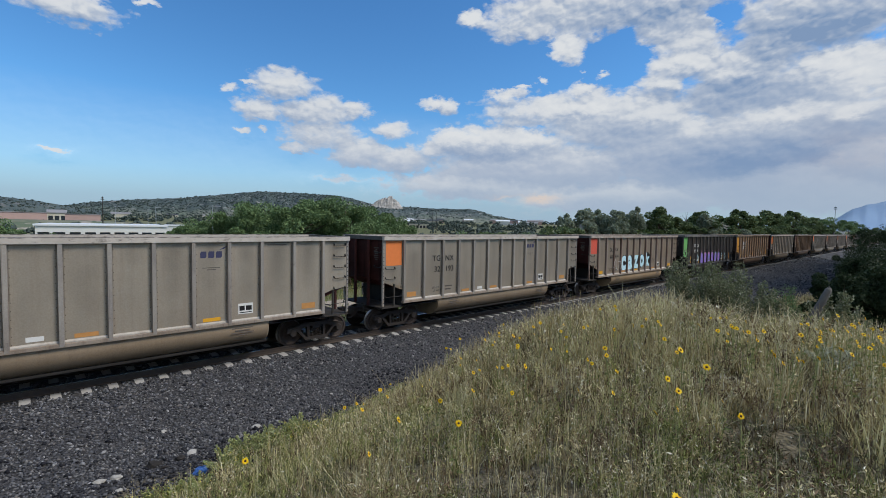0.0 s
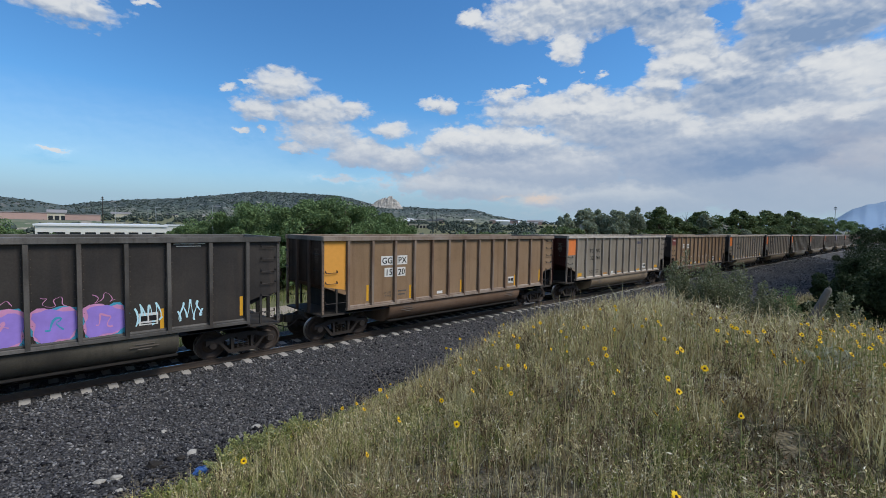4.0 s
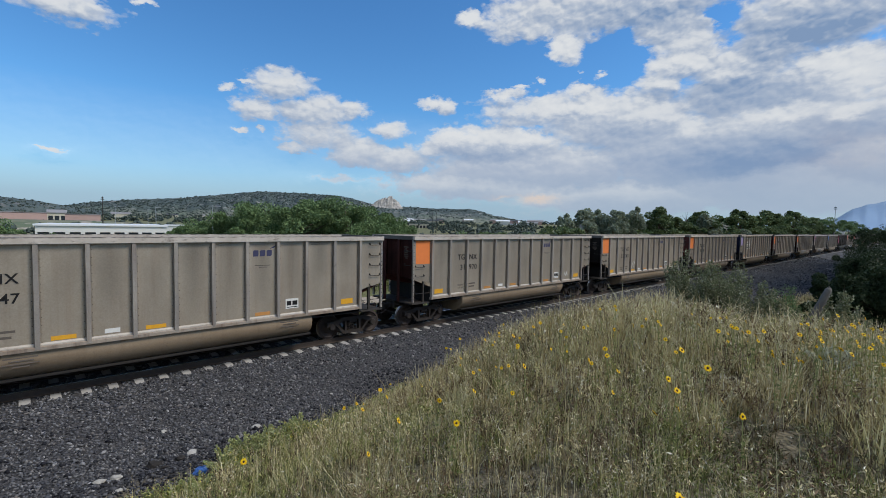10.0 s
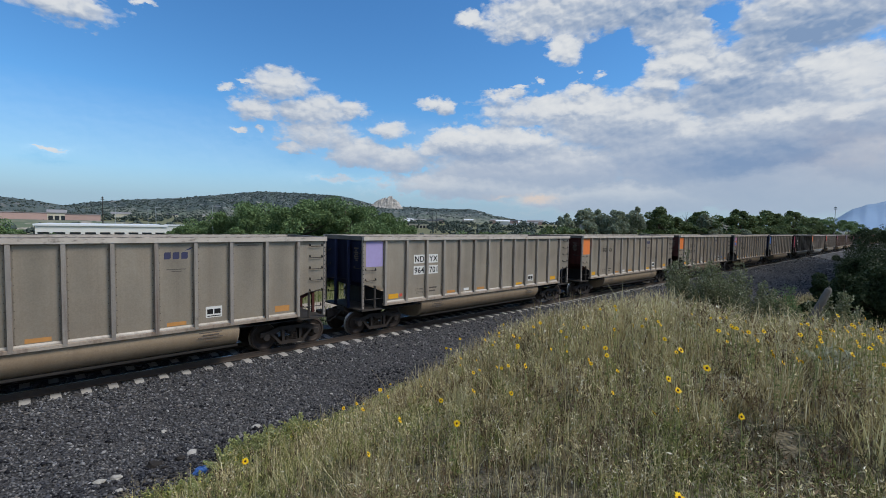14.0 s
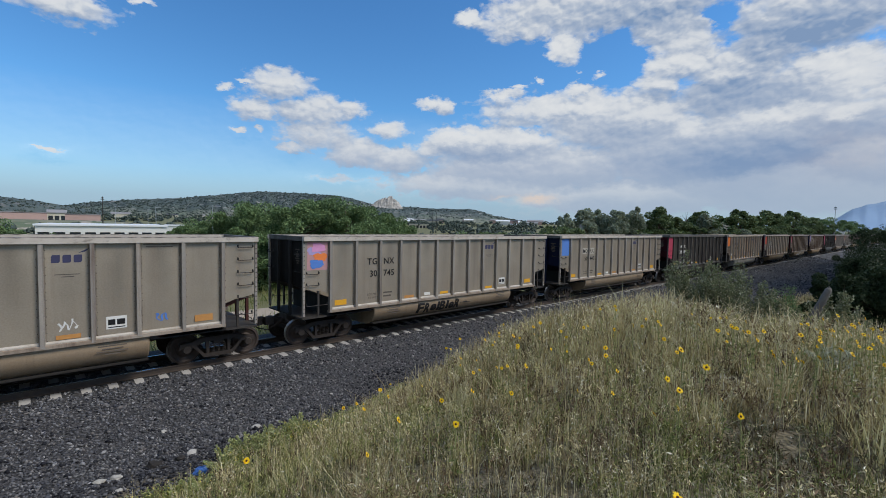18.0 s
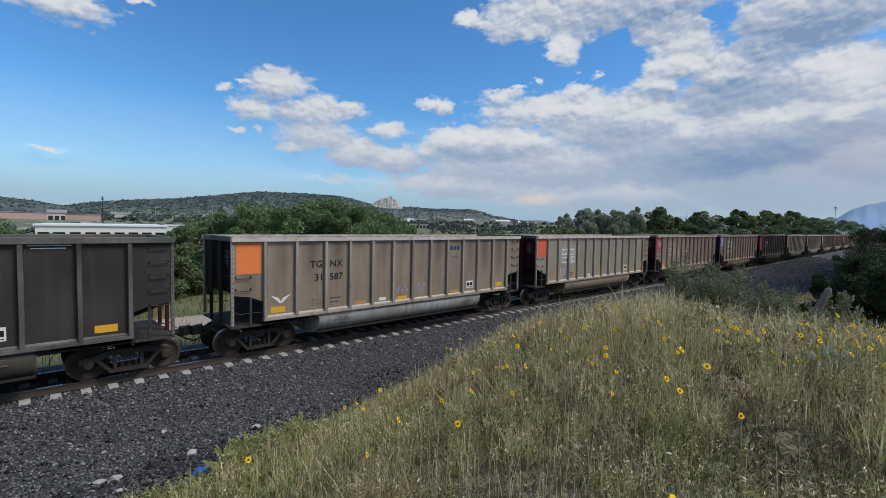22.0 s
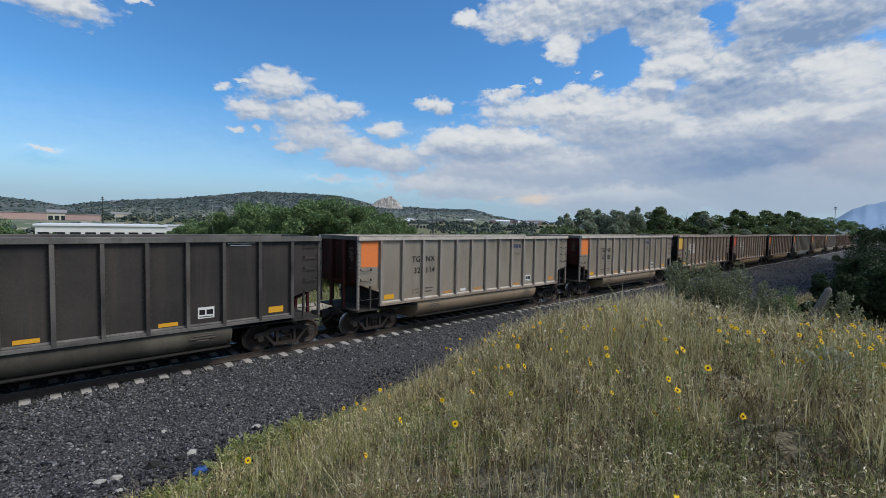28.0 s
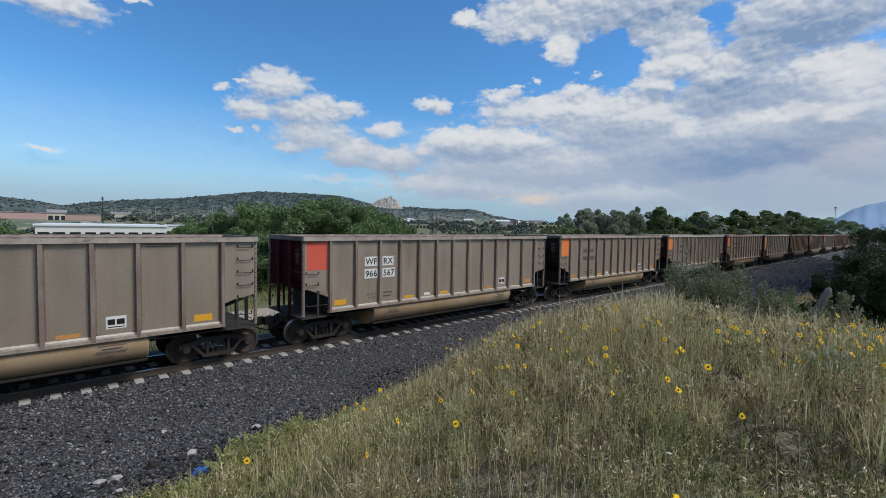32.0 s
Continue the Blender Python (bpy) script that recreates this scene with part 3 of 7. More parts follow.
# n of the car (0 stands before the camera at 13 s), body, end, corner panel, reporting marks, how they are lettered
CARS = [
    (-11, "tan", "end_red", "orange", "TGNX", "", "stencil"), (-10, "tan", "end_red", "orange", "TGNX", "32193", "stencil"), (-9, "rusty", "end_red", "red", "DLRX", "60274", "stencil"),
    (-8, "dark", "end_dark", "green", "ESCX", "6268", "light"), (-7, "brown", "end_tan", "amber", "GGPX", "1520", "boxed"), (-6, "tan", "end_red", "orange", "TGNX", "32744", "stencil"),
    (-5, "brown", "end_dark", "maroon", "ITFX", "712163", "plates"), (-4, "tan", "end_dark", "orange", "TGNX", "31185", "stencil"), (-3, "tan", "end_red", "orange", "TGNX", "32247", "stencil"),
    (-2, "tan", "end_red", "orange", "TGNX", "31970", "stencil"), (-1, "tan", "end_dark", "orange", "TGNX", "31783", "stencil"), (0, "tan", "end_red", "orange", "TGNX", "32460", "stencil"),
    (1, "tan", "end_blue", "purple", "NDYX", "964701", "boxed"), (2, "tan", "end_red", "orange", "TGNX", "", "stencil"), (3, "tan", "end_red", "orange", "TGNX", "32435", "stencil"),
    (4, "tan", "end_dark", "pink", "TGNX", "30745", "stencil"), (5, "tan", "end_blue", "blue", "MQRX", "50440", "plates"), (6, "dark", "end_crimson", "crimson", "MILX", "31876", "light"),
    (7, "sooty", "end_dark", "orange", "TGNX", "31587", "stencil"), (8, "tan", "end_crimson", "red", "WFRX", "974139", "boxed"), (9, "rusty", "end_crimson", "crimson", "NDYX", "965068", "boxed"),
    (10, "rusty", "end_blue", "purple", "FURX", "964804", "stencil"), (11, "dark", "end_crimson", "crimson", "MILX", "31281", "light"), (12, "tan", "end_red", "orange", "TGNX", "32114", "stencil"),
    (13, "tan", "end_red", "orange", "TGNX", "32085", "stencil"), (14, "rusty", "end_dark", "yellow", "FURX", "962777", "boxed"), (15, "rusty", "end_crimson", "red", "WFRX", "966567", "boxed"),
    (16, "rusty", "end_dark", "orange", "", "", "stencil"), (17, "sooty", "end_red", "orange", "", "", "stencil"), (18, "rusty", "end_red", "orange", "", "", "stencil"),
    (19, "tan", "end_tan", "amber", "", "", "stencil"), (20, "brown", "end_dark", "maroon", "", "", "stencil"), (21, "rusty", "end_red", "orange", "", "", "stencil"),
    (22, "tan", "end_tan", "red", "", "", "stencil"), (23, "brown", "end_dark", "maroon", "", "", "stencil"), (24, "rusty", "end_red", "orange", "", "", "stencil"),
    (25, "tan", "end_tan", "orange", "", "", "stencil"), (26, "dark", "end_dark", "crimson", "", "", "light"), (27, "tan", "end_red", "orange", "", "", "stencil")]
SPEEDS = (12.7582, -0.00186)
FRONT_AT_13 = 6.236


def car_place(n, t):
    u = t - 13.0
    return pose(FRONT_AT_13 + BODY / 2 + PITCH * n - SPEEDS[0] * u - SPEEDS[1] * u * u, 0, 0)


WORDS = {"sooty": "soot-stained aluminium coal gondola car", "rusty": "worn aluminium coal gondola car", "tan": "dusty tan aluminium coal gondola car", "brown": "rust-brown steel coal gondola car", "dark": "dirty black coal gondola car"}
FACE = -(SIDE + 0.0125)
TEMPLATES, TRAIN = {}, []


def whole_corner(mat):
    """Paint over the whole corner sheet, down to its sloping edge."""
    bm = bmesh.new()
    prism(bm, [(X0 + 0.06, 2.12), (X0 + RIB_AT[1] - 0.09, 1.95), (X0 + RIB_AT[1] - 0.09, TOP - 0.18), (X0 + 0.06, TOP - 0.18)], -0.004, 0.0)
    return mesh_of("end_panel", bm, mat)


def centred(me):
    return max(v.co.x for v in me.vertices) / 2


def squiggle(name, seed, width, height, mat, line=0.03, loops=9):
    """A scrawl that cannot be read: one looping sprayed line."""
    rnd = random.Random(seed)
    bm = bmesh.new()
    pts = []
    for i in range(loops * 8):
        u = i / (loops * 8 - 1)
        a = u * loops * 2 * math.pi
        w = width / loops
        pts.append(Vector((-width / 2 + width * u + 0.45 * w * math.sin(a) * (0.7 + 0.5 * math.sin(7 * u + seed)), 0, height / 2 * math.cos(a * 0.5 + seed) * (0.5 + 0.5 * abs(math.sin(5.3 * u + seed))))))
    last = None
    for i, p in enumerate(pts):
        d = (pts[min(i + 1, len(pts) - 1)] - pts[max(i - 1, 0)]).normalized()
        n = Vector((-d.z, 0, d.x)) * line / 2 * (0.8 + 0.4 * math.sin(i * 0.7 + seed))
        y = -0.002 * (1 + math.sin(i * 0.9))
        now = [bm.verts.new((c.x, y, c.z)) for c in (p - n, p + n)]
        if last:
            bm.faces.new((last[0], now[0], now[1], last[1]))
        last = now
    return mesh_of(name, bm, mat)


def spray_blob(seed, w, h, mat, name="graffiti_shape"):
    """A fat rounded sprayed shape with an uneven outline."""
    rnd = random.Random(seed)
    bm = bmesh.new()
    pts = []
    for i in range(26):
        a = 2 * math.pi * i / 26
        r = 1 + 0.10 * math.sin(3 * a + seed) + 0.07 * math.sin(7 * a + 2 * seed) + rnd.uniform(-0.04, 0.04)
        c, s = math.cos(a), math.sin(a)
        k = (abs(c) ** 4 + abs(s) ** 4) ** -0.25
        pts.append((w / 2 * r * k * c, h / 2 * r * k * s))
    prism(bm, pts, -0.003, 0.0)
    return mesh_of(name, bm, mat)


def panel_mid(i):
    return (rib_x(i) + rib_x(i + 1)) / 2


TUB_Z, TUB_Y = (0.37, 0.45, 0.60, 0.78, 1.00, 1.17), (0.84, 1.14, 1.35, 1.47, 1.515, 1.47)


def on_tub(ch, size, x, z, wide):
    """A sprayed letter that follows the curve of the tub."""
    bm = bmesh.new()
    bm.from_mesh(letters(ch, "black", size, 0.022))
    for k in range(1, 14):
        bmesh.ops.bisect_plane(bm, geom=bm.verts[:] + bm.edges[:] + bm.faces[:], plane_co=(0, k * 0.035, 0), plane_no=(0, 1, 0))
    a, b = min(v.co.x for v in bm.verts), max(v.co.x for v in bm.verts)
    for v in bm.verts:
        h = z + v.co.y
        v.co = Vector((x + (v.co.x - a) / (b - a) * wide * 0.86 + 0.12 * v.co.y, -float(np.interp(h, TUB_Z, TUB_Y)) - 0.005 - v.co.z, h))
    return mesh_of("graffiti_letter", bm, M["black"])


def graffiti(car, n):
    y = FACE
    if n == -9:
        for i, (ch, size, tall, z) in enumerate((("c", 1.75, 1.16, 1.40), ("a", 1.75, 1.12, 1.44), ("z", 1.75, 1.06, 1.48), ("o", 1.75, 1.04, 1.52), ("k", 1.30, 1.12, 1.56))):
            me = letters(ch, "cyan_spray", size, 0.085)
            xs, zs = [v.co.x for v in me.vertices], [v.co.y for v in me.vertices]
            wide, high = max(xs) - min(xs), max(zs) - min(zs)
            kx, kz = 0.76 / wide, (tall - 0.1) / high
            put("graffiti_shape", spray_blob(130 + i, 0.80, tall * 0.92, M["black"]), car, (panel_mid(4 + i) + 0.02, y - 0.001, z + tall / 2), (0, 0, 0), "black sprayed backing of a letter")
            ob = put("graffiti_letter", me, car, (0, 0, 0), (0, 0, 0), "pale cyan spray-painted letter")
            ob.matrix_basis = pose(panel_mid(4 + i) - kx * (min(xs) + wide / 2), y - 0.008, z + 0.05 - kz * min(zs), 90, 0, 0) @ Matrix.Diagonal((kx, kz, 1, 1))
        put("scrawl", squiggle("scrawl", 3, 1.5, 0.75, M["white"], 0.03, 5), car, (rib_x(3) + 0.5, y - 0.125, 1.95))
        put("scrawl", squiggle("scrawl", 8, 0.6, 0.45, M["black"], 0.025, 4), car, (panel_mid(9), y - 0.004, 2.0))
    elif n == -8:
        for i in range(6):
            x, h = panel_mid(4 + i), 0.98 - 0.03 * i
            put("graffiti_shape", spray_blob(20 + i, 0.96, h * 1.12, M["teal_spray"]), car, (x + 0.02, y - 0.001, 1.72), (0, 0, 0), "teal sprayed shadow")
            put("graffiti_shape", spray_blob(40 + i, 0.92, h * 1.04, M["pink_spray"]), car, (x, y - 0.005, 1.76), (0, 0, 0), "pink sprayed edge")
            put("graffiti_shape", spray_blob(60 + i, 0.84, h * 0.92, M["violet_spray"]), car, (x + 0.02, y - 0.009, 1.74), (0, 0, 0), "violet sprayed letter shape")
            put("graffiti_line", squiggle("graffiti_line", 80 + i, 0.36, 0.42, M["pink_spray" if i % 2 else "teal_spray"], 0.05, 2), car, (x, y - 0.014, 1.76))
            put("graffiti_line", squiggle("graffiti_line", 90 + i, 0.5, 0.3, M["pink_spray"], 0.016, 3), car, (x, y - 0.003, 2.36))
        for i in (3, 10, 11):
            put("scrawl", squiggle("scrawl", 7 * i, 0.66, 0.66, M["cyan_spray"], 0.045, 7), car, (panel_mid(i), y - 0.004, 1.8))
    elif n == 3:
        for i, w in ((1, 0.6), (5, 0.55), (9, 0.4)):
            put("scrawl", squiggle("scrawl", 11 + i, w, 0.3, M["white"], 0.035, 5), car, (panel_mid(i), y - 0.004, 1.72))
        put("scrawl", squiggle("scrawl", 31, 0.3, 0.25, M["blue"], 0.05, 3), car, (panel_mid(11), y - 0.004, 1.7))
    elif n == 4:
        x = -2.08
        for i, (ch, wide, dz) in enumerate((("F", 0.44, -0.01), ("R", 0.36, -0.03), ("e", 0.40, 0.02), ("i", 0.17, 0.0), ("B", 0.40, -0.02), ("i", 0.19, 0.01), ("e", 0.38, 0.0), ("R", 0.38, -0.01))):
            put("graffiti_letter", on_tub(ch, 0.58, x, 0.655 + dz, wide), car, (0, 0, 0), (0, 0, 0), "black spray-painted letter")
            x += wide * 0.96
        put("graffiti_line", squiggle("graffiti_line", 5, 0.62, 0.10, M["black"], 0.03, 1), car, (x + 0.30, -1.525, 0.84), (-10, 0, 0), "black sprayed flourish")
        for i, (mat, dx, dz) in enumerate((("purple", -0.1, 0.18), ("orange", 0.12, -0.05), ("blue", -0.02, -0.28), ("pink_spray", 0.05, 0.3))):
            put("graffiti_shape", spray_blob(100 + i, 0.5, 0.3, M[mat]), car, (X0 + 0.53 + dx, y - 0.005 - 0.002 * i, 3.26 + dz))
    elif n == 7:
        put("scrawl", squiggle("scrawl", 14, 0.66, 0.4, M["purple"], 0.035, 5), car, (panel_mid(6), y - 0.004, 1.78))
        put("scrawl", squiggle("scrawl", 15, 0.6, 0.36, M["purple"], 0.035, 4), car, (panel_mid(7), y - 0.004, 1.78))
        bm = bmesh.new()
        prism(bm, [(-0.36, 0.14), (-0.08, 0.03), (0, -0.1), (0.08, 0.03), (0.36, 0.14), (0.04, -0.15), (-0.04, -0.15)], -0.003, 0.0)
        put("chevron", mesh_of("chevron", bm, M["white"]), car, (panel_mid(1), y, 1.86))
    elif n == 8:
        put("scrawl", squiggle("scrawl", 22, 0.66, 0.55, M["white"], 0.03, 4), car, (panel_mid(2), y - 0.004, 1.78))
    elif n == 9:
        for i, (w, x, loops) in enumerate(((1.9, -1.6, 9), (0.8, 0.05, 4), (1.25, 1.35, 6))):
            put("scrawl", squiggle("scrawl", 41 + i, w, 0.36, M["white"], 0.034, loops), car, (x, -1.532, 0.87), (-12, 0, 0), "white sprayed scrawl")
        put("scrawl", squiggle("scrawl", 42, 0.62, 0.62, M["white"], 0.03, 6), car, (X0 + 0.53, y - 0.008, 3.24))
    elif n == -5:
        put("end_lettering", letters("ROTARY END", "white", 0.085, 0.003), car, (X0 + 0.27, y - 0.0075, 3.46), (90, 0, 0))
        for i in (2, 3, 4, 6, 7, 8):
            put("scrawl", squiggle("scrawl", 50 + i, 0.46, 0.62, M["pale_patch"], 0.036, 2), car, (panel_mid(i), y - 0.004, 1.85))
    elif n == -1:
        put("scrawl", squiggle("scrawl", 71, 0.62, 0.52, M["white"], 0.032, 4), car, (panel_mid(4), y - 0.012, 1.78), (0, -12, 0))
        put("scrawl", squiggle("scrawl", 72, 0.4, 0.3, M["white"], 0.025, 3), car, (panel_mid(4) + 0.1, y - 0.014, 1.95), (0, -20, 0))
    elif n == -2:
        put("scrawl", squiggle("scrawl", 61, 0.34, 0.3, M["white"], 0.05, 4), car, (panel_mid(11), y - 0.004, 1.65))


def dress(car, n, style, panel, code, number, how):
    """Panel, marks and placards on the side that faces the bank."""
    rnd = random.Random(500 + n)
    big = panel in ("green", "amber") or (panel == "crimson" and style == "dark")
    if big:
        put("end_panel", decal(("corner", panel), lambda: whole_corner(M[panel])), car, (0, FACE, 0), (0, 0, 0), panel + " painted corner sheet")
    else:
        low = 0.40 if n == -5 else 0.0
        put("end_panel", decal(("panel", panel, low), lambda: flat_mesh("end_panel", 0.80, 1.0 - low, M[panel])), car, (X0 + 0.55, FACE, 3.26 + low / 2 * 0.7), (0, 0, 0), panel + " painted corner panel")
    ink = "white" if how == "light" else "black"
    r3 = rib_x(3)

    def pair(text, z, plate, h=None):
        h = len(text) // 2 if h is None else h
        for piece, side in ((text[:h], 0), (text[h:], 1)):
            me = letters(piece, "black" if plate else ink, 0.35, 0.011 if how == "light" else 0.004)
            w = 2 * centred(me)
            x = r3 - (0.36 if n == -5 else 0.13) - w if side == 0 else r3 + (0.38 if n == -5 else 0.17)
            if plate:
                put("mark_plate", decal(("plate", round(w, 2), n in (5, 9)), lambda: flat_mesh("mark_plate", w + 0.07, 0.37, M["pale_patch" if n in (5, 9) else "white"])), car, (x + w / 2, FACE, z + 0.122))
            put("reporting_mark", me, car, (x, FACE - 0.0075, z), (90, 0, 0))

    if n == 10:
        for s in (-1, 1):
            put("overpaint", decal("overpaint", lambda: flat_mesh("overpaint", 0.84, 1.25, M["pale_patch"])), car, (r3 + s * 0.52, FACE, 2.7))
    h = 3 if how == "light" and len(number) == 5 else 3 if len(number) == 6 else 2
    if code:
        pair(code, 2.86, how in ("boxed", "plates"), 2)
    if n == 9:
        for piece, x in (("96", r3 - 0.62), ("50", r3 + 0.17), ("68", rib_x(4) + 0.17)):
            me = letters(piece, "black", 0.35, 0.0)
            put("mark_plate", decal("beige_plate", lambda: flat_mesh("mark_plate", 0.50, 0.38, M["pale_patch"])), car, (x + 0.2, FACE, 2.50))
            put("reporting_mark", me, car, (x, FACE - 0.0075, 2.38), (90, 0, 0))
    elif number:
        pair(number, 2.38, how == "boxed", h)
    if not code and not number:
        put("faded_mark", decal("fadedmark", lambda: bars_mesh("faded_mark", [(-0.62, -0.16, 0.0), (0.18, 0.62, 0.0), (-0.62, -0.16, -0.48), (0.18, 0.78, -0.48)], M["faint"], 0.24)), car, (r3, FACE, 3.0))
    small = "white" if style == "dark" else "faint"
    for k, text in enumerate(("LD LMT", "LT WT")):
        me = letters(text, small, 0.12)
        put("weight_print", me, car, (r3 - 0.16 - 2 * centred(me), FACE - 0.0035, 1.64 - 0.14 * k), (90, 0, 0))
    if n == 6:
        for k, text in enumerate(("218200", "44700")):
            put("weight_print", letters(text, small, 0.12), car, (r3 + 0.18, FACE - 0.0035, 1.64 - 0.14 * k), (90, 0, 0))
    else:
        put("weight_print", decal(("weights2", small), lambda: bars_mesh("weight_print", [(0.18, 0.62, 0.1), (0.18, 0.55, -0.04)], M[small], 0.06)), car, (r3, FACE, 1.60))
    put("notice_print", decal(("notice", small), lambda: bars_mesh("notice_print", [(-0.42, 0.42, 0.1), (-0.36, 0.30, 0.03)], M[small], 0.025)), car, (panel_mid(11), FACE, 3.66))
    for x in (rib_x(3) + 0.7, rib_x(10) + 0.4):
        put("tub_print", decal("tubprint", lambda: bars_mesh("tub_print", [(-0.32, 0.32, 0.14), (-0.22, 0.24, 0.07), (-0.35, 0.35, 0.0), (-0.16, 0.16, -0.07)], M["faint"], 0.028)), car, (x, -1.525, 0.90), (-8, 0, 0))
    if n in (-8, 8, -7):
        for i, z in ((1, 1.75), (3, 1.6), (6, 1.6), (10, 1.6), (12, 1.75)):
            put("reflector", decal("upright", lambda: flat_mesh("reflector", 0.10, 0.62, M["marker"])), car, (rib_x(i + 1) - 0.18 if i > 1 else rib_x(2) - 0.2, FACE, z))
    else:
        for i, z, fresh in ((1, 1.5, 1), (4, 1.42, 0), (6, 1.42, 0), (9, 1.42, 0), (12, 1.52, 1)):
            good = 1 if style in ("dark", "brown") else fresh if rnd.random() < 0.75 else 1 - fresh
            tall = 0.2 if i in (1, 12) else 0.11
            put("reflector", decal(("refl", good, tall), lambda: flat_mesh("reflector", 0.5, tall, M["marker" if good else "marker_old"])), car, (panel_mid(i) - 0.1 * (i == 1), FACE - (0.012 if n in (-9, 3) else 0.0), z))
    put("label_plate", decal("label", lambda: flat_mesh("label_plate", 0.34, 0.12, M["white"])), car, (panel_mid(5), FACE, 1.45))
    pl = put("placard", decal("placard", placard_mesh), car, (panel_mid(10), FACE, 1.66))
    put("print", decal("pbars", lambda: placard_bars(M["black"])), pl, (0, -0.004, 0))
    if n in (1, 6, 9, 10):
        put("label_plate", decal("red_label", lambda: flat_mesh("label_plate", 0.15, 0.12, M["red"])), car, (panel_mid(1) + 0.28, FACE, 1.52))
        put("label_plate", decal("long_label", lambda: flat_mesh("label_plate", 0.7, 0.09, M["white"])), car, (panel_mid(1), FACE, 1.28))
    if code in ("TGNX", "MQRX"):
        logo = put("logo_shape", decal("logo", logo_mesh), car, (panel_mid(9), FACE, 3.42), (0, 0, 0), "navy painted logo shape")
        put("fine_print", decal("fine", lambda: bars_mesh("fine_print", [(-0.25, 0.25, 0.0), (-0.12, 0.14, -0.06)], M["faint"], 0.02)), car, (panel_mid(9), FACE, 3.02))
    graffiti(car, n)


def logo_mesh():
    """Three plain blocks and a sweep above them."""
    bm = bmesh.new()
    for x in (-0.22, 0.0, 0.22):
        prism(bm, [(x - 0.085, -0.1), (x + 0.06, -0.1), (x + 0.085, -0.06), (x + 0.085, 0.1), (x - 0.06, 0.1), (x - 0.085, 0.06)], -0.004, 0.0)
    prism(bm, [(0.22, 0.14), (0.36, 0.22), (0.46, 0.26), (0.37, 0.17)], -0.004, 0.0)
    return mesh_of("logo_shape", bm, M["logo"])


def build_train():
    for n, style, end, panel, code, number, how in CARS:
        key = (style, end)
        if key in TEMPLATES:
            car = copy_thing(TEMPLATES[key], Matrix())
        else:
            car = coal_car(style, end)
            TEMPLATES[key] = car
        TRAIN.append((n, car))
    for (n, car), (n2, style, end, panel, code, number, how) in zip(TRAIN, CARS):
        dress(car, n, style, panel, code, number, how)
        what = WORDS[style] + " with " + panel + " corner panel"
        tagged(car, what, "railway car", "coal train")
        car.matrix_basis = car_place(n, 0)


build_train()

# ---- the ground: one sheet from the bank, over the line, to the horizon ----


def smooth_step(a, b, x):
    u = np.clip((x - a) / (b - a), 0, 1)
    return u * u * (3 - 2 * u)


def bank_foot(x):
    """Where the grass bank meets the ballast."""
    x = np.asarray(x, float)
    return -6.35 - 1.05 * smooth_step(6, 1, x) + 0.55 * smooth_step(6, 10, x) - 3.2 * smooth_step(18, 34, x) - 0.22 * np.sin(x * 0.31) - 0.1 * np.sin(x * 1.3)


def ground_z(x, y):
    """Height of the ground: bank, ballast shoulder, far verge, then low land."""
    x, y = np.asarray(x, float), np.asarray(y, float)
    foot = bank_foot(x)
    z = np.full(np.broadcast(x, y).shape, -0.215)
    z = z - 0.42 * smooth_step(-1.5, -5.5, y)
    up = np.clip(foot - y, 0, None)
    crown = 3.0 + 0.15 * np.exp(-((x - 11.5) / 3.0) ** 2) - 2.3 * smooth_step(12.5, 21.5, x)
    crown = crown - 0.85 * smooth_step(9.5, 15.0, x) * smooth_step(-11.0, -14.0, y)
    z = z + crown * (1 - np.exp(-(up / (4.6 - 1.6 * smooth_step(4, 10, x))) ** 1.35))
    z = z + 0.10 * np.sin(x * 0.8 + y * 0.5) * smooth_step(0.4, 2.5, up) * (1 - smooth_step(6, 10, up)) * 0.6
    z = z - 0.45 * smooth_step(1.9, 4.5, y) - 3.4 * smooth_step(14, 60, y)
    far = np.hypot(x, y)
    return z + 16 * smooth_step(120, 1000, far) * smooth_step(0, 300, y)


_k = Mat("earth_and_gravel", 0.9).world_co()
_sep = _k.n.new("ShaderNodeSeparateXYZ")
_k.link(_k.co, _sep.inputs[0])
_stone = _k.cells(22)
_bw = _k.n.new("ShaderNodeRGBToBW")
_k.link(_stone, _bw.inputs[0])
_ballast = _k.mix(_k.noise(0.7, 4), _k.ramp(_bw.outputs[0], (0.15, (0.014, 0.014, 0.016)), (0.6, (0.050, 0.048, 0.051)), (0.9, (0.15, 0.145, 0.145))), (0.03, 0.029, 0.031), "MIX")
_soil = _k.mix(_k.noise(1.1, 6), (0.13, 0.098, 0.058), (0.085, 0.078, 0.042))
_soil = _k.mix(_k.ramp(_k.noise(14, 4), (0.4, 0.0), (0.7, 1.0)), _soil, (0.22, 0.18, 0.11))
_wob = _k.math("MULTIPLY_ADD", _k.noise(0.9, 4), 1.6, -0.8)
_yy = _k.math("ADD", _sep.outputs["Y"], _wob)
_lay = _k.n.new("ShaderNodeMapRange")
_lay.interpolation_type = "SMOOTHSTEP"
_lay.inputs["From Min"].default_value, _lay.inputs["From Max"].default_value, _lay.inputs["To Max"].default_value = 18, 34, 3.4
_k.link(_sep.outputs["X"], _lay.inputs["Value"])
_c = _k.mix(_k.ramp(_k.math("MULTIPLY_ADD", _k.math("ADD", _yy, _lay.outputs[0]), 0.1, 1.0), (0.34, 0.0), (0.39, 1.0)), _soil, _ballast)
_verge = _k.mix(_k.noise(0.35, 5), (0.085, 0.105, 0.032), (0.19, 0.17, 0.085))
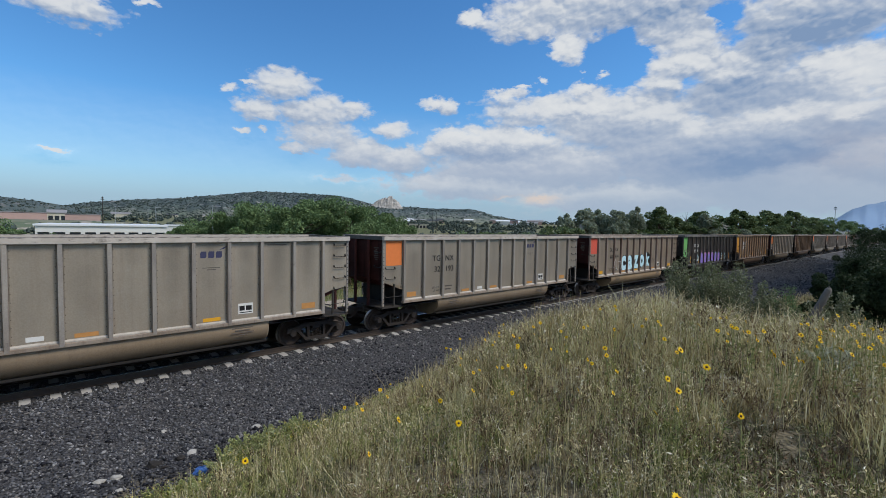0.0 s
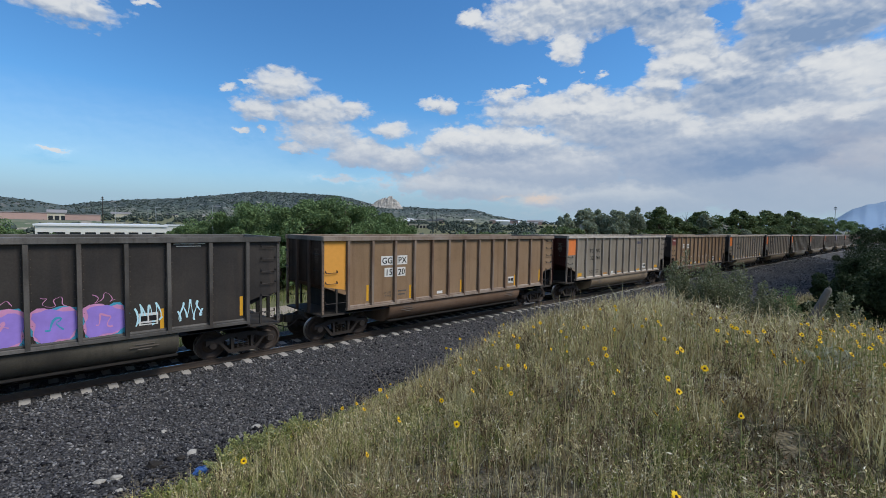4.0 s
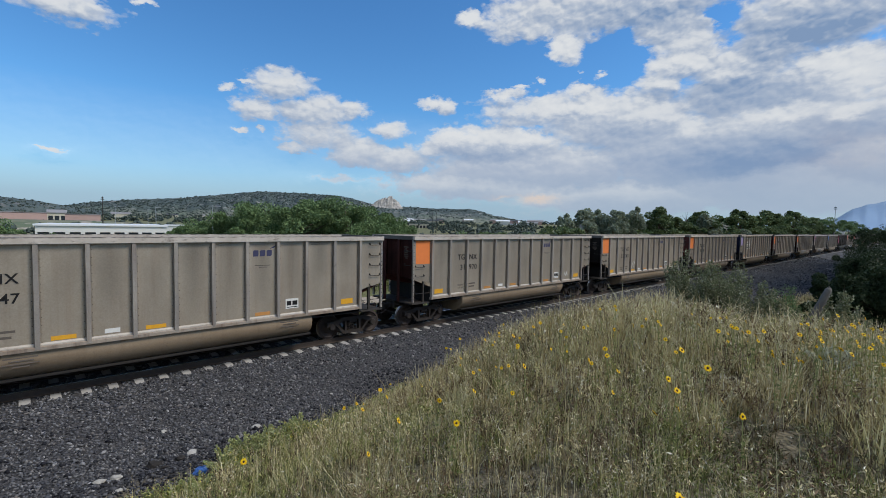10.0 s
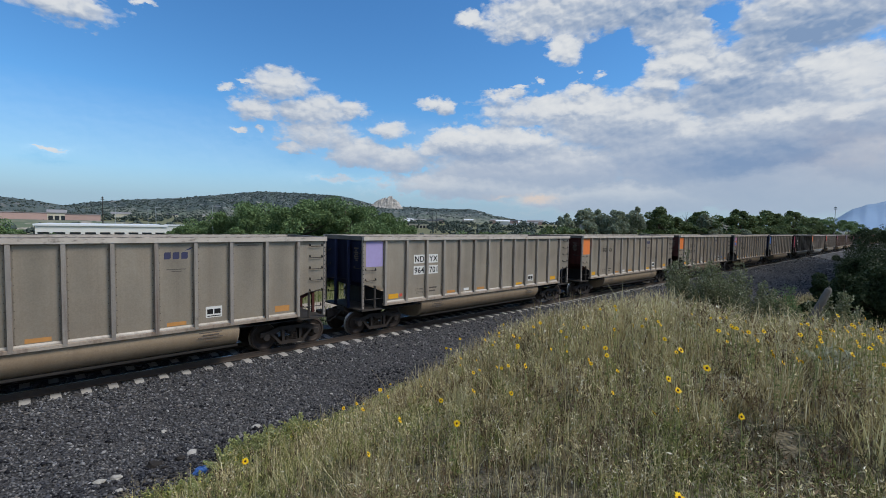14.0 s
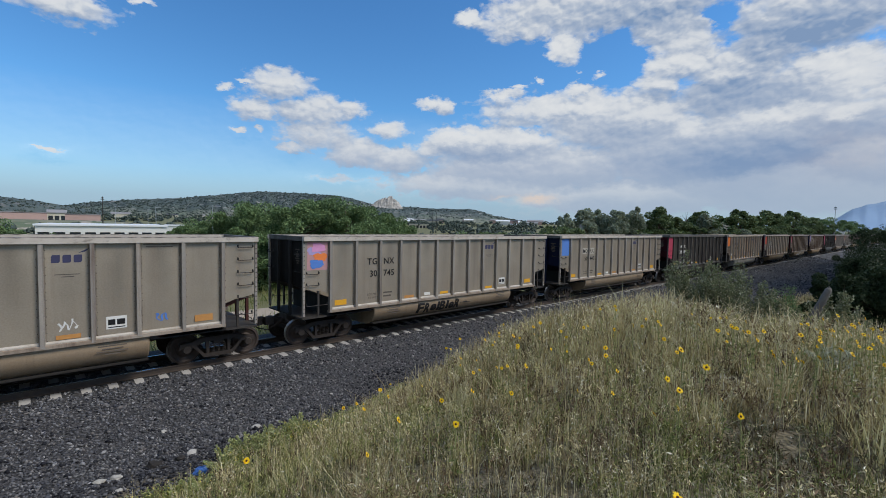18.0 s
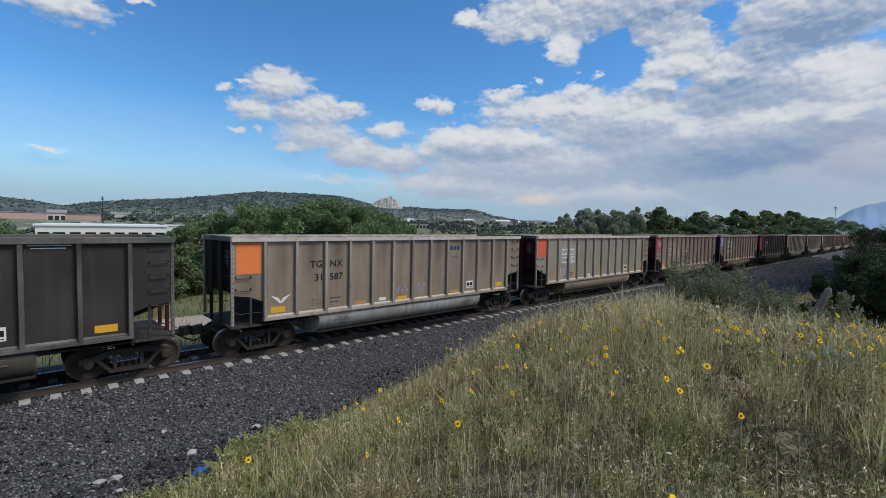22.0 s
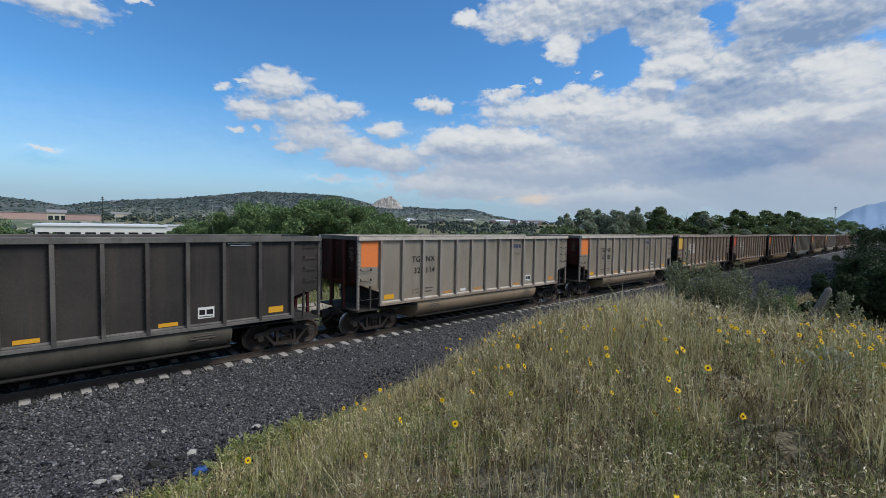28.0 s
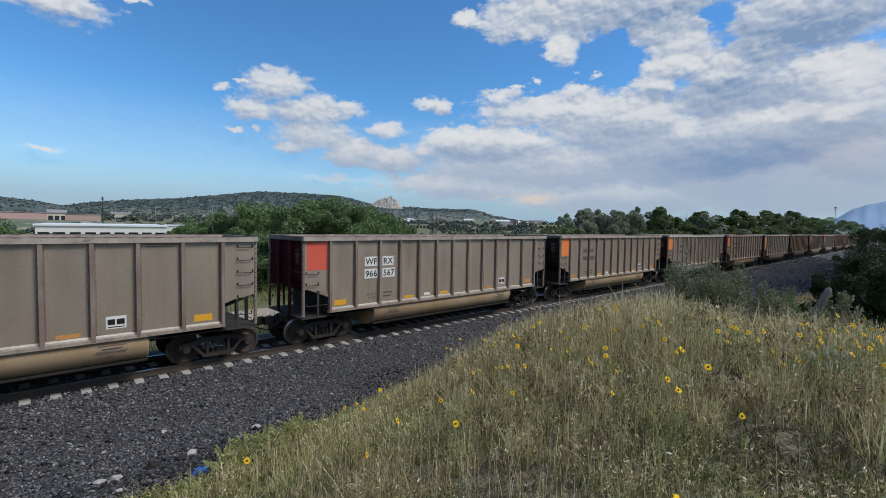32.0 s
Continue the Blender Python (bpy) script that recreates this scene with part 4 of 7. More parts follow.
_c = _k.mix(_k.ramp(_k.math("MULTIPLY_ADD", _yy, 0.1, 0.0), (0.28, 0.0), (0.36, 1.0)), _c, _verge)
_road = _k.math("COMPARE", _k.math("MULTIPLY_ADD", _wob, 0.4, _sep.outputs["Y"]), 9.0, 1.5)
_c = _k.mix(_road, _c, (0.36, 0.30, 0.235))
_k.color(_c).bump(_k.cells(22, "Distance"), 0.7, 0.04)
M["ground"] = _k.m


def ground():
    def steps(near, spacing, far, grow):
        out, d, v = [0.0], spacing, 0.0
        while v < far:
            v += d
            out.append(v)
            if v > near:
                d *= grow
        return out
    px = steps(60, 0.5, 4600, 1.14)
    xs = np.array([-v for v in steps(25, 0.6, 4600, 1.2)][:0:-1] + px)
    ys = np.array([-v - 0.0 for v in steps(24, 0.35, 4600, 1.2)][:0:-1] + steps(16, 0.5, 4600, 1.14))
    gx, gy = np.meshgrid(xs, ys)
    v = np.stack([gx, gy, ground_z(gx, gy)], -1).reshape(-1, 3)
    n, m = len(xs), len(ys)
    i = np.arange((m - 1) * n).reshape(m - 1, n)[:, :-1].ravel()
    f = np.stack([i, i + 1, i + n + 1, i + n], 1)
    ob = new("ground", raw("ground", v, f, [M["ground"]], True))
    tagged(ob, "gravel, dry grass bank and low green land", "ground", kind="structure")


ground()

# ---- rails and sleepers ----


def track():
    prof = [(-0.073, -0.186), (0.073, -0.186), (0.073, -0.172), (0.012, -0.155), (0.009, -0.05), (0.034, -0.038), (0.036, -0.008), (0.028, 0.0), (-0.028, 0.0), (-0.036, -0.008), (-0.034, -0.038), (-0.009, -0.05), (-0.012, -0.155), (-0.073, -0.172)]
    for s in (-1, 1):
        bm = bmesh.new()
        prism(bm, [(a, b) for a, b in prof], -420, 900, "x")
        me = mesh_of("rail", bm, M["rail"])
        me.materials.append(M["railhead"])
        for p in me.polygons:
            if p.normal.z > 0.9 and p.center.z > -0.004:
                p.material_index = 1
        ob = new("rail", me)
        ob.location = (0, s * 0.7535, 0)
        tagged(ob, "rusty brown steel rail with a polished head", "rail", "the line", "structure")
    bm = bmesh.new()
    prof = [(-1.295, -0.40), (-1.295, -0.215), (-1.02, -0.185), (-0.45, -0.187), (-0.25, -0.215), (0.25, -0.215), (0.45, -0.187), (1.02, -0.185), (1.295, -0.215), (1.295, -0.40)]
    w0, w1 = 0.13, 0.11
    lo = [bm.verts.new((-(w1 if z > -0.3 else w0), y, z)) for y, z in prof]
    hi = [bm.verts.new(((w1 if z > -0.3 else w0), y, z)) for y, z in prof]
    bm.faces.new(lo)
    bm.faces.new(hi[::-1])
    for i in range(len(prof)):
        j = (i + 1) % len(prof)
        bm.faces.new((lo[i], hi[i], hi[j], lo[j]))
    one = mesh_of("sleeper", bm, M["concrete"])
    bed = new("sleeper_row")
    tagged(bed, "row of pale concrete sleepers in the ballast", "sleepers", kind="structure")
    rnd = random.Random(4)
    x0 = -0.014
    for i in range(-30, 250):
        put("sleeper", one, bed, (x0 + 0.6096 * i, rnd.uniform(-0.02, 0.02), rnd.uniform(-0.008, 0.004)), (0, 0, rnd.uniform(-0.6, 0.6)))
    co = np.array([v.co[:] for v in one.vertices])
    quads = np.array([list(p.vertices) for p in one.polygons if len(p.vertices) == 4])
    ks = list(range(-680, -30)) + list(range(250, 1450))
    vs = np.concatenate([co + np.array([x0 + 0.6096 * k, 0, 0]) for k in ks])
    fs = np.concatenate([quads + len(co) * i for i in range(len(ks))])
    far = new("far_sleepers", raw("far_sleepers", vs, fs, [M["concrete"]]))
    tagged(far, "far concrete sleepers of the line", "sleepers", kind="stuff")
    # clips and shoulders on the near sleepers
    bm = bmesh.new()
    for s in (-1, 1):
        for q in (-1, 1):
            rod(bm, [(-0.05, s * 0.7535 + q * 0.15, -0.17), (0.0, s * 0.7535 + q * 0.11, -0.13), (0.05, s * 0.7535 + q * 0.09, -0.16)], 0.012, 5)
    clip = mesh_of("rail_clip", bm, M["rail"])
    for sl in list(bed.children)[30:110]:
        put("rail_clip", clip, sl)


OCTA = np.array([(1, 0, 0), (-1, 0, 0), (0, 1, 0), (0, -1, 0), (0, 0, 1), (0, 0, -1)], float)
OCTA_F = np.array([(0, 2, 4), (2, 1, 4), (1, 3, 4), (3, 0, 4), (2, 0, 5), (1, 2, 5), (3, 1, 5), (0, 3, 5)])
# greens pulled towards blue-grey: the haze of distance is mixed into them
_k = Mat("pine_and_scrub", 0.9)
_k.color(_k.ramp(_k.island(), (0.0, (0.034, 0.050, 0.042)), (0.6, (0.046, 0.066, 0.054)), (1.0, (0.068, 0.09, 0.07))))
M["scrub"] = _k.m

# ---- distance: hills, mountain, buildings, trees ----
E0 = Vector((EYE[0], EYE[1], 0))


def far_at(az, dist, z=0.0):
    a = radians(az)
    return (E0.x + math.sin(a) * dist, E0.y + math.cos(a) * dist, z)


def ridge(name, label, pts, dist, depth, mat, seed, rough=0.03, rows=14, step=0.12, base_z=-6.0, category="hill", scrub=0):
    """A hill along a skyline of (azimuth, elevation) in degrees, rising away from the eye over depth metres."""
    az = np.arange(pts[0][0], pts[-1][0] + 1e-6, step)
    el = np.interp(az, [p[0] for p in pts], [p[1] for p in pts])
    v = []
    for j in range(rows + 3):
        u = j / (rows - 1)
        for a, e in zip(az, el):
            d = dist + depth * u
            top = EYE[2] + math.tan(radians(e)) * (dist + depth)
            n = noise.fractal(Vector((a * 0.9, u * 4, seed)), 0.8, 2.0, 5)
            s = (u ** 0.8 if u <= 1 else 1 - (u - 1) * 2.5)
            z = base_z + (top - base_z) * (s + n * rough * 3 * math.sin(math.pi * min(u, 1)) + n * rough * 0.5 * (u > 0.4))
            p = far_at(a, d, z)
            v.append(p)
    n = len(az)
    i = np.arange((rows + 2) * n).reshape(rows + 2, n)[:, :-1].ravel()
    f = np.stack([i, i + 1, i + n + 1, i + n], 1)
    ob = new(name, raw(name, v, f, [mat], True))
    if scrub:
        # dark pines and scrub oak, each a clump a few metres wide
        rng = np.random.default_rng(int(seed * 10))
        g = np.array(v).reshape(rows + 3, n, 3)
        j, i2 = rng.integers(2, rows, scrub), rng.integers(0, n - 1, scrub)
        few = (az[i2] < 36) | (j > rows * 0.72) | (rng.uniform(0, 1, scrub) < 0.22)
        j, i2 = j[few], i2[few]
        scrub = len(j)
        p = g[j, i2] + (g[j, i2 + 1] - g[j, i2]) * rng.uniform(0, 1, (scrub, 1)) + (g[j - 1, i2] - g[j, i2]) * rng.uniform(0, 1, (scrub, 1)) ** 1.5
        s = np.minimum(3.2, rng.lognormal(0.25, 0.45, (scrub, 1, 1))) * dist / 1100
        c = OCTA[None] * rng.uniform(0.6, 1.2, (scrub, 6, 1)) * np.array([1.3, 1.3, 0.8]) * s + rng.normal(0, 0.15, (scrub, 6, 3)) * s + p[:, None] + np.array([0, 0, 0.6]) * s
        f2 = OCTA_F[None] + 6 * np.arange(scrub)[:, None, None]
        tagged(new(name + "_scrub", raw(name + "_scrub", c.reshape(-1, 3), f2.reshape(-1, 3), [M["scrub"]])), "dark pines and scrub on the slope", "scrub", kind="stuff")
    return tagged(ob, label, category, kind="structure")


def hill_mat(name, dark, light, bare, scale, low=None):
    """Scrub, grass and bare ground in patches."""
    k = Mat(name, 0.95).world_co()
    c = k.mix(k.ramp(k.noise(scale, 6, 0.65), (0.42, 0.0), (0.60, 1.0)), dark, light)
    c = k.mix(k.ramp(k.noise(scale * 1.9, 5, 0.7, None, (31, 7, 3)), (0.56, 0.0), (0.64, 1.0)), c, bare)
    if low:
        sep = k.n.new("ShaderNodeSeparateXYZ")
        k.link(k.co, sep.inputs[0])
        c = k.mix(k.ramp(k.math("ADD", k.math("MULTIPLY", sep.outputs["Z"], 0.01), k.math("MULTIPLY_ADD", k.noise(scale * 0.35, 4), 0.6, -0.3)), (0.18, 0.85), (0.42, 0.0)), c, k.mix(k.ramp(k.noise(scale * 0.8, 4), (0.4, 0.0), (0.6, 1.0)), *low))
    k.color(c)
    return k.m


# hill colours lean blue-grey and the mountain's blue: distance haze in the colour
M["hill"] = hill_mat("scrub_hill", (0.042, 0.062, 0.058), (0.060, 0.083, 0.076), (0.26, 0.25, 0.225), 0.02, ((0.10, 0.13, 0.085), (0.21, 0.21, 0.155)))
M["ridge"] = hill_mat("far_ridge", (0.055, 0.075, 0.07), (0.08, 0.10, 0.09), (0.14, 0.14, 0.13), 0.012)
M["mountain"] = hill_mat("haze_blue_mountain", (0.25, 0.37, 0.52), (0.27, 0.39, 0.54), (0.26, 0.38, 0.53), 0.002)
M["terrace"] = hill_mat("terrace_grass", (0.10, 0.13, 0.075), (0.22, 0.21, 0.14), (0.34, 0.30, 0.24), 0.05)

ridge("left_ridge", "dark wooded ridge behind the town", [(-14, 2.3), (-9, 2.3), (-4, 2.15), (-1.3, 1.92), (1.0, 1.68), (3.4, 1.25), (6, 0.9), (9, 0.4)], 900, 260, M["ridge"], 3.1, scrub=1500)
ridge("hill", "scrub-covered hill with pale rocks", [(1, 0.6), (4, 1.5), (7, 1.95), (10, 2.25), (13, 2.5), (16, 2.9), (19, 3.35), (21.5, 3.6), (24, 3.6), (27, 3.55), (30, 3.4), (32.5, 2.95), (34, 2.5), (36, 2.3), (37.5, 2.25), (39, 2.25), (41.5, 2.1),
                                                        (44.5, 2.1), (46, 2.15), (47.2, 2.0), (49, 1.4), (52, 0.9), (55, 0.5), (58, 0.25)], 1100, 520, M["hill"], 7.7, rows=22, scrub=11000)
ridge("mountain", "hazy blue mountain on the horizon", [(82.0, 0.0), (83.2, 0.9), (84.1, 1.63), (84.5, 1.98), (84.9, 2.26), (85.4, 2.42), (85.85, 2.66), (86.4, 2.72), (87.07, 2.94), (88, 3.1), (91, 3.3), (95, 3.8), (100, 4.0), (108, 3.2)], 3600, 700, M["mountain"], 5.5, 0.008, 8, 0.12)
ridge("terrace", "grassy terrace below the store", [(-14, -0.05), (-5, -0.05), (2, -0.12), (6, -0.12), (9, -0.3), (13, -0.5), (16, -0.8)], 285, 34, M["terrace"], 2.2, 0.01, 6, 0.3, -5.0)

# ---- clouds: a backdrop far behind everything, drifting slowly ----
# azimuth, elevation, half-width, half-height in degrees and weight of each cloud; then of the gaps, the bright and the grey parts
CLOUDS = [(4.3, 19.6, 4.0, 1.4, 1.00), (9.8, 21.5, 1.5, 0.4, 0.80), (23.6, 15.5, 3.4, 1.7, 1.00), (21.1, 12.8, 2.4, 1.4, 1.00), (19.9, 15.7, 1.4, 0.4, 0.85), (17.9, 14.8, 1.0, 0.4, 0.75), (27.0, 13.1, 4.8, 1.9, 1.00),
          (28.3, 10.6, 4.8, 2.2, 1.00), (32.6, 8.8, 4.7, 2.0, 1.00), (38.0, 8.1, 5.1, 1.8, 1.00), (36.1, 11.4, 2.9, 1.2, 0.95), (41.7, 14.7, 2.0, 0.8, 0.95), (31.9, 13.7, 2.2, 1.2, 0.90), (19.3, 10.5, 1.1, 0.3, 0.80),
          (21.3, 10.6, 0.7, 0.3, 0.80), (2.5, 6.6, 1.3, 0.3, 0.90), (25.3, 9.0, 1.8, 0.8, 0.90), (31.5, 5.5, 6.3, 0.8, 0.62), (41.3, 9.3, 2.7, 1.3, 0.95), (46.2, 24.1, 1.7, 0.9, 1.00), (61.6, 24.2, 12.6, 2.5, 1.20),
          (57.5, 20.6, 2.2, 1.8, 1.10), (69.3, 21.2, 4.7, 2.2, 1.15), (53.4, 23.0, 4.9, 1.5, 1.00), (62.7, 18.7, 0.6, 0.4, 0.80), (61.7, 17.4, 1.0, 0.5, 0.85), (55.0, 17.3, 0.7, 0.6, 0.85), (50.8, 15.8, 2.7, 0.6, 0.90),
          (52.6, 16.7, 1.4, 0.4, 0.70), (43.3, 14.3, 1.3, 1.0, 0.95), (59.4, 16.0, 2.1, 0.9, 0.95), (59.7, 17.9, 0.8, 0.4, 0.70), (81.0, 19.9, 6.1, 3.0, 1.30), (78.1, 18.2, 3.6, 2.0, 1.20), (70.6, 18.0, 4.4, 1.8, 1.15),
          (83.2, 14.9, 5.1, 2.6, 1.30), (75.7, 13.9, 5.9, 2.6, 1.25), (68.0, 16.2, 2.7, 1.5, 1.05), (58.6, 13.8, 11.1, 2.1, 1.10), (64.6, 12.2, 8.4, 3.3, 1.25), (50.0, 9.9, 8.7, 2.3, 1.15), (44.3, 10.5, 3.3, 1.6, 1.05),
          (53.7, 10.9, 2.3, 1.0, 1.00), (81.2, 10.0, 8.5, 3.9, 1.35), (73.2, 8.4, 12.8, 4.3, 1.35), (54.7, 7.3, 14.0, 2.7, 1.30), (47.8, 5.0, 13.7, 1.9, 1.15), (65.7, 3.6, 14.3, 2.2, 1.30), (79.9, 4.9, 12.1, 3.4, 1.40),
          (85.5, 6.8, 4.8, 3.4, 1.40), (70.5, 20.2, 4.3, 2.1, 1.20), (75.6, 16.2, 5.1, 2.2, 1.20), (54.4, 3.6, 3.0, 0.7, 0.85), (49.9, 3.6, 1.4, 0.5, 0.80), (58.0, 5.4, 2.2, 0.4, 0.75), (52.5, 4.8, 3.2, 0.4, 0.60),
          (45.9, 6.1, 4.3, 0.7, 0.70)]
GAPS = [(73.3, 21.8, 1.2, 0.9, 0.95), (63.5, 19.6, 2.4, 1.3, 1.00), (51.2, 18.7, 5.0, 1.2, 0.60)]
BRIGHT = [(84.9, 13.9, 2.4, 1.6, 1.00), (70.6, 18.3, 3.9, 1.3, 0.85), (57.0, 20.5, 2.6, 1.9, 0.80), (77.1, 11.7, 2.4, 1.0, 0.80), (80.2, 11.3, 1.3, 0.6, 0.80), (84.3, 11.2, 1.1, 0.5, 0.90), (53.7, 10.9, 2.3, 1.1, 0.80),
          (57.7, 14.1, 5.2, 0.7, 0.70), (46.9, 24.0, 2.8, 1.1, 0.70), (54.4, 3.6, 3.0, 0.7, 0.60), (67.8, 12.8, 2.3, 0.8, 0.60), (71.2, 11.4, 1.1, 1.0, 0.60), (45.8, 11.2, 3.8, 0.8, 0.70), (82.3, 16.0, 3.2, 1.0, 0.60),
          (69.2, 16.1, 1.9, 0.7, 0.50)]
GREY = [(81.0, 19.2, 6.1, 1.9, 1.00), (77.7, 18.6, 3.9, 1.7, 0.80), (68.9, 22.2, 5.1, 1.6, 0.60), (75.7, 14.1, 5.9, 1.5, 0.80), (84.0, 9.3, 4.5, 2.1, 0.75), (77.3, 7.4, 9.5, 2.7, 0.95), (85.4, 7.5, 4.8, 1.7, 0.60),
          (67.9, 7.9, 7.3, 2.1, 0.50), (50.1, 8.3, 8.7, 1.4, 0.50), (62.5, 24.1, 6.0, 1.4, 0.45), (65.4, 11.4, 4.7, 1.2, 0.35)]
WARM = [(55.1, 3.55, 2.0, 0.35, 0.85), (50.3, 3.6, 1.1, 0.25, 0.5), (84.5, 8.0, 3.5, 2.0, 0.25)]
# unseen clouds added behind the camera as neutral fill light, clear of the sun
CLOUDS += [(-150.0, 34.0, 36.0, 24.0, 1.3), (-95.0, 36.0, 30.0, 24.0, 1.3), (-45.0, 54.0, 26.0, 18.0, 1.2), (172.0, 14.0, 16.0, 8.0, 1.1)]


def clouds():
    k = Mat("evening_cloud")
    nrm = k.n.new("ShaderNodeVectorMath")
    nrm.operation = "NORMALIZE"
    k.link(k.co, nrm.inputs[0])
    sep = k.n.new("ShaderNodeSeparateXYZ")
    k.link(nrm.outputs[0], sep.inputs[0])
    az = k.math("ARCTAN2", sep.outputs["X"], sep.outputs["Y"])
    el = k.math("ARCSINE", sep.outputs["Z"])
    com = k.n.new("ShaderNodeCombineXYZ")
    k.link(az, com.inputs[0])
    k.link(k.math("MULTIPLY", el, 1.7), com.inputs[1])
    k.co = com.outputs[0]
    big = k.noise(11.0, 7, 0.55)
    fine = k.noise(44.0, 5, 0.6, None, (4, 2, 0))

    def puff(scale, shift):
        """Heaped round heads, creased between."""
        warp = k.n.new("ShaderNodeVectorMath")
        warp.operation = "MULTIPLY_ADD"
        wob = k.n.new("ShaderNodeTexNoise")
        wob.inputs["Scale"].default_value, wob.inputs["Detail"].default_value = scale * 0.9, 4
        k.link(k.co, wob.inputs["Vector"])
        k.link(wob.outputs["Color"], warp.inputs[0])
        warp.inputs[1].default_value = (0.7 / scale, 0.7 / scale, 0)
        k.link(k.co, warp.inputs[2])
        mp = k.n.new("ShaderNodeMapping")
        mp.inputs["Location"].default_value = (*shift, 0)
        k.link(warp.outputs[0], mp.inputs[0])
        x = k.n.new("ShaderNodeTexVoronoi")
        x.feature = "SMOOTH_F1"
        x.voronoi_dimensions = "2D"
        x.inputs["Smoothness"].default_value = 0.35
        x.inputs["Scale"].default_value, x.inputs["Detail"].default_value, x.inputs["Roughness"].default_value = scale, 2.0, 0.55
        k.link(mp.outputs[0], x.inputs["Vector"])
        return k.math("SUBTRACT", 0.45, x.outputs["Distance"])

    heap = puff(27.0, (0, 0))
    wx = k.math("MULTIPLY_ADD", k.noise(26.0, 5, 0.6, None, (9, 1, 0)), 0.056, -0.028)
    wy = k.math("MULTIPLY_ADD", k.noise(26.0, 5, 0.6, None, (2, 8, 0)), 0.044, -0.022)
    ux, uy = k.math("ADD", az, wx), k.math("ADD", el, wy)

    def field(items, lift=0.0):
        """The strongest of the items; lift: degrees by which they are looked at higher up."""
        total = None
        for a, e, sa, se, wgt in items:
            u = k.math("MULTIPLY_ADD", ux, 1 / radians(sa), -a / sa)
            w = k.math("MULTIPLY_ADD", uy, 1 / radians(se), (lift - e) / se)
            g = k.math("MULTIPLY", k.math("POWER", 2.0, k.math("MULTIPLY", k.math("MULTIPLY_ADD", u, u, k.math("MULTIPLY", w, w)), -1.0)), wgt)
            total = g if total is None else k.math("MAXIMUM", total, g)
        return total

    mass = field(CLOUDS)
    crest = k.math("SUBTRACT", mass, field(CLOUDS, 1.1))
    body = k.math("SUBTRACT", k.math("MULTIPLY_ADD", mass, 1.30, -0.10), k.math("MULTIPLY", field(GAPS), 0.85))
    dens = k.math("ADD", body, k.math("MULTIPLY_ADD", big, 1.25, -0.60))
    dens = k.math("ADD", dens, k.math("MULTIPLY", heap, 0.20))
    dens = k.math("ADD", dens, k.math("MULTIPLY_ADD", fine, 0.55, -0.275))
    cover = k.ramp(dens, (0.36, 0.0), (0.52, 0.40), (0.68, 0.85), (0.95, 1.0))
    # billows: brighter where they turn up towards the light
    relief = k.math("SUBTRACT", heap, puff(27.0, (0.005, 0.012)))
    coarse = k.math("SUBTRACT", k.noise(11.0, 6, 0.55, None, (5, 5, 0)), k.noise(11.0, 6, 0.55, None, (5.08, 4.78, 0)))
    thick = k.math("ADD", k.math("MULTIPLY_ADD", field(GREY), 0.60, 0.30), k.math("MULTIPLY", field(BRIGHT), -0.55))
    thick = k.math("ADD", thick, k.math("MULTIPLY", crest, -0.75))
    thick = k.math("ADD", thick, k.math("ADD", k.math("MULTIPLY", k.math("MULTIPLY", relief, k.ramp(el, (0.10, 0.1), (0.30, 1.0))), -0.48), k.math("MULTIPLY", coarse, -0.22)))
    tint = k.mix(k.ramp(k.math("MULTIPLY_ADD", thick, 0.72, 0.24), (0.0, 0.0), (0.26, 0.16), (0.54, 0.60), (0.92, 1.0)), CLOUD_LIT, CLOUD_BASE)
    tint = k.mix(k.ramp(el, (0.03, 0.85), (0.12, 0.0)), tint, CLOUD_LOW)
    # haze towards the horizon
    haze = k.ramp(el, (0.0, 0.97), (0.045, 0.86), (0.10, 0.42), (0.24, 0.0))
    tint = k.mix(k.math("SUBTRACT", haze, cover), tint, CLOUD_HAZE)
    # a low bank that still catches warm light
    tint = k.mix(k.math("MULTIPLY", field(WARM), k.ramp(big, (0.35, 0.3), (0.6, 1.0))), tint, (0.80, 0.68, 0.60))
    cover = k.math("MAXIMUM", cover, haze)
    em = k.n.new("ShaderNodeEmission")
    k.link(tint, em.inputs["Color"])
    em.inputs["Strength"].default_value = CLOUD_GLOW
    tr = k.n.new("ShaderNodeBsdfTransparent")
    mx = k.n.new("ShaderNodeMixShader")
    k.link(cover, mx.inputs[0])
    k.link(tr.outputs[0], mx.inputs[1])
    k.link(em.outputs[0], mx.inputs[2])
    k.link(mx.outputs[0], k.n["Material Output"].inputs["Surface"])
    k.m.cycles.emission_sampling = "NONE"
    R = 4700
    azs, els = np.radians(np.arange(-180, 181, 3.0)), np.radians(np.arange(0.2, 89, 3.0))
    v = [(R * math.sin(a) * math.cos(e), R * math.cos(a) * math.cos(e), R * math.sin(e)) for e in els for a in azs]
    n = len(azs)
    i = np.arange((len(els) - 1) * n).reshape(len(els) - 1, n)[:, :-1].ravel()
    f = np.stack([i, i + 1, i + n + 1, i + n], 1)
    ob = new("cloud_backdrop", raw("cloud_backdrop", v, f, [k.m], True))
    ob.location = EYE
    return tagged(ob, "white and grey evening clouds drifting in a blue sky", "clouds", kind="structure")


CLOUD_SHEET = clouds()
track()

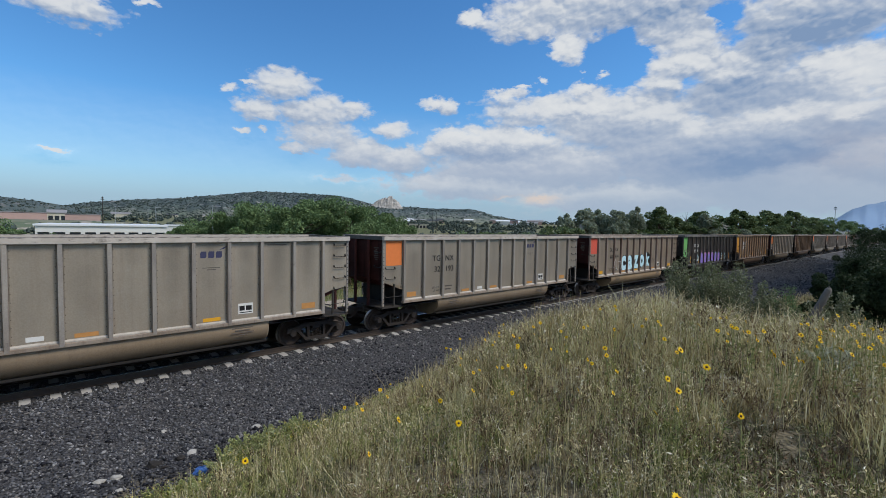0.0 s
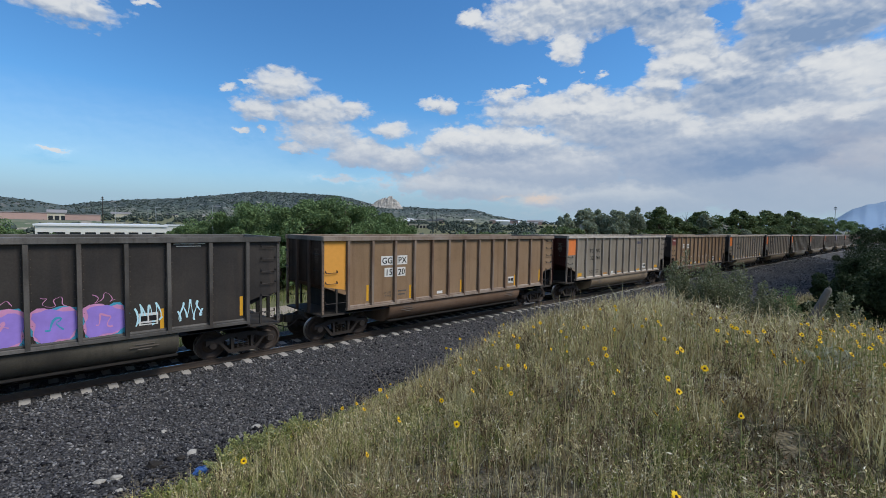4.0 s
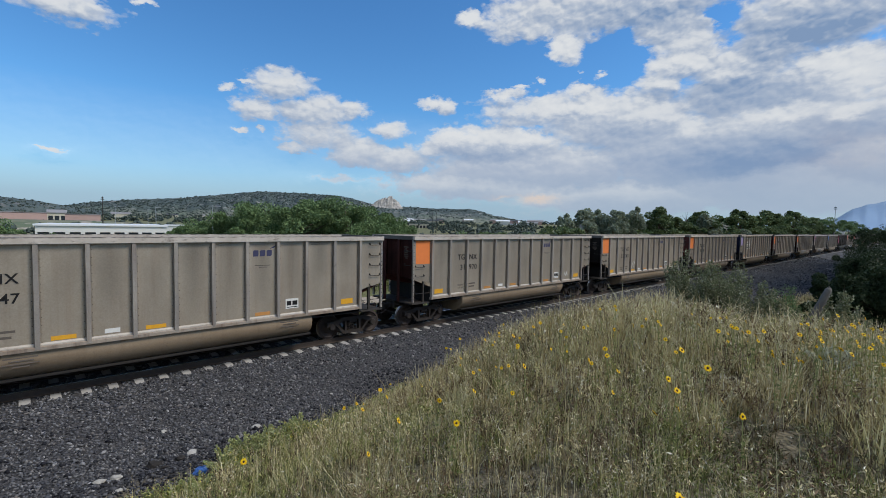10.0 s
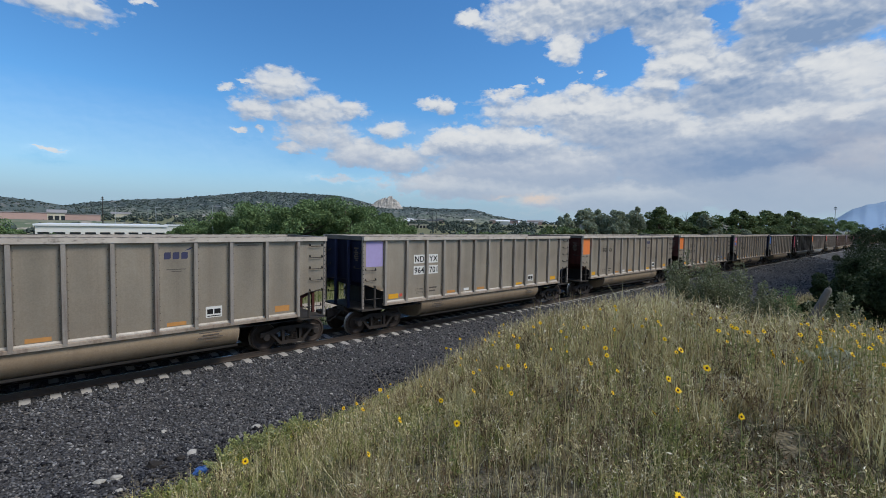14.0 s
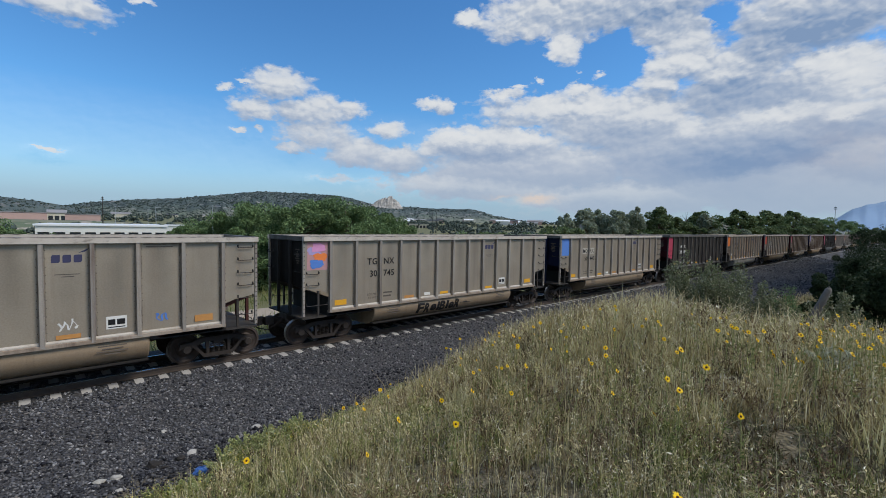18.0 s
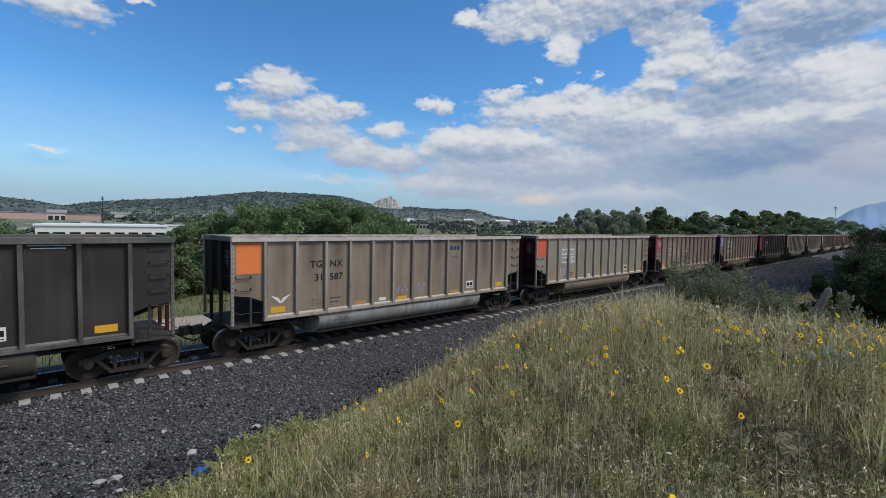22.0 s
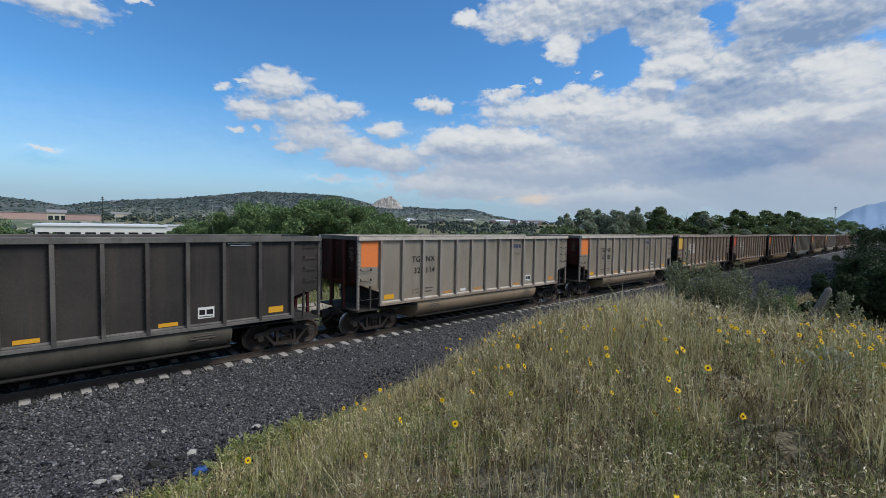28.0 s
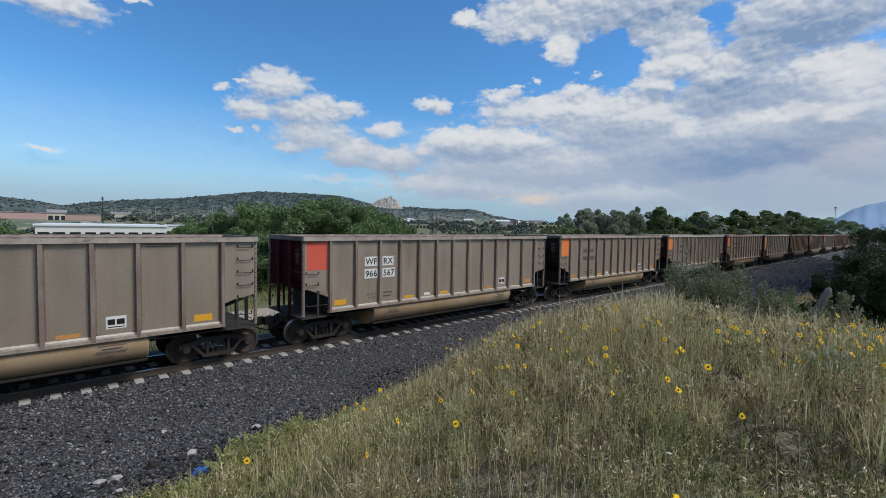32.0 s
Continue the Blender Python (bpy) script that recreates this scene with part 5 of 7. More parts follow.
# ---- stones of the ballast ----
_k = Mat("crushed_stone", 0.85)
_k.color(_k.mix(_k.noise(40, 3), _k.ramp(_k.island(), (0.0, (0.026, 0.027, 0.031)), (0.40, (0.086, 0.087, 0.093)), (0.68, (0.21, 0.209, 0.214)), (0.86, (0.16, 0.138, 0.122)), (0.97, (0.45, 0.44, 0.43))), (0.085, 0.083, 0.088)))
M["stone"] = _k.m
_k = Mat("spilt_coal", 0.85)
_k.b.inputs["Specular IOR Level"].default_value = 0.15
_k.color(_k.ramp(_k.island(), (0.0, (0.012, 0.012, 0.015)), (0.7, (0.035, 0.036, 0.042)), (1.0, (0.09, 0.092, 0.105))))
M["coal"] = _k.m
_k = Mat("pale_rock", 0.9)
_k.color(_k.mix(_k.noise(12, 5), (0.42, 0.40, 0.36), (0.30, 0.28, 0.25))).bump(_k.noise(20, 4), 0.4, 0.03)
M["pale_rock"] = _k.m

def scatter_polar(rng, n, az0, az1, d0, d1, power=1.0, fray=0.0):
    """Places round the eye, denser near it; power 1 gives equal numbers for each metre of distance."""
    az = np.radians(rng.uniform(az0, az1, n) + (rng.normal(0, fray, n) if fray else 0.0))
    u = rng.uniform(0, 1, n)
    d = d0 * (d1 / d0) ** u if power == 0 else (d0 ** power + u * (d1 ** power - d0 ** power)) ** (1 / power)
    return EYE[0] + np.sin(az) * d, EYE[1] + np.cos(az) * d, d


def stones(name, label, rng, x, y, d, size, mat):
    n = len(x)
    s = rng.lognormal(math.log(size), 0.32, n) * (0.85 + d / 50)
    z = ground_z(x, y) + s * 0.30
    v = OCTA[None] * rng.uniform(0.6, 1.15, (n, 6, 1)) + rng.normal(0, 0.22, (n, 6, 3))
    a = rng.uniform(0, 6.28, n)
    c, q = np.cos(a)[:, None], np.sin(a)[:, None]
    v = np.stack([v[..., 0] * c - v[..., 1] * q, v[..., 0] * q + v[..., 1] * c, v[..., 2] * 0.75], -1) * s[:, None, None]
    v += np.stack([x, y, z], -1)[:, None]
    f = OCTA_F[None] + 6 * np.arange(n)[:, None, None]
    tagged(new(name, raw(name, v.reshape(-1, 3), f.reshape(-1, 3), [M[mat]])), label, "ballast", kind="stuff")


def ballast_stones():
    rng = np.random.default_rng(11)
    x, y, d = scatter_polar(rng, 270000, -8, 86, 7.5, 110, 0.2)
    foot = bank_foot(x)
    keep = (y < -1.22) & (y > foot - 0.5 + rng.normal(0, 0.35, len(x)))
    keep |= (np.abs(y) < 1.2) & (np.abs(np.abs(y) - 0.7535) > 0.12) & (np.abs(((x + 0.014) / 0.6096 + 0.5) % 1 - 0.5) > 0.24)
    x, y, d = x[keep][:110000], y[keep][:110000], d[keep][:110000]
    # spilt coal lies thick along the foot of the bank
    coal = (y < bank_foot(x) + 1.45 + 0.4 * np.sin(x * 0.9) + rng.normal(0, 0.45, len(x))) & (rng.uniform(0, 1, len(x)) < 0.70) | (rng.uniform(0, 1, len(x)) < 0.16)
    stones("ballast_stones", "loose crushed grey ballast stones", rng, x[~coal], y[~coal], d[~coal], 0.027, "stone")
    stones("spilt_coal", "spilt black coal among the ballast along the bank", rng, x[coal], y[coal], d[coal], 0.027, "coal")


ballast_stones()


def rock_mesh(name, size, seed, mat, flat=0.5, level=2):
    bm = bmesh.new()
    bmesh.ops.create_icosphere(bm, subdivisions=level, radius=1.0)
    for v in bm.verts:
        n = noise.fractal(v.co * 1.3 + Vector((seed, 0, 0)), 0.7, 2, 3)
        v.co *= 1 + 0.35 * n
        v.co = Vector((v.co.x * size, v.co.y * size * 0.75, v.co.z * size * flat))
    return mesh_of(name, bm, mat)


for _i, (_x, _y, _s) in enumerate([(4.18, -5.29, 0.13), (2.65, -5.6, 0.12), (2.37, -4.3, 0.09), (1.27, -5.73, 0.12), (1.0, -5.71, 0.12), (1.22, -6.3, 0.09), (10.66, -2.4, 0.07), (11.31, -2.7, 0.06), (6.6, -4.6, 0.06)]):
    _ob = new("pale_stone", rock_mesh("pale_stone", _s, _i * 3.7, M["pale_rock"], 0.35))
    _ob.matrix_basis = pose(_x, _y, float(ground_z(_x, _y)) + _s * 0.12, 8, 5, 40 * _i)
    tagged(_ob, "pale flat stone lying on the ballast", "stone", "pale stones")

# ---- dry grass and weeds on the bank ----


def leaf_mat(name, stops, rough=0.7, through=0.45, patchy=0.0):
    """Leaves and blades: a spread of colours, some light passing through."""
    k = Mat(name, rough)
    k.b.inputs["Specular IOR Level"].default_value = 0.15
    c = k.ramp(k.island(), *stops)
    c = k.mix(k.math("MULTIPLY", k.noise(0.6, 3), 0.2), c, tuple(v * 0.6 for v in stops[0][1]))
    c = k.mix(k.math("MULTIPLY", k.ramp(k.noise(2.6, 3, 0.6, None, (5, 1, 8)), (0.46, 0.0), (0.64, 1.0)), patchy), c, tuple(v * 0.8 for v in stops[0][1]))
    k.color(c)
    tl = k.n.new("ShaderNodeBsdfTranslucent")
    k.link(c, tl.inputs["Color"])
    mx = k.n.new("ShaderNodeMixShader")
    mx.inputs[0].default_value = through
    k.link(k.b.outputs[0], mx.inputs[1])
    k.link(tl.outputs[0], mx.inputs[2])
    k.link(mx.outputs[0], k.n["Material Output"].inputs["Surface"])
    return k.m


M["straw"] = leaf_mat("dry_straw", ((0.0, (0.21, 0.16, 0.075)), (0.3, (0.43, 0.35, 0.17)), (0.7, (0.64, 0.55, 0.30)), (1.0, (0.86, 0.79, 0.54))), 0.7, 0.38, 0.6)
M["pale_straw"] = leaf_mat("bleached_straw", ((0.0, (0.42, 0.38, 0.17)), (0.5, (0.66, 0.60, 0.30)), (1.0, (0.90, 0.84, 0.55))), 0.7, 0.4, 0.3)
M["thatch"] = leaf_mat("brown_thatch", ((0.0, (0.05, 0.04, 0.024)), (0.5, (0.16, 0.125, 0.07)), (0.85, (0.22, 0.20, 0.095)), (1.0, (0.40, 0.34, 0.20))), 0.8, 0.15)
M["green_blade"] = leaf_mat("green_blade", ((0.0, (0.11, 0.125, 0.042)), (0.5, (0.22, 0.235, 0.078)), (1.0, (0.46, 0.44, 0.19))), 0.7, 0.3, 0.5)
M["stalk"] = leaf_mat("olive_stalk", ((0.0, (0.34, 0.31, 0.14)), (0.6, (0.60, 0.53, 0.27)), (1.0, (0.84, 0.76, 0.48))), 0.7, 0.2)
M["seed"] = leaf_mat("seed_head", ((0.0, (0.26, 0.195, 0.11)), (0.5, (0.52, 0.435, 0.265)), (0.85, (0.70, 0.62, 0.43)), (1.0, (0.84, 0.80, 0.68))), 0.7, 0.2, 0.6)


def patch_noise(x, y, scale, seed):
    return np.array([noise.noise(Vector((a * scale, b * scale, seed))) for a, b in zip(x, y)])


def blades(rng, x, y, h, w, lean, segs=3, toward=None):
    """Curved, tapering blades as strips of quads."""
    n = len(x)
    z = ground_z(x, y) - 0.02
    a = rng.uniform(0, 2 * np.pi, n) if toward is None else toward
    bend = rng.uniform(0.05, 1.0, n) ** 1.5 * lean
    b = rng.uniform(0, 2 * np.pi, n)
    rows = []
    for i in range(segs + 1):
        u = i / segs
        off = bend * h * u ** 1.8
        px = x + np.cos(a) * off
        py = y + np.sin(a) * off
        pz = z + h * (u - 0.25 * bend * u * u)
        ww = w * (1 - 0.85 * u ** 1.5) * 0.5
        rows.append(np.stack([np.stack([px - np.cos(b) * ww, py - np.sin(b) * ww, pz], -1), np.stack([px + np.cos(b) * ww, py + np.sin(b) * ww, pz], -1)], 1))
    v = np.concatenate(rows, 1)
    k = 2 * (segs + 1)
    f = np.array([(2 * i, 2 * i + 1, 2 * i + 3, 2 * i + 2) for i in range(segs)])[None] + k * np.arange(n)[:, None, None]
    tips = rows[-1].mean(1)
    return v.reshape(-1, 3), f.reshape(-1, 4), tips


def in_bank(rng, x, y, clear=2.0):
    foot = bank_foot(x)
    up = foot - y
    edge = rng.uniform(-0.5, 1.1, len(x))
    return (up > edge) & (np.hypot(x - EYE[0], y - EYE[1]) > clear)


def flakes(rng, c, s, slim, rise=0.0):
    """Small leaf-shaped quads of length s about the centres c, turned at random."""
    m = len(c)
    e1 = rng.normal(0, 1, (m, 3)) + np.array([0, 0, rise])
    e1 /= np.linalg.norm(e1, axis=1)[:, None]
    e2 = np.cross(e1, rng.normal(0, 1, (m, 3)))
    e2 /= np.linalg.norm(e2, axis=1)[:, None]
    s = s.reshape(-1, 1)
    v = np.stack([c - e1 * s, c - e2 * s * slim, c + e1 * s, c + e2 * s * slim], 1)
    return v.reshape(-1, 3), np.arange(4 * m).reshape(m, 4)


def thin_out(rng, x, y, d):
    """Gaps in the sward: trampled and bare on the crown of the bank, closed lower down."""
    gap = patch_noise(x, y, 0.75, 61.0) + 0.6 * patch_noise(x, y, 2.3, 67.0) + rng.normal(0, 0.12, len(x))
    worn = np.exp(-((x - 5.7) ** 2 + (y + 16.2) ** 2) / 0.9) + 0.7 * np.exp(-((x - 5.6) ** 2 + (y + 15.1) ** 2) / 0.5) + 0.85 * np.exp(-((x - 3.3) ** 2 + (y + 13.9) ** 2) / 0.8) + 0.5 * np.exp(-((x - 4.4) ** 2 + (y + 13.5) ** 2) / 0.4)
    return gap > -0.80 + 0.62 * smooth_step(7.0, 3.4, d) + 0.5 * worn


def grass():
    rng = np.random.default_rng(5)
    # name, label, tufts, blades in a tuft, heights, width, lean, material, seed, cut
    for name, label, tufts, per, hmin, hmax, wide, lean, mat, seed, cut in (
            ("thatch", "low matted brown thatch under the grass", 14000, 9, 0.06, 0.24, 0.0026, 1.6, "thatch", 4.0, -0.9),
            ("dry_grass", "dry straw-coloured grass in tufts on the bank", 13500, 10, 0.22, 0.56, 0.0016, 1.0, "straw", 1.0, -0.30),
            ("green_grass", "green grass among the dry grass on the bank", 8000, 10, 0.16, 0.40, 0.0017, 1.1, "green_blade", 9.0, -0.05),
            ("pale_grass", "bleached yellow grass on the crown of the bank", 7500, 11, 0.20, 0.52, 0.0015, 0.9, "pale_straw", 2.0, -0.1)):
        x, y, d = scatter_polar(rng, tufts, 4, 108, 2.1, 42, 0.5, 5.0)
        keep = in_bank(rng, x, y)
        x, y, d = x[keep], y[keep], d[keep]
        p = patch_noise(x, y, 0.55, seed) + 0.5 * patch_noise(x, y, 1.9, seed + 3)
        p = p + (0.5 if seed > 5 else -0.42) * smooth_step(6.5, 2.5, x) * smooth_step(4, 6, d)
        keep = p + rng.normal(0, 0.15, len(x)) > cut + (0.60 * smooth_step(5.5, 8.5, d) * smooth_step(3, 7, x) if seed > 5 else -0.4 * smooth_step(5.5, 9, d))
        if seed == 2.0:
            keep &= (d > 5.2 + rng.normal(0, 0.5, len(x))) & (d < 19)
        if seed != 4.0:
            keep &= thin_out(rng, x, y, d)
        x, y, d, p = x[keep], y[keep], d[keep], p[keep]
        n = len(x)
        r = (0.025 + 0.007 * d)[:, None] * np.sqrt(rng.uniform(0, 1, (n, per)))
        a = rng.uniform(0, 6.28, (n, per))
        swell = 0.55 + 1.1 * np.clip(patch_noise(x, y, 2.2, seed + 5) + 0.35, 0, 1)
        tall = rng.uniform(hmin, hmax, n) * swell * (0.7 + 0.6 * np.clip(p + 0.4, 0, 1)) * (0.85 + 0.3 * smooth_step(5, 10, d))
        h = (tall[:, None] * rng.uniform(0.5, 1.1, (n, per))).ravel()
        dd = np.repeat(d, per)
        w = np.maximum(0.004, dd * wide) * rng.uniform(0.6, 1.5, n * per)
        v, f, tips = blades(rng, (x[:, None] + np.cos(a) * r).ravel(), (y[:, None] + np.sin(a) * r).ravel(), h, w, lean, 3, (a + rng.normal(0, 0.6, a.shape)).ravel())
        tagged(new(name, raw(name, v, f, [M[mat]])), label, "grass", kind="stuff")
    # tall stalks with loose panicles
    x, y, d = scatter_polar(rng, 9000, 4, 108, 2.4, 42, 0.5, 5.0)
    keep = in_bank(rng, x, y)
    x, y, d = x[keep], y[keep], d[keep]
    keep = patch_noise(x, y, 0.5, 1.0) + 0.5 * patch_noise(x, y, 1.7, 71.0) + 0.45 * smooth_step(5, 9, d) + rng.normal(0, 0.2, len(x)) > 0.05
    x, y, d = x[keep], y[keep], d[keep]
    n, per = len(x), 8
    h = rng.uniform(0.38, 0.78, n)
    v, f, tips = blades(rng, x, y, h, np.maximum(0.0042, d * 0.0015), 0.45, 4)
    tagged(new("grass_stalks", raw("grass_stalks", v, f, [M["stalk"]])), "tall thin grass stalks over the sward", "grass", kind="stuff")
    foot = np.stack([x, y, ground_z(x, y)], -1)
    u = rng.uniform(0.76, 1.02, (n, per, 1))
    bow = np.concatenate([u ** 1.8, u ** 1.8, u], -1)
    c = (foot[:, None] + (tips[:, None] - foot[:, None]) * bow + rng.normal(0, 0.012, (n, per, 3))).reshape(-1, 3)
    v, f = flakes(rng, c, (np.maximum(0.012, d * 0.0017)[:, None] * rng.uniform(0.6, 1.4, (n, per))).ravel(), 0.30, 1.4)
    tagged(new("grass_seed_heads", raw("grass_seed_heads", v, f, [M["seed"]])), "pale seed heads of the dry grass", "grass", kind="stuff")
    # curled dead leaves, awns and chaff caught in the sward
    x, y, d = scatter_polar(rng, 90000, 4, 108, 2.1, 30, 0.4, 5.0)
    keep = in_bank(rng, x, y)
    x, y, d = x[keep], y[keep], d[keep]
    p = patch_noise(x, y, 0.9, 23.0) + rng.normal(0, 0.25, len(x)) - 0.5 * smooth_step(7, 3, x) * smooth_step(4, 6, d)
    keep = (p > -0.1) & thin_out(rng, x, y, d)
    x, y, d = x[keep], y[keep], d[keep]
    n = len(x)
    c = np.stack([x, y, ground_z(x, y) + rng.uniform(0.0, 1.0, n) ** 1.1 * (0.30 + 0.24 * smooth_step(5, 9, d))], -1)
    v, f = flakes(rng, c, np.maximum(0.021, d * 0.0036) * rng.uniform(0.5, 1.5, n), 0.20, 0.6)
    tagged(new("dry_leaves", raw("dry_leaves", v, f, [M["seed"]])), "curled dead leaves and chaff caught in the grass", "dry leaves", kind="stuff")
    # the rest of the bank, behind and beside the camera
    for name, label, mat, count, tall in (("bank_grass", "rough dry grass on the crown of the bank", "straw", 40000, 0.5), ("bank_greens", "green grass and weeds on the crown of the bank", "green_blade", 40000, 0.36)):
        x, y, d = scatter_polar(rng, count, 100, 372, 0.5, 24, 0.9, 5.0)
        keep = in_bank(rng, x, y, 0.6)
        x, y, d = x[keep], y[keep], d[keep]
        keep = (np.abs(np.degrees(np.arctan2(x - EYE[0], y - EYE[1])) - 50) > 40) | (d < 2.2)
        x, y, d = x[keep], y[keep], d[keep]
        near = np.where(d < 2.2, 0.3, 1.0)
        v, f, _ = blades(rng, x, y, rng.uniform(0.1, tall, len(x)) * near, np.maximum(0.012, d * 0.0022), 1.3, 2)
        tagged(new(name, raw(name, v, f, [M[mat]])), label, "grass", kind="stuff")


def dry_forbs():
    """Coarse dry plants standing in the grass: a few stiff stems with curled leaves and seed clusters."""
    rng = np.random.default_rng(77)
    for name, label, mat, count, seed in (("straw_forbs", "coarse straw-coloured dry plants in the grass", "straw_forb", 3400, 81.0),
                                          ("brown_forbs", "brown withered plants in the grass", "brown_forb", 3600, 83.0),
                                          ("olive_forbs", "olive green leafy plants in the grass", "olive_forb", 2200, 87.0)):
        x, y, d = scatter_polar(rng, count, 4, 108, 2.6, 34, 0.4, 5.0)
        keep = in_bank(rng, x, y)
        x, y, d = x[keep], y[keep], d[keep]
        p = patch_noise(x, y, 0.7, seed) + rng.normal(0, 0.25, len(x))
        p = p + (0.4 if seed > 85 else -0.45) * smooth_step(6.5, 2.5, x) * smooth_step(4, 6, d)
        keep = (p > (-0.05 - 0.3 * smooth_step(6, 9, d) if seed < 82 else 0.25 * smooth_step(5, 9, d) - (0.25 if seed < 85 else 0.0))) & thin_out(rng, x, y, d)
        x, y, d = x[keep], y[keep], d[keep]
        n, stems, per = len(x), 5, 9
        a = rng.uniform(0, 6.28, (n, stems))
        h = (rng.uniform(0.25, 0.62, (n, 1)) * rng.uniform(0.6, 1.1, (n, stems)))
        sx, sy = x[:, None] + np.cos(a) * 0.03, y[:, None] + np.sin(a) * 0.03
        wide = np.repeat(np.maximum(0.005, d * 0.0013), stems)
        v, f, tips = blades(rng, sx.ravel(), sy.ravel(), h.ravel(), wide, 0.8, 3, a.ravel())
        root = np.stack([sx, sy, ground_z(sx, sy)], -1).reshape(-1, 1, 3)
        u = rng.uniform(0.25, 1.02, (n * stems, per, 1))
        bow = np.concatenate([u ** 1.8, u ** 1.8, u], -1)
        c = root + (tips[:, None] - root) * bow + rng.normal(0, 0.016, (n * stems, per, 3))
        size = np.repeat(np.maximum(0.016, d * 0.0028), stems * per) * rng.uniform(0.5, 1.7, n * stems * per)
        v2, f2 = flakes(rng, c.reshape(-1, 3), size, 0.30, 0.6)
        f2 = f2 + len(v)
        tagged(new(name, raw(name, np.concatenate([v, v2]), np.concatenate([f, f2]), [M[mat]])), label, "weeds", kind="stuff")


def foot_weeds():
    """Fresh green weeds where the bank meets the ballast."""
    rng = np.random.default_rng(91)
    n = 2600
    x = rng.uniform(0.6, 13.0, n)
    y = bank_foot(x) - rng.uniform(-0.25, 1.0, n) ** 2 * 1.1 + 0.35
    keep = (patch_noise(x, y, 0.9, 95.0) + rng.normal(0, 0.2, n) > 0.05 + 0.25 * smooth_step(5, 9, x)) & (np.hypot(x - 2.55, y + 6.95) > 0.45)
    x, y = x[keep], y[keep]
    n, per = len(x), 26
    h = rng.uniform(0.10, 0.36, n)[:, None]
    u = rng.uniform(0.1, 1.0, (n, per))
    a = rng.uniform(0, 6.28, (n, per))
    out = 0.30 * h * rng.uniform(0.2, 1.2, (n, per))
    c = np.stack([x[:, None] + np.cos(a) * out, y[:, None] + np.sin(a) * out, ground_z(x, y)[:, None] + u * h], -1).reshape(-1, 3)
    v, f = flakes(rng, c, rng.uniform(0.010, 0.028, n * per), 0.42, 0.5)
    tagged(new("foot_weeds", raw("foot_weeds", v, f, [M["foot_weed"]])), "fresh green weeds along the foot of the bank", "weeds", kind="stuff")


M["foot_weed"] = leaf_mat("fresh_foot_leaf", ((0.0, (0.12, 0.15, 0.045)), (0.5, (0.26, 0.31, 0.10)), (0.88, (0.46, 0.48, 0.19)), (1.0, (0.80, 0.62, 0.08))), 0.6, 0.25)
foot_weeds()

M["straw_forb"] = leaf_mat("straw_forb_leaf", ((0.0, (0.42, 0.34, 0.16)), (0.5, (0.66, 0.57, 0.31)), (0.85, (0.82, 0.74, 0.48)), (1.0, (0.90, 0.87, 0.74))), 0.7, 0.15)
M["brown_forb"] = leaf_mat("brown_forb_leaf", ((0.0, (0.07, 0.045, 0.028)), (0.6, (0.17, 0.11, 0.066)), (1.0, (0.34, 0.24, 0.15))), 0.8, 0.1)
M["olive_forb"] = leaf_mat("olive_forb_leaf", ((0.0, (0.13, 0.15, 0.045)), (0.6, (0.30, 0.32, 0.10)), (1.0, (0.52, 0.50, 0.20))), 0.7, 0.2)


def weeds():
    """Branching weeds with small leaves and pale flower specks, in loose colonies."""
    rng = np.random.default_rng(15)
    for name, label, mat, count, seed, cut, per, h0, h1 in (
            ("weeds", "small-leaved green and drying weeds on the bank", "weed", 8500, 31.0, 0.0, 22, 0.12, 0.42),
            ("grey_weeds", "grey-green feathery weeds on the bank", "grey_weed", 5000, 47.0, 0.05, 22, 0.12, 0.36)):
        x, y, d = scatter_polar(rng, count, 4, 108, 2.2, 40, 0.3, 5.0)
        keep = in_bank(rng, x, y)
        x, y, d = x[keep], y[keep], d[keep]
        p = -0.34 * smooth_step(5.5, 9, d) + patch_noise(x, y, 0.48, seed) + 0.4 * patch_noise(x, y, 1.6, seed + 2) + rng.normal(0, 0.14, len(x))
        x, y, d, p = x[p > cut], y[p > cut], d[p > cut], p[p > cut]
        n = len(x)
        h = rng.uniform(h0, h1, n) * (0.6 + 0.9 * np.clip(p - cut, 0, 1))
        u = rng.uniform(0.05, 1.0, (n, per))
        a = rng.uniform(0, 6.28, (n, per))
        out = (0.05 + 0.22 * (1 - np.abs(u - 0.5))) * h[:, None] * rng.uniform(0.3, 1.6, (n, per))
        lean = rng.normal(0, 0.15, (n, 1, 2))
        c = np.stack([x[:, None] + np.cos(a) * out + lean[..., 0] * u * h[:, None], y[:, None] + np.sin(a) * out + lean[..., 1] * u * h[:, None], ground_z(x, y)[:, None] + u * h[:, None]], -1).reshape(-1, 3)
        v, f = flakes(rng, c, (np.maximum(0.015, d * 0.0029)[:, None] * rng.uniform(0.5, 1.7, (n, per))).ravel(), 0.30, 0.5)
        tagged(new(name, raw(name, v, f, [M[mat]])), label, "weeds", kind="stuff")


M["weed"] = leaf_mat("weed_leaf", ((0.0, (0.045, 0.058, 0.02)), (0.45, (0.12, 0.148, 0.048)), (0.8, (0.23, 0.25, 0.095)), (0.94, (0.50, 0.46, 0.26)), (1.0, (0.66, 0.64, 0.50))), 0.65, 0.35)
M["grey_weed"] = leaf_mat("grey_weed_leaf", ((0.0, (0.07, 0.074, 0.038)), (0.5, (0.155, 0.16, 0.09)), (0.92, (0.28, 0.28, 0.175)), (1.0, (0.62, 0.60, 0.50))), 0.7, 0.3)
grass()
weeds()
dry_forbs()


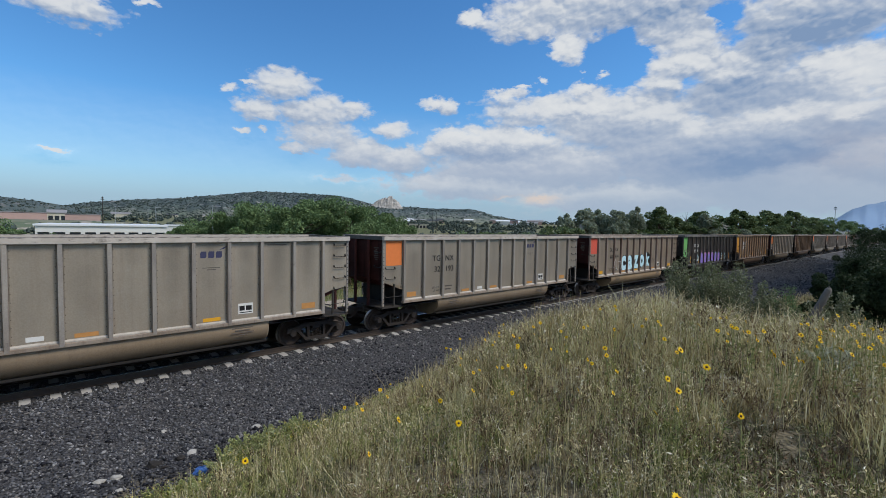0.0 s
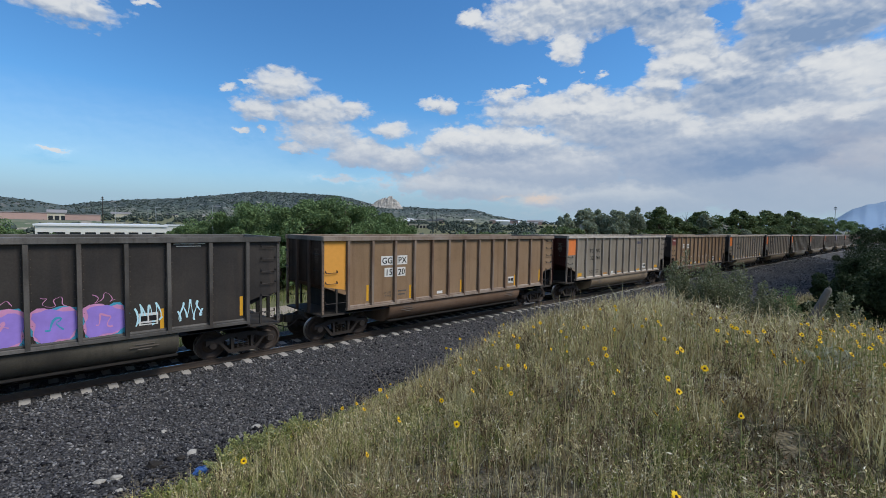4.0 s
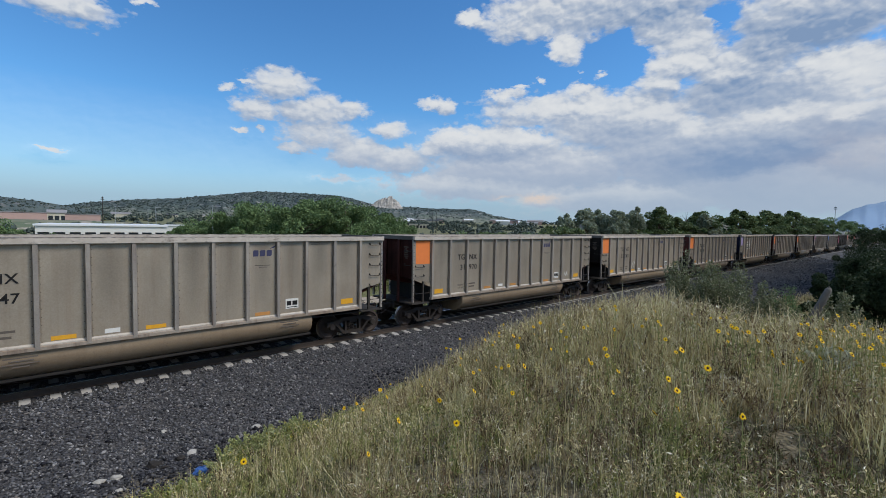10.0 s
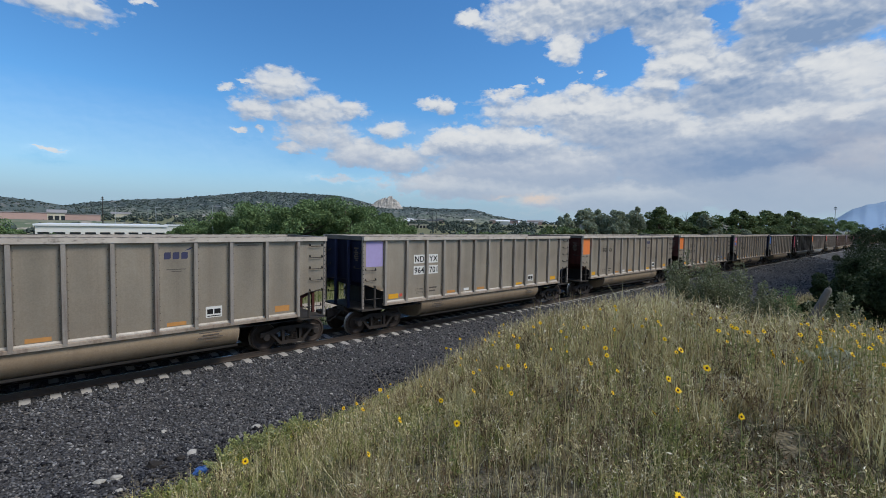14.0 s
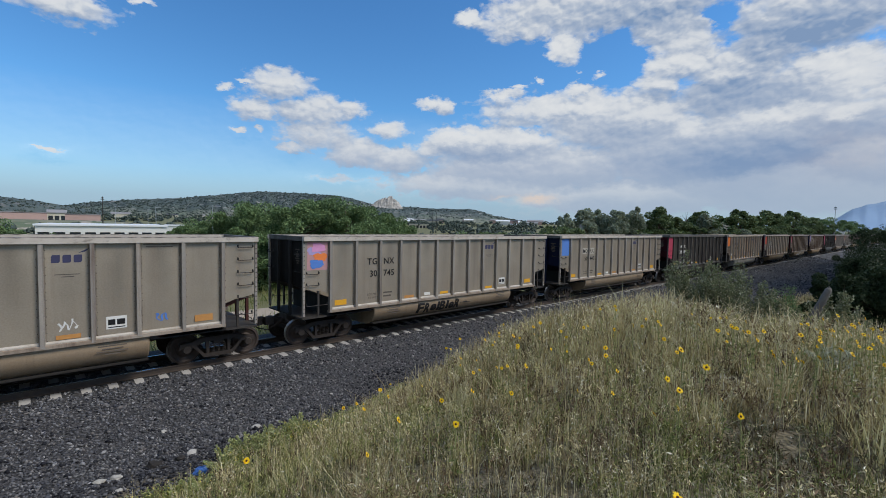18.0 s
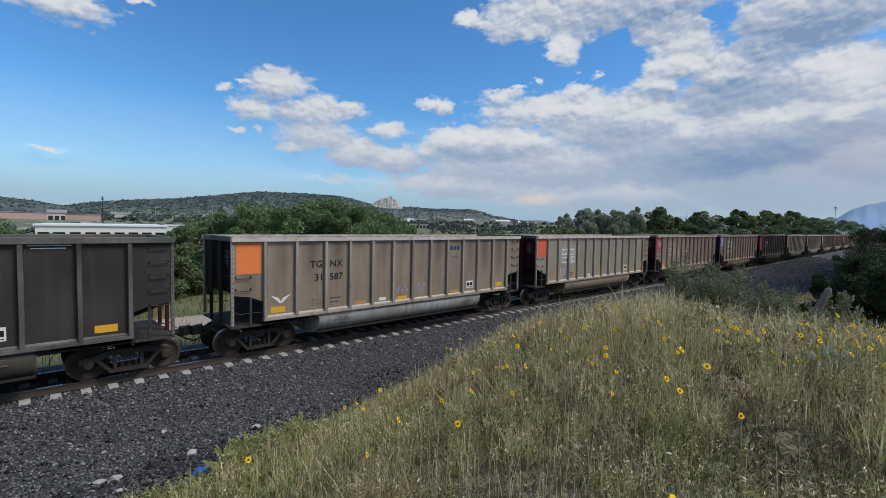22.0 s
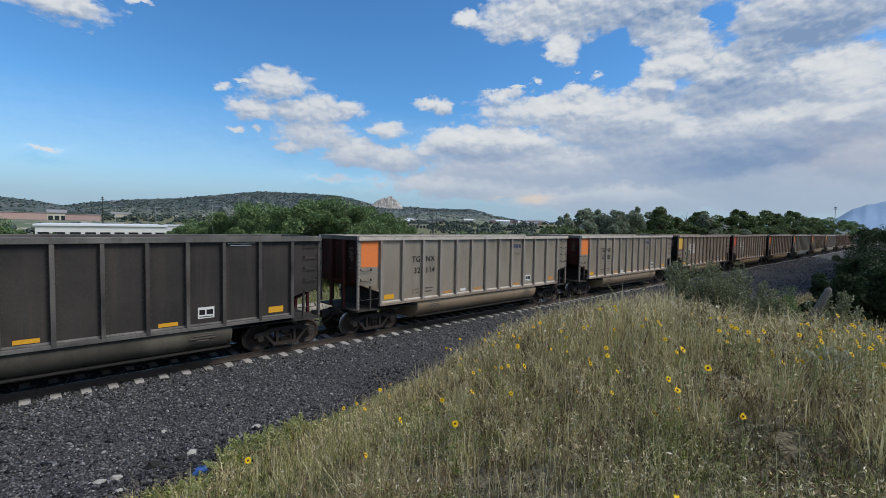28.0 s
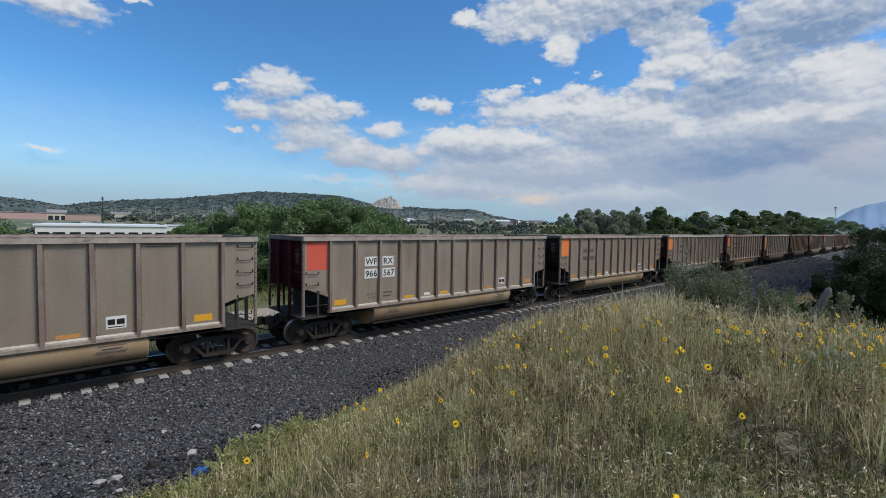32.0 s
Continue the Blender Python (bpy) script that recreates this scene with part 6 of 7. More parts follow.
def verge():
    """Tufts between the line and the gravel track beyond it."""
    rng = np.random.default_rng(44)
    n = 26000
    x, y = rng.uniform(-10, 60, n), rng.uniform(3.2, 17, n)
    keep = (np.abs(y - 9.0 + 0.3 * np.sin(x)) > 1.4 + rng.normal(0, 0.25, n)) & (patch_noise(x, y, 0.5, 4.0) + rng.normal(0, 0.3, n) > -0.15)
    x, y = x[keep], y[keep]
    v, f, _ = blades(rng, x, y, rng.uniform(0.2, 0.75, len(x)), rng.uniform(0.02, 0.05, len(x)), 0.9, 2)
    tagged(new("verge_grass", raw("verge_grass", v, f, [M["verge_blade"]])), "rank green and straw grass beyond the line", "grass", kind="stuff")


M["verge_blade"] = leaf_mat("verge_blade", ((0.0, (0.10, 0.14, 0.045)), (0.6, (0.20, 0.24, 0.08)), (1.0, (0.42, 0.38, 0.18))))
verge()

# ---- sunflowers ----
M["petal"] = leaf_mat("yellow_petal", ((0.0, (0.85, 0.50, 0.01)), (0.6, (0.90, 0.60, 0.015)), (1.0, (0.92, 0.68, 0.04))), 0.6, 0.25)
M["disc"] = plain("dark_flower_disc", (0.055, 0.028, 0.014), 0.9, 0.0, 60, 0.5, 0.5)
M["stem"] = plain("green_stem", (0.26, 0.27, 0.11), 0.7, 0.0, 30, 0.3, 0.1)
M["sun_leaf"] = leaf_mat("sunflower_leaf", ((0.0, (0.11, 0.14, 0.045)), (1.0, (0.24, 0.26, 0.09))))


def petals_mesh(n, seed):
    rnd = random.Random(seed)
    bm = bmesh.new()
    for i in range(n):
        a = 2 * math.pi * i / n + rnd.uniform(-0.12, 0.12)
        L, w, drop = rnd.uniform(0.031, 0.039), 0.0115, rnd.uniform(-0.006, 0.008)
        ca, sa = math.cos(a), math.sin(a)
        pts = [(0.008, -0.4, 0.0), (0.018, -1.0, 0.003), (L, 0.0, drop), (0.018, 1.0, 0.003), (0.008, 0.4, 0.0)]
        vs = [bm.verts.new((r * ca - k * w * sa, r * sa + k * w * ca, z)) for r, k, z in pts]
        bm.faces.new(vs)
    me = bpy.data.meshes.new("petals")
    bm.to_mesh(me)
    bm.free()
    me.materials.append(M["petal"])
    return me


def sunflower(seed):
    """One stalk with a head: base at the foot, about 0.6 m high."""
    rnd = random.Random(seed)
    root = new("sunflower")
    H = 0.60
    bx, by = rnd.uniform(-0.06, 0.06), rnd.uniform(-0.06, 0.06)
    path = [(0, 0, -0.05), (bx * 0.2, by * 0.2, 0.2), (bx * 0.6, by * 0.6, 0.42), (bx, by, H)]
    bm = bmesh.new()
    rod(bm, path, [0.006, 0.005, 0.0045, 0.003], 5)
    rod(bm, [(bx * 0.4, by * 0.4, 0.33), (bx * 0.4 + 0.05, by * 0.4 + 0.03, 0.41), (bx * 0.4 + 0.07, by * 0.4 + 0.04, 0.47)], 0.0025, 4)
    part("stem", bm, M["stem"], root)
    for i in range(3):
        bm = bmesh.new()
        a = rnd.uniform(0, 6.28)
        z = 0.12 + 0.12 * i
        L, w = rnd.uniform(0.06, 0.10), rnd.uniform(0.018, 0.03)
        vs = [bm.verts.new(p) for p in ((0, 0, 0), (L * 0.45, -w, 0.02), (L, 0, -0.02), (L * 0.45, w, 0.02), (L * 0.45, 0, 0.008))]
        for q in ((0, 1, 4), (1, 2, 4), (2, 3, 4), (3, 0, 4)):
            bm.faces.new([vs[j] for j in q])
        lf = part("leaf", bm, M["sun_leaf"], root)
        lf.matrix_basis = pose(bx * z / H, by * z / H, z, rnd.uniform(-15, 15), rnd.uniform(-25, 10), math.degrees(a))
    bm = bmesh.new()
    lathe(bm, [(0.003, -0.008), (0.009, -0.004), (0.0105, 0.003), (0.008, 0.007), (0.003, 0.008)], 12, "z")
    head = part("flower_head", bm, M["disc"], root, "dark round flower disc", True)
    head.matrix_basis = pose(bx, by, H, 0, 0, 0)
    put("petals", petals_mesh(13 + seed % 3, seed), head, (0, 0, 0), (0, 0, 0), "ring of yellow petals")
    return root


def eye_ray(az, el):
    a, e = radians(az), radians(el)
    return Vector((math.sin(a) * math.cos(e), math.cos(a) * math.cos(e), math.sin(e)))


def spot_on_bank(az, el, height):
    """Where a head of that height over the ground stands in that direction from the eye."""
    way = eye_ray(az, el)
    for i in range(400):
        p = Vector(EYE) + way * (2.0 + 0.1 * i)
        if p.z - float(ground_z(p.x, p.y)) < height:
            break
    return p


SUNFLOWERS = []


def sunflowers():
    rnd = random.Random(21)
    kinds = [sunflower(i + 1) for i in range(5)]
    places = FLOWERS_NEAR + FLOWERS_CROWN
    for az0, az1, e0, e1, n in ((82, 88.5, -8.2, -10.6, 26), (72, 82, -9.0, -12.0, 14), (60, 70, -8.5, -12.5, 14), (50, 60, -10.5, -15.0, 14), (44, 54, -13.0, -18.0, 16), (30, 42, -18.5, -23.0, 8)):
        places = places + [(rnd.uniform(az0, az1), rnd.uniform(e0, e1)) for _ in range(n)]
    for i, (az, el) in enumerate(places):
        h = rnd.uniform(0.56, 0.80)
        p = spot_on_bank(az, el, h)
        p.y = min(p.y, float(bank_foot(p.x)) - 0.35)
        p.z = float(ground_z(p.x, p.y)) + h
        src = kinds[i % 5]
        size = h / 0.60 * (rnd.uniform(0.85, 1.05) if i < len(FLOWERS_NEAR) else rnd.uniform(0.6, 0.85))
        base_drop = size * 0.60 * 1.02
        turn = rnd.uniform(0, 360)
        base = pose(p.x, p.y, p.z - base_drop, rnd.uniform(-5, 5), rnd.uniform(-5, 5), turn)
        if i < 5:
            ob = src
            ob.scale = (size,) * 3
            ob.matrix_basis = base @ Matrix.Diagonal((size, size, size, 1))
        else:
            ob = copy_thing(src, base)
            ob.scale = (size,) * 3
        tagged(ob, "wild sunflower with yellow petals and dark disc in dry grass", "sunflower", "wild sunflowers")
        # the head faces the low sun, more or less
        head = next(o for o in ob.children if o.name.startswith("flower_head"))
        wag = rnd.uniform(-50, 65)
        want = Vector((math.sin(radians(180 + wag)), math.cos(radians(180 + wag)), rnd.uniform(0.25, 1.0))).normalized()
        local = (base.to_3x3().inverted() @ want).normalized()
        head.matrix_basis = Matrix.LocRotScale(head.matrix_basis.translation, local.to_track_quat("Z", "Y"), None)
        SUNFLOWERS.append((ob, base, (p - Vector(EYE)).length))


# bearing and elevation of the flower heads, on the near slope and along the crown
FLOWERS_NEAR = [(63.8, -14.9), (64.2, -16.5), (63.8, -18.9), (61.2, -15.6), (61.9, -16.0), (59.9, -19.0), (52.2, -14.6), (51.8, -13.5), (54.0, -16.9), (52.5, -20.3), (54.4, -12.3), (46.2, -16.2), (47.3, -18.1), (46.6, -20.1), (64.2, -11.7), (66.1, -11.0), (63.6, -13.7), (70.4, -13.7), (73.2, -14.5), (69.8, -16.7), (70.4, -17.4), (70.8, -19.6), (71.5, -19.5), (69.7, -20.1), (75.5, -17.8), (77.2, -19.1), (71.4, -27.0), (71.5, -13.1), (33.1, -22.1), (37.8, -23.5), (34.2, -27.7), (42.2, -21.3), (35.6, -20.0), (18.7, -26.0), (44.9, -24.1)]
FLOWERS_CROWN = [(77.8, -10.1), (78.1, -10.4), (77.4, -11.5), (79.0, -11.2), (79.9, -12.6), (79.9, -10.1), (81.3, -10.8), (81.2, -11.7), (80.8, -12.5), (80.3, -13.1), (81.4, -12.7), (82.9, -9.6), (83.3, -9.3), (82.9, -12.2), (83.4, -10.9), (82.9, -11.1), (84.1, -10.0), (84.3, -11.0), (84.4, -7.9), (84.5, -8.3), (84.6, -8.8), (85.1, -9.1), (86.4, -9.4), (86.7, -9.0), (86.8, -8.7), (87.0, -10.6), (87.1, -11.8), (87.6, -9.7), (85.9, -10.4), (85.6, -11.4), (86.4, -7.9), (84.3, -7.5), (84.0, -12.0), (87.6, -11.1), (76.1, -10.3), (76.4, -9.3), (74.8, -9.5), (72.5, -10.5)]
sunflowers()

# ---- trees and shrubs ----
M["bark"] = plain("grey_brown_bark", (0.10, 0.078, 0.058), 0.9, 0.0, 9, 0.4, 0.6)
M["leaf"] = leaf_mat("green_leaf", ((0.0, (0.105, 0.165, 0.07)), (0.5, (0.155, 0.235, 0.098)), (1.0, (0.215, 0.30, 0.13))), 0.6, 0.22)
M["leaf_dark"] = leaf_mat("dark_leaf", ((0.0, (0.095, 0.135, 0.06)), (0.6, (0.14, 0.19, 0.082)), (1.0, (0.19, 0.24, 0.11))), 0.6, 0.25)
M["leaf_grey"] = leaf_mat("silvery_leaf", ((0.0, (0.12, 0.14, 0.07)), (0.6, (0.20, 0.22, 0.12)), (0.93, (0.30, 0.31, 0.19)), (1.0, (0.55, 0.53, 0.42))), 0.65, 0.25)


M["log"] = plain("weathered_grey_wood", (0.12, 0.11, 0.10), 0.9, 0.0, 9, 0.45, 0.6)


M["pale_leaf"] = leaf_mat("pale_olive_leaf", ((0.0, (0.17, 0.21, 0.14)), (0.6, (0.30, 0.345, 0.245)), (1.0, (0.44, 0.48, 0.38))), 0.65, 0.35)
M["thicket_leaf"] = leaf_mat("thicket_leaf", ((0.0, (0.020, 0.034, 0.015)), (0.6, (0.034, 0.053, 0.022)), (1.0, (0.055, 0.076, 0.034))), 0.6, 0.2)
M["fresh_leaf"] = leaf_mat("fresh_weed_leaf", ((0.0, (0.26, 0.31, 0.12)), (0.7, (0.48, 0.52, 0.24)), (0.93, (0.70, 0.70, 0.46)), (1.0, (0.85, 0.62, 0.06))), 0.6, 0.35)
M["sage_leaf"] = leaf_mat("silver_sage_leaf", ((0.0, (0.52, 0.52, 0.38)), (1.0, (0.76, 0.75, 0.60))), 0.7, 0.15)


def leaves(rng, centres, radii, per, size, squash=0.85):
    """Small folded leaves filling clumps, thicker near each clump's shell."""
    out = []
    for c, r in zip(centres, radii):
        d = rng.normal(0, 1, (per, 3))
        d /= np.linalg.norm(d, axis=1)[:, None]
        q = r * rng.uniform(0.35, 1.08, (per, 1)) ** 0.6
        out.append(np.asarray(c) + d * q * np.array([1, 1, squash]))
    p = np.concatenate(out)
    n = len(p)
    a = rng.normal(0, 1, (n, 3))
    a /= np.linalg.norm(a, axis=1)[:, None]
    b = np.cross(a, rng.normal(0, 1, (n, 3)))
    b /= np.linalg.norm(b, axis=1)[:, None]
    s = size * rng.uniform(0.6, 1.3, (n, 1))
    v = np.stack([p - a * s, p - b * s * 0.5, p + a * s, p + b * s * 0.5], 1)
    f = np.arange(4 * n).reshape(n, 4)
    return v.reshape(-1, 3), f


def tree(name, seed, height, spread, base, mat, per=170, size=0.13, clumps=42, wild=0.25):
    """Trunk, limbs and a crown of many leaf clumps with an uneven outline."""
    rng = np.random.default_rng(seed)
    rnd = random.Random(seed)
    root = new(name)
    lean = (rnd.uniform(-0.3, 0.3), rnd.uniform(-0.3, 0.3))
    bm = bmesh.new()
    top = height * 0.72
    trunk = [(lean[0] * u, lean[1] * u, -0.3 + (top + 0.3) * u) for u in (0, 0.25, 0.5, 0.75, 1)]
    r0 = 0.030 * height
    rod(bm, trunk, [r0 * k for k in (1.25, 0.9, 0.7, 0.45, 0.2)], 8)
    part("trunk", bm, M["bark"], root, smooth=True)
    centres, radii = [], []
    limbs = []
    for i in range(clumps):
        u = rnd.uniform(0.0, 1.0)
        z = base + (height - base) * u
        prof = math.sin(math.pi * min(0.97, 0.16 + 0.80 * u)) ** 0.7
        a = rnd.uniform(0, 6.28)
        rr = spread * prof * (rnd.uniform(0.25, 1.0) ** 0.5) * rnd.uniform(1 - wild, 1 + wild)
        c = (math.cos(a) * rr, math.sin(a) * rr, z + rnd.uniform(-0.3, 0.3))
        r = spread * rnd.uniform(0.13, 0.30)
        centres.append(c)
        radii.append(r)
        if i % 5 == 0:
            limbs.append(c)
    for c in limbs:
        bm = bmesh.new()
        z0 = max(0.25 * height, c[2] - 0.5 * math.hypot(c[0], c[1]) - 0.3)
        z0 = min(z0, top * 0.95)
        k = z0 / top
        s = Vector((lean[0] * k, lean[1] * k, z0))
        e = Vector(c)
        rod(bm, [s, s.lerp(e, 0.5) + Vector((0, 0, 0.08 * height * rnd.uniform(-0.3, 0.5))), e], [r0 * 0.4, r0 * 0.25, r0 * 0.08], 6)
        part("limb", bm, M["bark"], root, smooth=True)
    v, f = leaves(rng, centres, radii, per, size)
    put("crown", raw("crown", v, f, [M[mat]]), root)
    return root


def place(src, used, m, scale, label, category, group):
    """The first place takes the thing itself, later ones take copies."""
    if src.name in used:
        ob = copy_thing(src, m)
    else:
        used.add(src.name)
        ob = src
        ob.matrix_basis = m
    ob.scale = scale
    return tagged(ob, label, category, group)


def ground_spot(az, dist):
    x, y, _ = far_at(az, dist)
    return x, y, float(ground_z(x, y))


def trees():
    rnd = random.Random(8)
    used = set()
    big = [tree("tree", 31 + i, 7.0, 3.0, 0.9, "leaf", 390, 0.10, 60, 0.35) for i in range(3)]
    dark = [tree("tree", 51 + i, 7.0, 2.6, 0.8, "leaf_dark", 210, 0.165, 62, 0.5) for i in range(3)]
    grey = [tree("tree", 71 + i, 7.0, 2.3, 0.7, "pale_leaf", 200, 0.165, 58, 0.55) for i in range(2)]
    low = [tree("bush", 91 + i, 3.2, 2.2, 0.2, "leaf", 200, 0.105, 36) for i in range(2)]
    lowd = [tree("bush", 95 + i, 3.2, 2.2, 0.2, "leaf_dark", 200, 0.105, 36) for i in range(2)]

    def set_tree(src, az, dist, el, wide, label, group, base=7.0):
        x, y, z = ground_spot(az, dist)
        h = EYE[2] + math.tan(radians(el)) * dist - z
        k = max(0.3, 0.92 * h / base)
        place(src, used, pose(x, y, z, 0, 0, rnd.uniform(0, 360)), (k * wide, k * wide, k), label, "tree" if base > 5 else "bush", group)

    g = "trees beyond the line"
    for az, dist, el, wide, kind in ((17.0, 40, 1.1, 1.0, 0), (19.6, 38, 2.2, 1.05, 1), (22.4, 41, 2.35, 1.1, 2), (25.4, 38, 3.0, 1.15, 0), (28.4, 40, 3.15, 1.1, 1), (31.2, 39, 2.8, 1.1, 2), (34.2, 42, 2.2, 1.05, 0), (36.6, 45, 1.0, 1.0, 1)):
        set_tree(big[kind], az, dist, el, wide, "leafy green tree beyond the railway", g)
    for az, dist, el in ((21.0, 50, 2.1), (27.0, 52, 2.8), (32.8, 52, 2.3), (35.4, 50, 1.5)):
        set_tree(dark[int(az) % 3], az, dist, el, 1.2, "dark green tree in the thicket beyond the railway", g)
    for az, dist, el in ((-4.5, 44, 0.6), (-1.6, 42, 0.0), (13.2, 40, -0.3), (14.4, 42, 0.35), (38.2, 48, 0.3)):
        set_tree(big[int(az) % 3], az, dist, el, 0.9, "low leafy tree beyond the gravel track", g)
    # underwood along the far verge
    for i in range(34):
        az = -6 + 46 * i / 33 + rnd.uniform(-0.6, 0.6)
        dist = rnd.uniform(33, 39) / max(0.6, math.cos(radians(az)))
        if 0 < az < 5 and i % 3:
            dist += 14
        set_tree((lowd + lowd if az < 13 else low + lowd)[i % 4], az, dist, rnd.uniform(-4.2, -2.6) if 0 < az < 12.5 else rnd.uniform(-3.2, -1.2), rnd.uniform(0.9, 1.3), "rounded green bush beside the gravel track", "bushes beyond the line", 3.2)
    # the row along the line further on
    row = ((57.9, 78, 2.05, 0.62, "g"), (60.2, 80, 2.45, 0.75, "g"), (61.7, 84, 2.60, 0.7, "g"), (63.6, 82, 2.30, 0.8, "g"), (65.7, 86, 2.90, 0.55, "g"), (64.8, 90, 1.70, 0.9, "d"), (68.4, 92, 2.50, 0.95, "d"), (69.9, 96, 1.60, 0.9, "d"), (72.3, 100, 2.15, 1.0, "d"),
           (72.9, 98, 1.90, 0.8, "g"), (75.9, 118, 2.45, 1.0, "d"), (77.2, 125, 1.70, 1.1, "d"), (78.6, 134, 2.15, 1.1, "d"), (80.4, 158, 2.25, 1.0, "d"), (82.0, 190, 1.50, 1.2, "d"), (83.5, 232, 1.50, 1.3, "b"), (84.7, 285, 1.10, 1.3, "b"), (86.5, 450, 0.55, 1.3, "d"), (87.4, 600, 0.50, 1.3, "d"))
    for i, (az, dist, el, wide, kind) in enumerate(row):
        src = grey[i % 2] if kind == "g" else big[i % 3] if kind == "b" else dark[i % 3]
        set_tree(src, az, dist, el, wide * 1.25, {"g": "silvery grey-green tree beside the line", "d": "dark green tree beside the line", "b": "broad green tree beside the line"}[kind], "trees along the line")
    for i in range(30):
        az = 46 + 39 * i / 29 + rnd.uniform(-0.5, 0.5)
        dist = max(66 + 2.2 * max(0, az - 55), 26 / math.cos(radians(az))) + rnd.uniform(-2, 8)
        set_tree((low + lowd + grey)[i % 6], az, dist, rnd.uniform(-1.1, -0.6) if az < 56 else rnd.uniform(-0.2, 0.6), rnd.uniform(1.0, 1.6), "low bush along the far side of the line", "bushes along the line", 3.2 if i % 6 < 4 else 7.0)
    # tall trees added out of view beyond the thicket, to shade the line
    for i, (x, y, k) in enumerate(((61, -21.2, 3.6), (69, -20.7, 3.8), (78, -21.2, 3.7), (88, -20.7, 3.8), (99, -21.2, 3.7), (111, -20.7, 3.8))):
        place(dark[i % 3], used, pose(x, y, float(ground_z(x, y)), 0, 0, 70 * i), (k * 0.62, k * 0.62, k * 0.92), "tall dark green tree added out of view for shade", "tree", "tall trees on the bank")
    # the bare tree
    bm = bmesh.new()
    root = new("bare_tree")
    x, y, z = ground_spot(71.1, 100)
    part("trunk", rod(bm, [(0, 0, -0.2), (0.1, 0, 3), (0.0, 0.1, 5.5), (0.1, 0, 8.6)], [0.14, 0.11, 0.07, 0.02], 6), M["bark"], root)
    for i in range(14):
        bm = bmesh.new()
        z0 = rnd.uniform(4.0, 7.6)
        a = rnd.uniform(0, 6.28)
        L = rnd.uniform(0.9, 1.9)
        e = (math.cos(a) * L * 0.7, math.sin(a) * L * 0.7, z0 + L)
        rod(bm, [(0.05, 0, z0), (e[0] * 0.5, e[1] * 0.5, z0 + L * 0.4), e], [0.045, 0.03, 0.012], 5)
        part("branch", bm, M["bark"], root)
    root.matrix_basis = pose(x, y, z)
    tagged(root, "bare dead tree among the green ones", "tree")


trees()


def shrub(name, seed, height, spread, mat, stems=26, size=0.035, per=130):
    """A leggy shrub: many stems from one foot, small leaves along their upper parts."""
    rnd = random.Random(seed)
    rng = np.random.default_rng(seed)
    root = new(name)
    cs, rs = [], []
    bm = bmesh.new()
    for i in range(stems):
        a, out = rnd.uniform(0, 6.28), spread * rnd.uniform(0.1, 1.0) ** 0.7
        h = height * rnd.uniform(0.55, 1.0) * (1 - 0.25 * out / spread)
        e = Vector((math.cos(a) * out, math.sin(a) * out, h))
        mid = Vector((e.x * 0.45, e.y * 0.45, h * 0.55))
        rod(bm, [(e.x * 0.08, e.y * 0.08, -0.1), mid, e], [0.014, 0.010, 0.004], 5)
        for k in range(7):
            u = 0.30 + 0.70 * k / 6
            q = mid.lerp(e, (u - 0.5) * 2) if u > 0.5 else Vector((0, 0, 0)).lerp(mid, u * 2)
            cs.append(q[:])
            rs.append(height * 0.085 * (1.25 - 0.75 * u) * rnd.uniform(0.7, 1.3))
    part("woody_base", bm, M["bark"], root)
    v, f = leaves(rng, cs, rs, per, size, 1.2)
    put("foliage", raw("foliage", v, f, [M[mat]]), root)
    return root


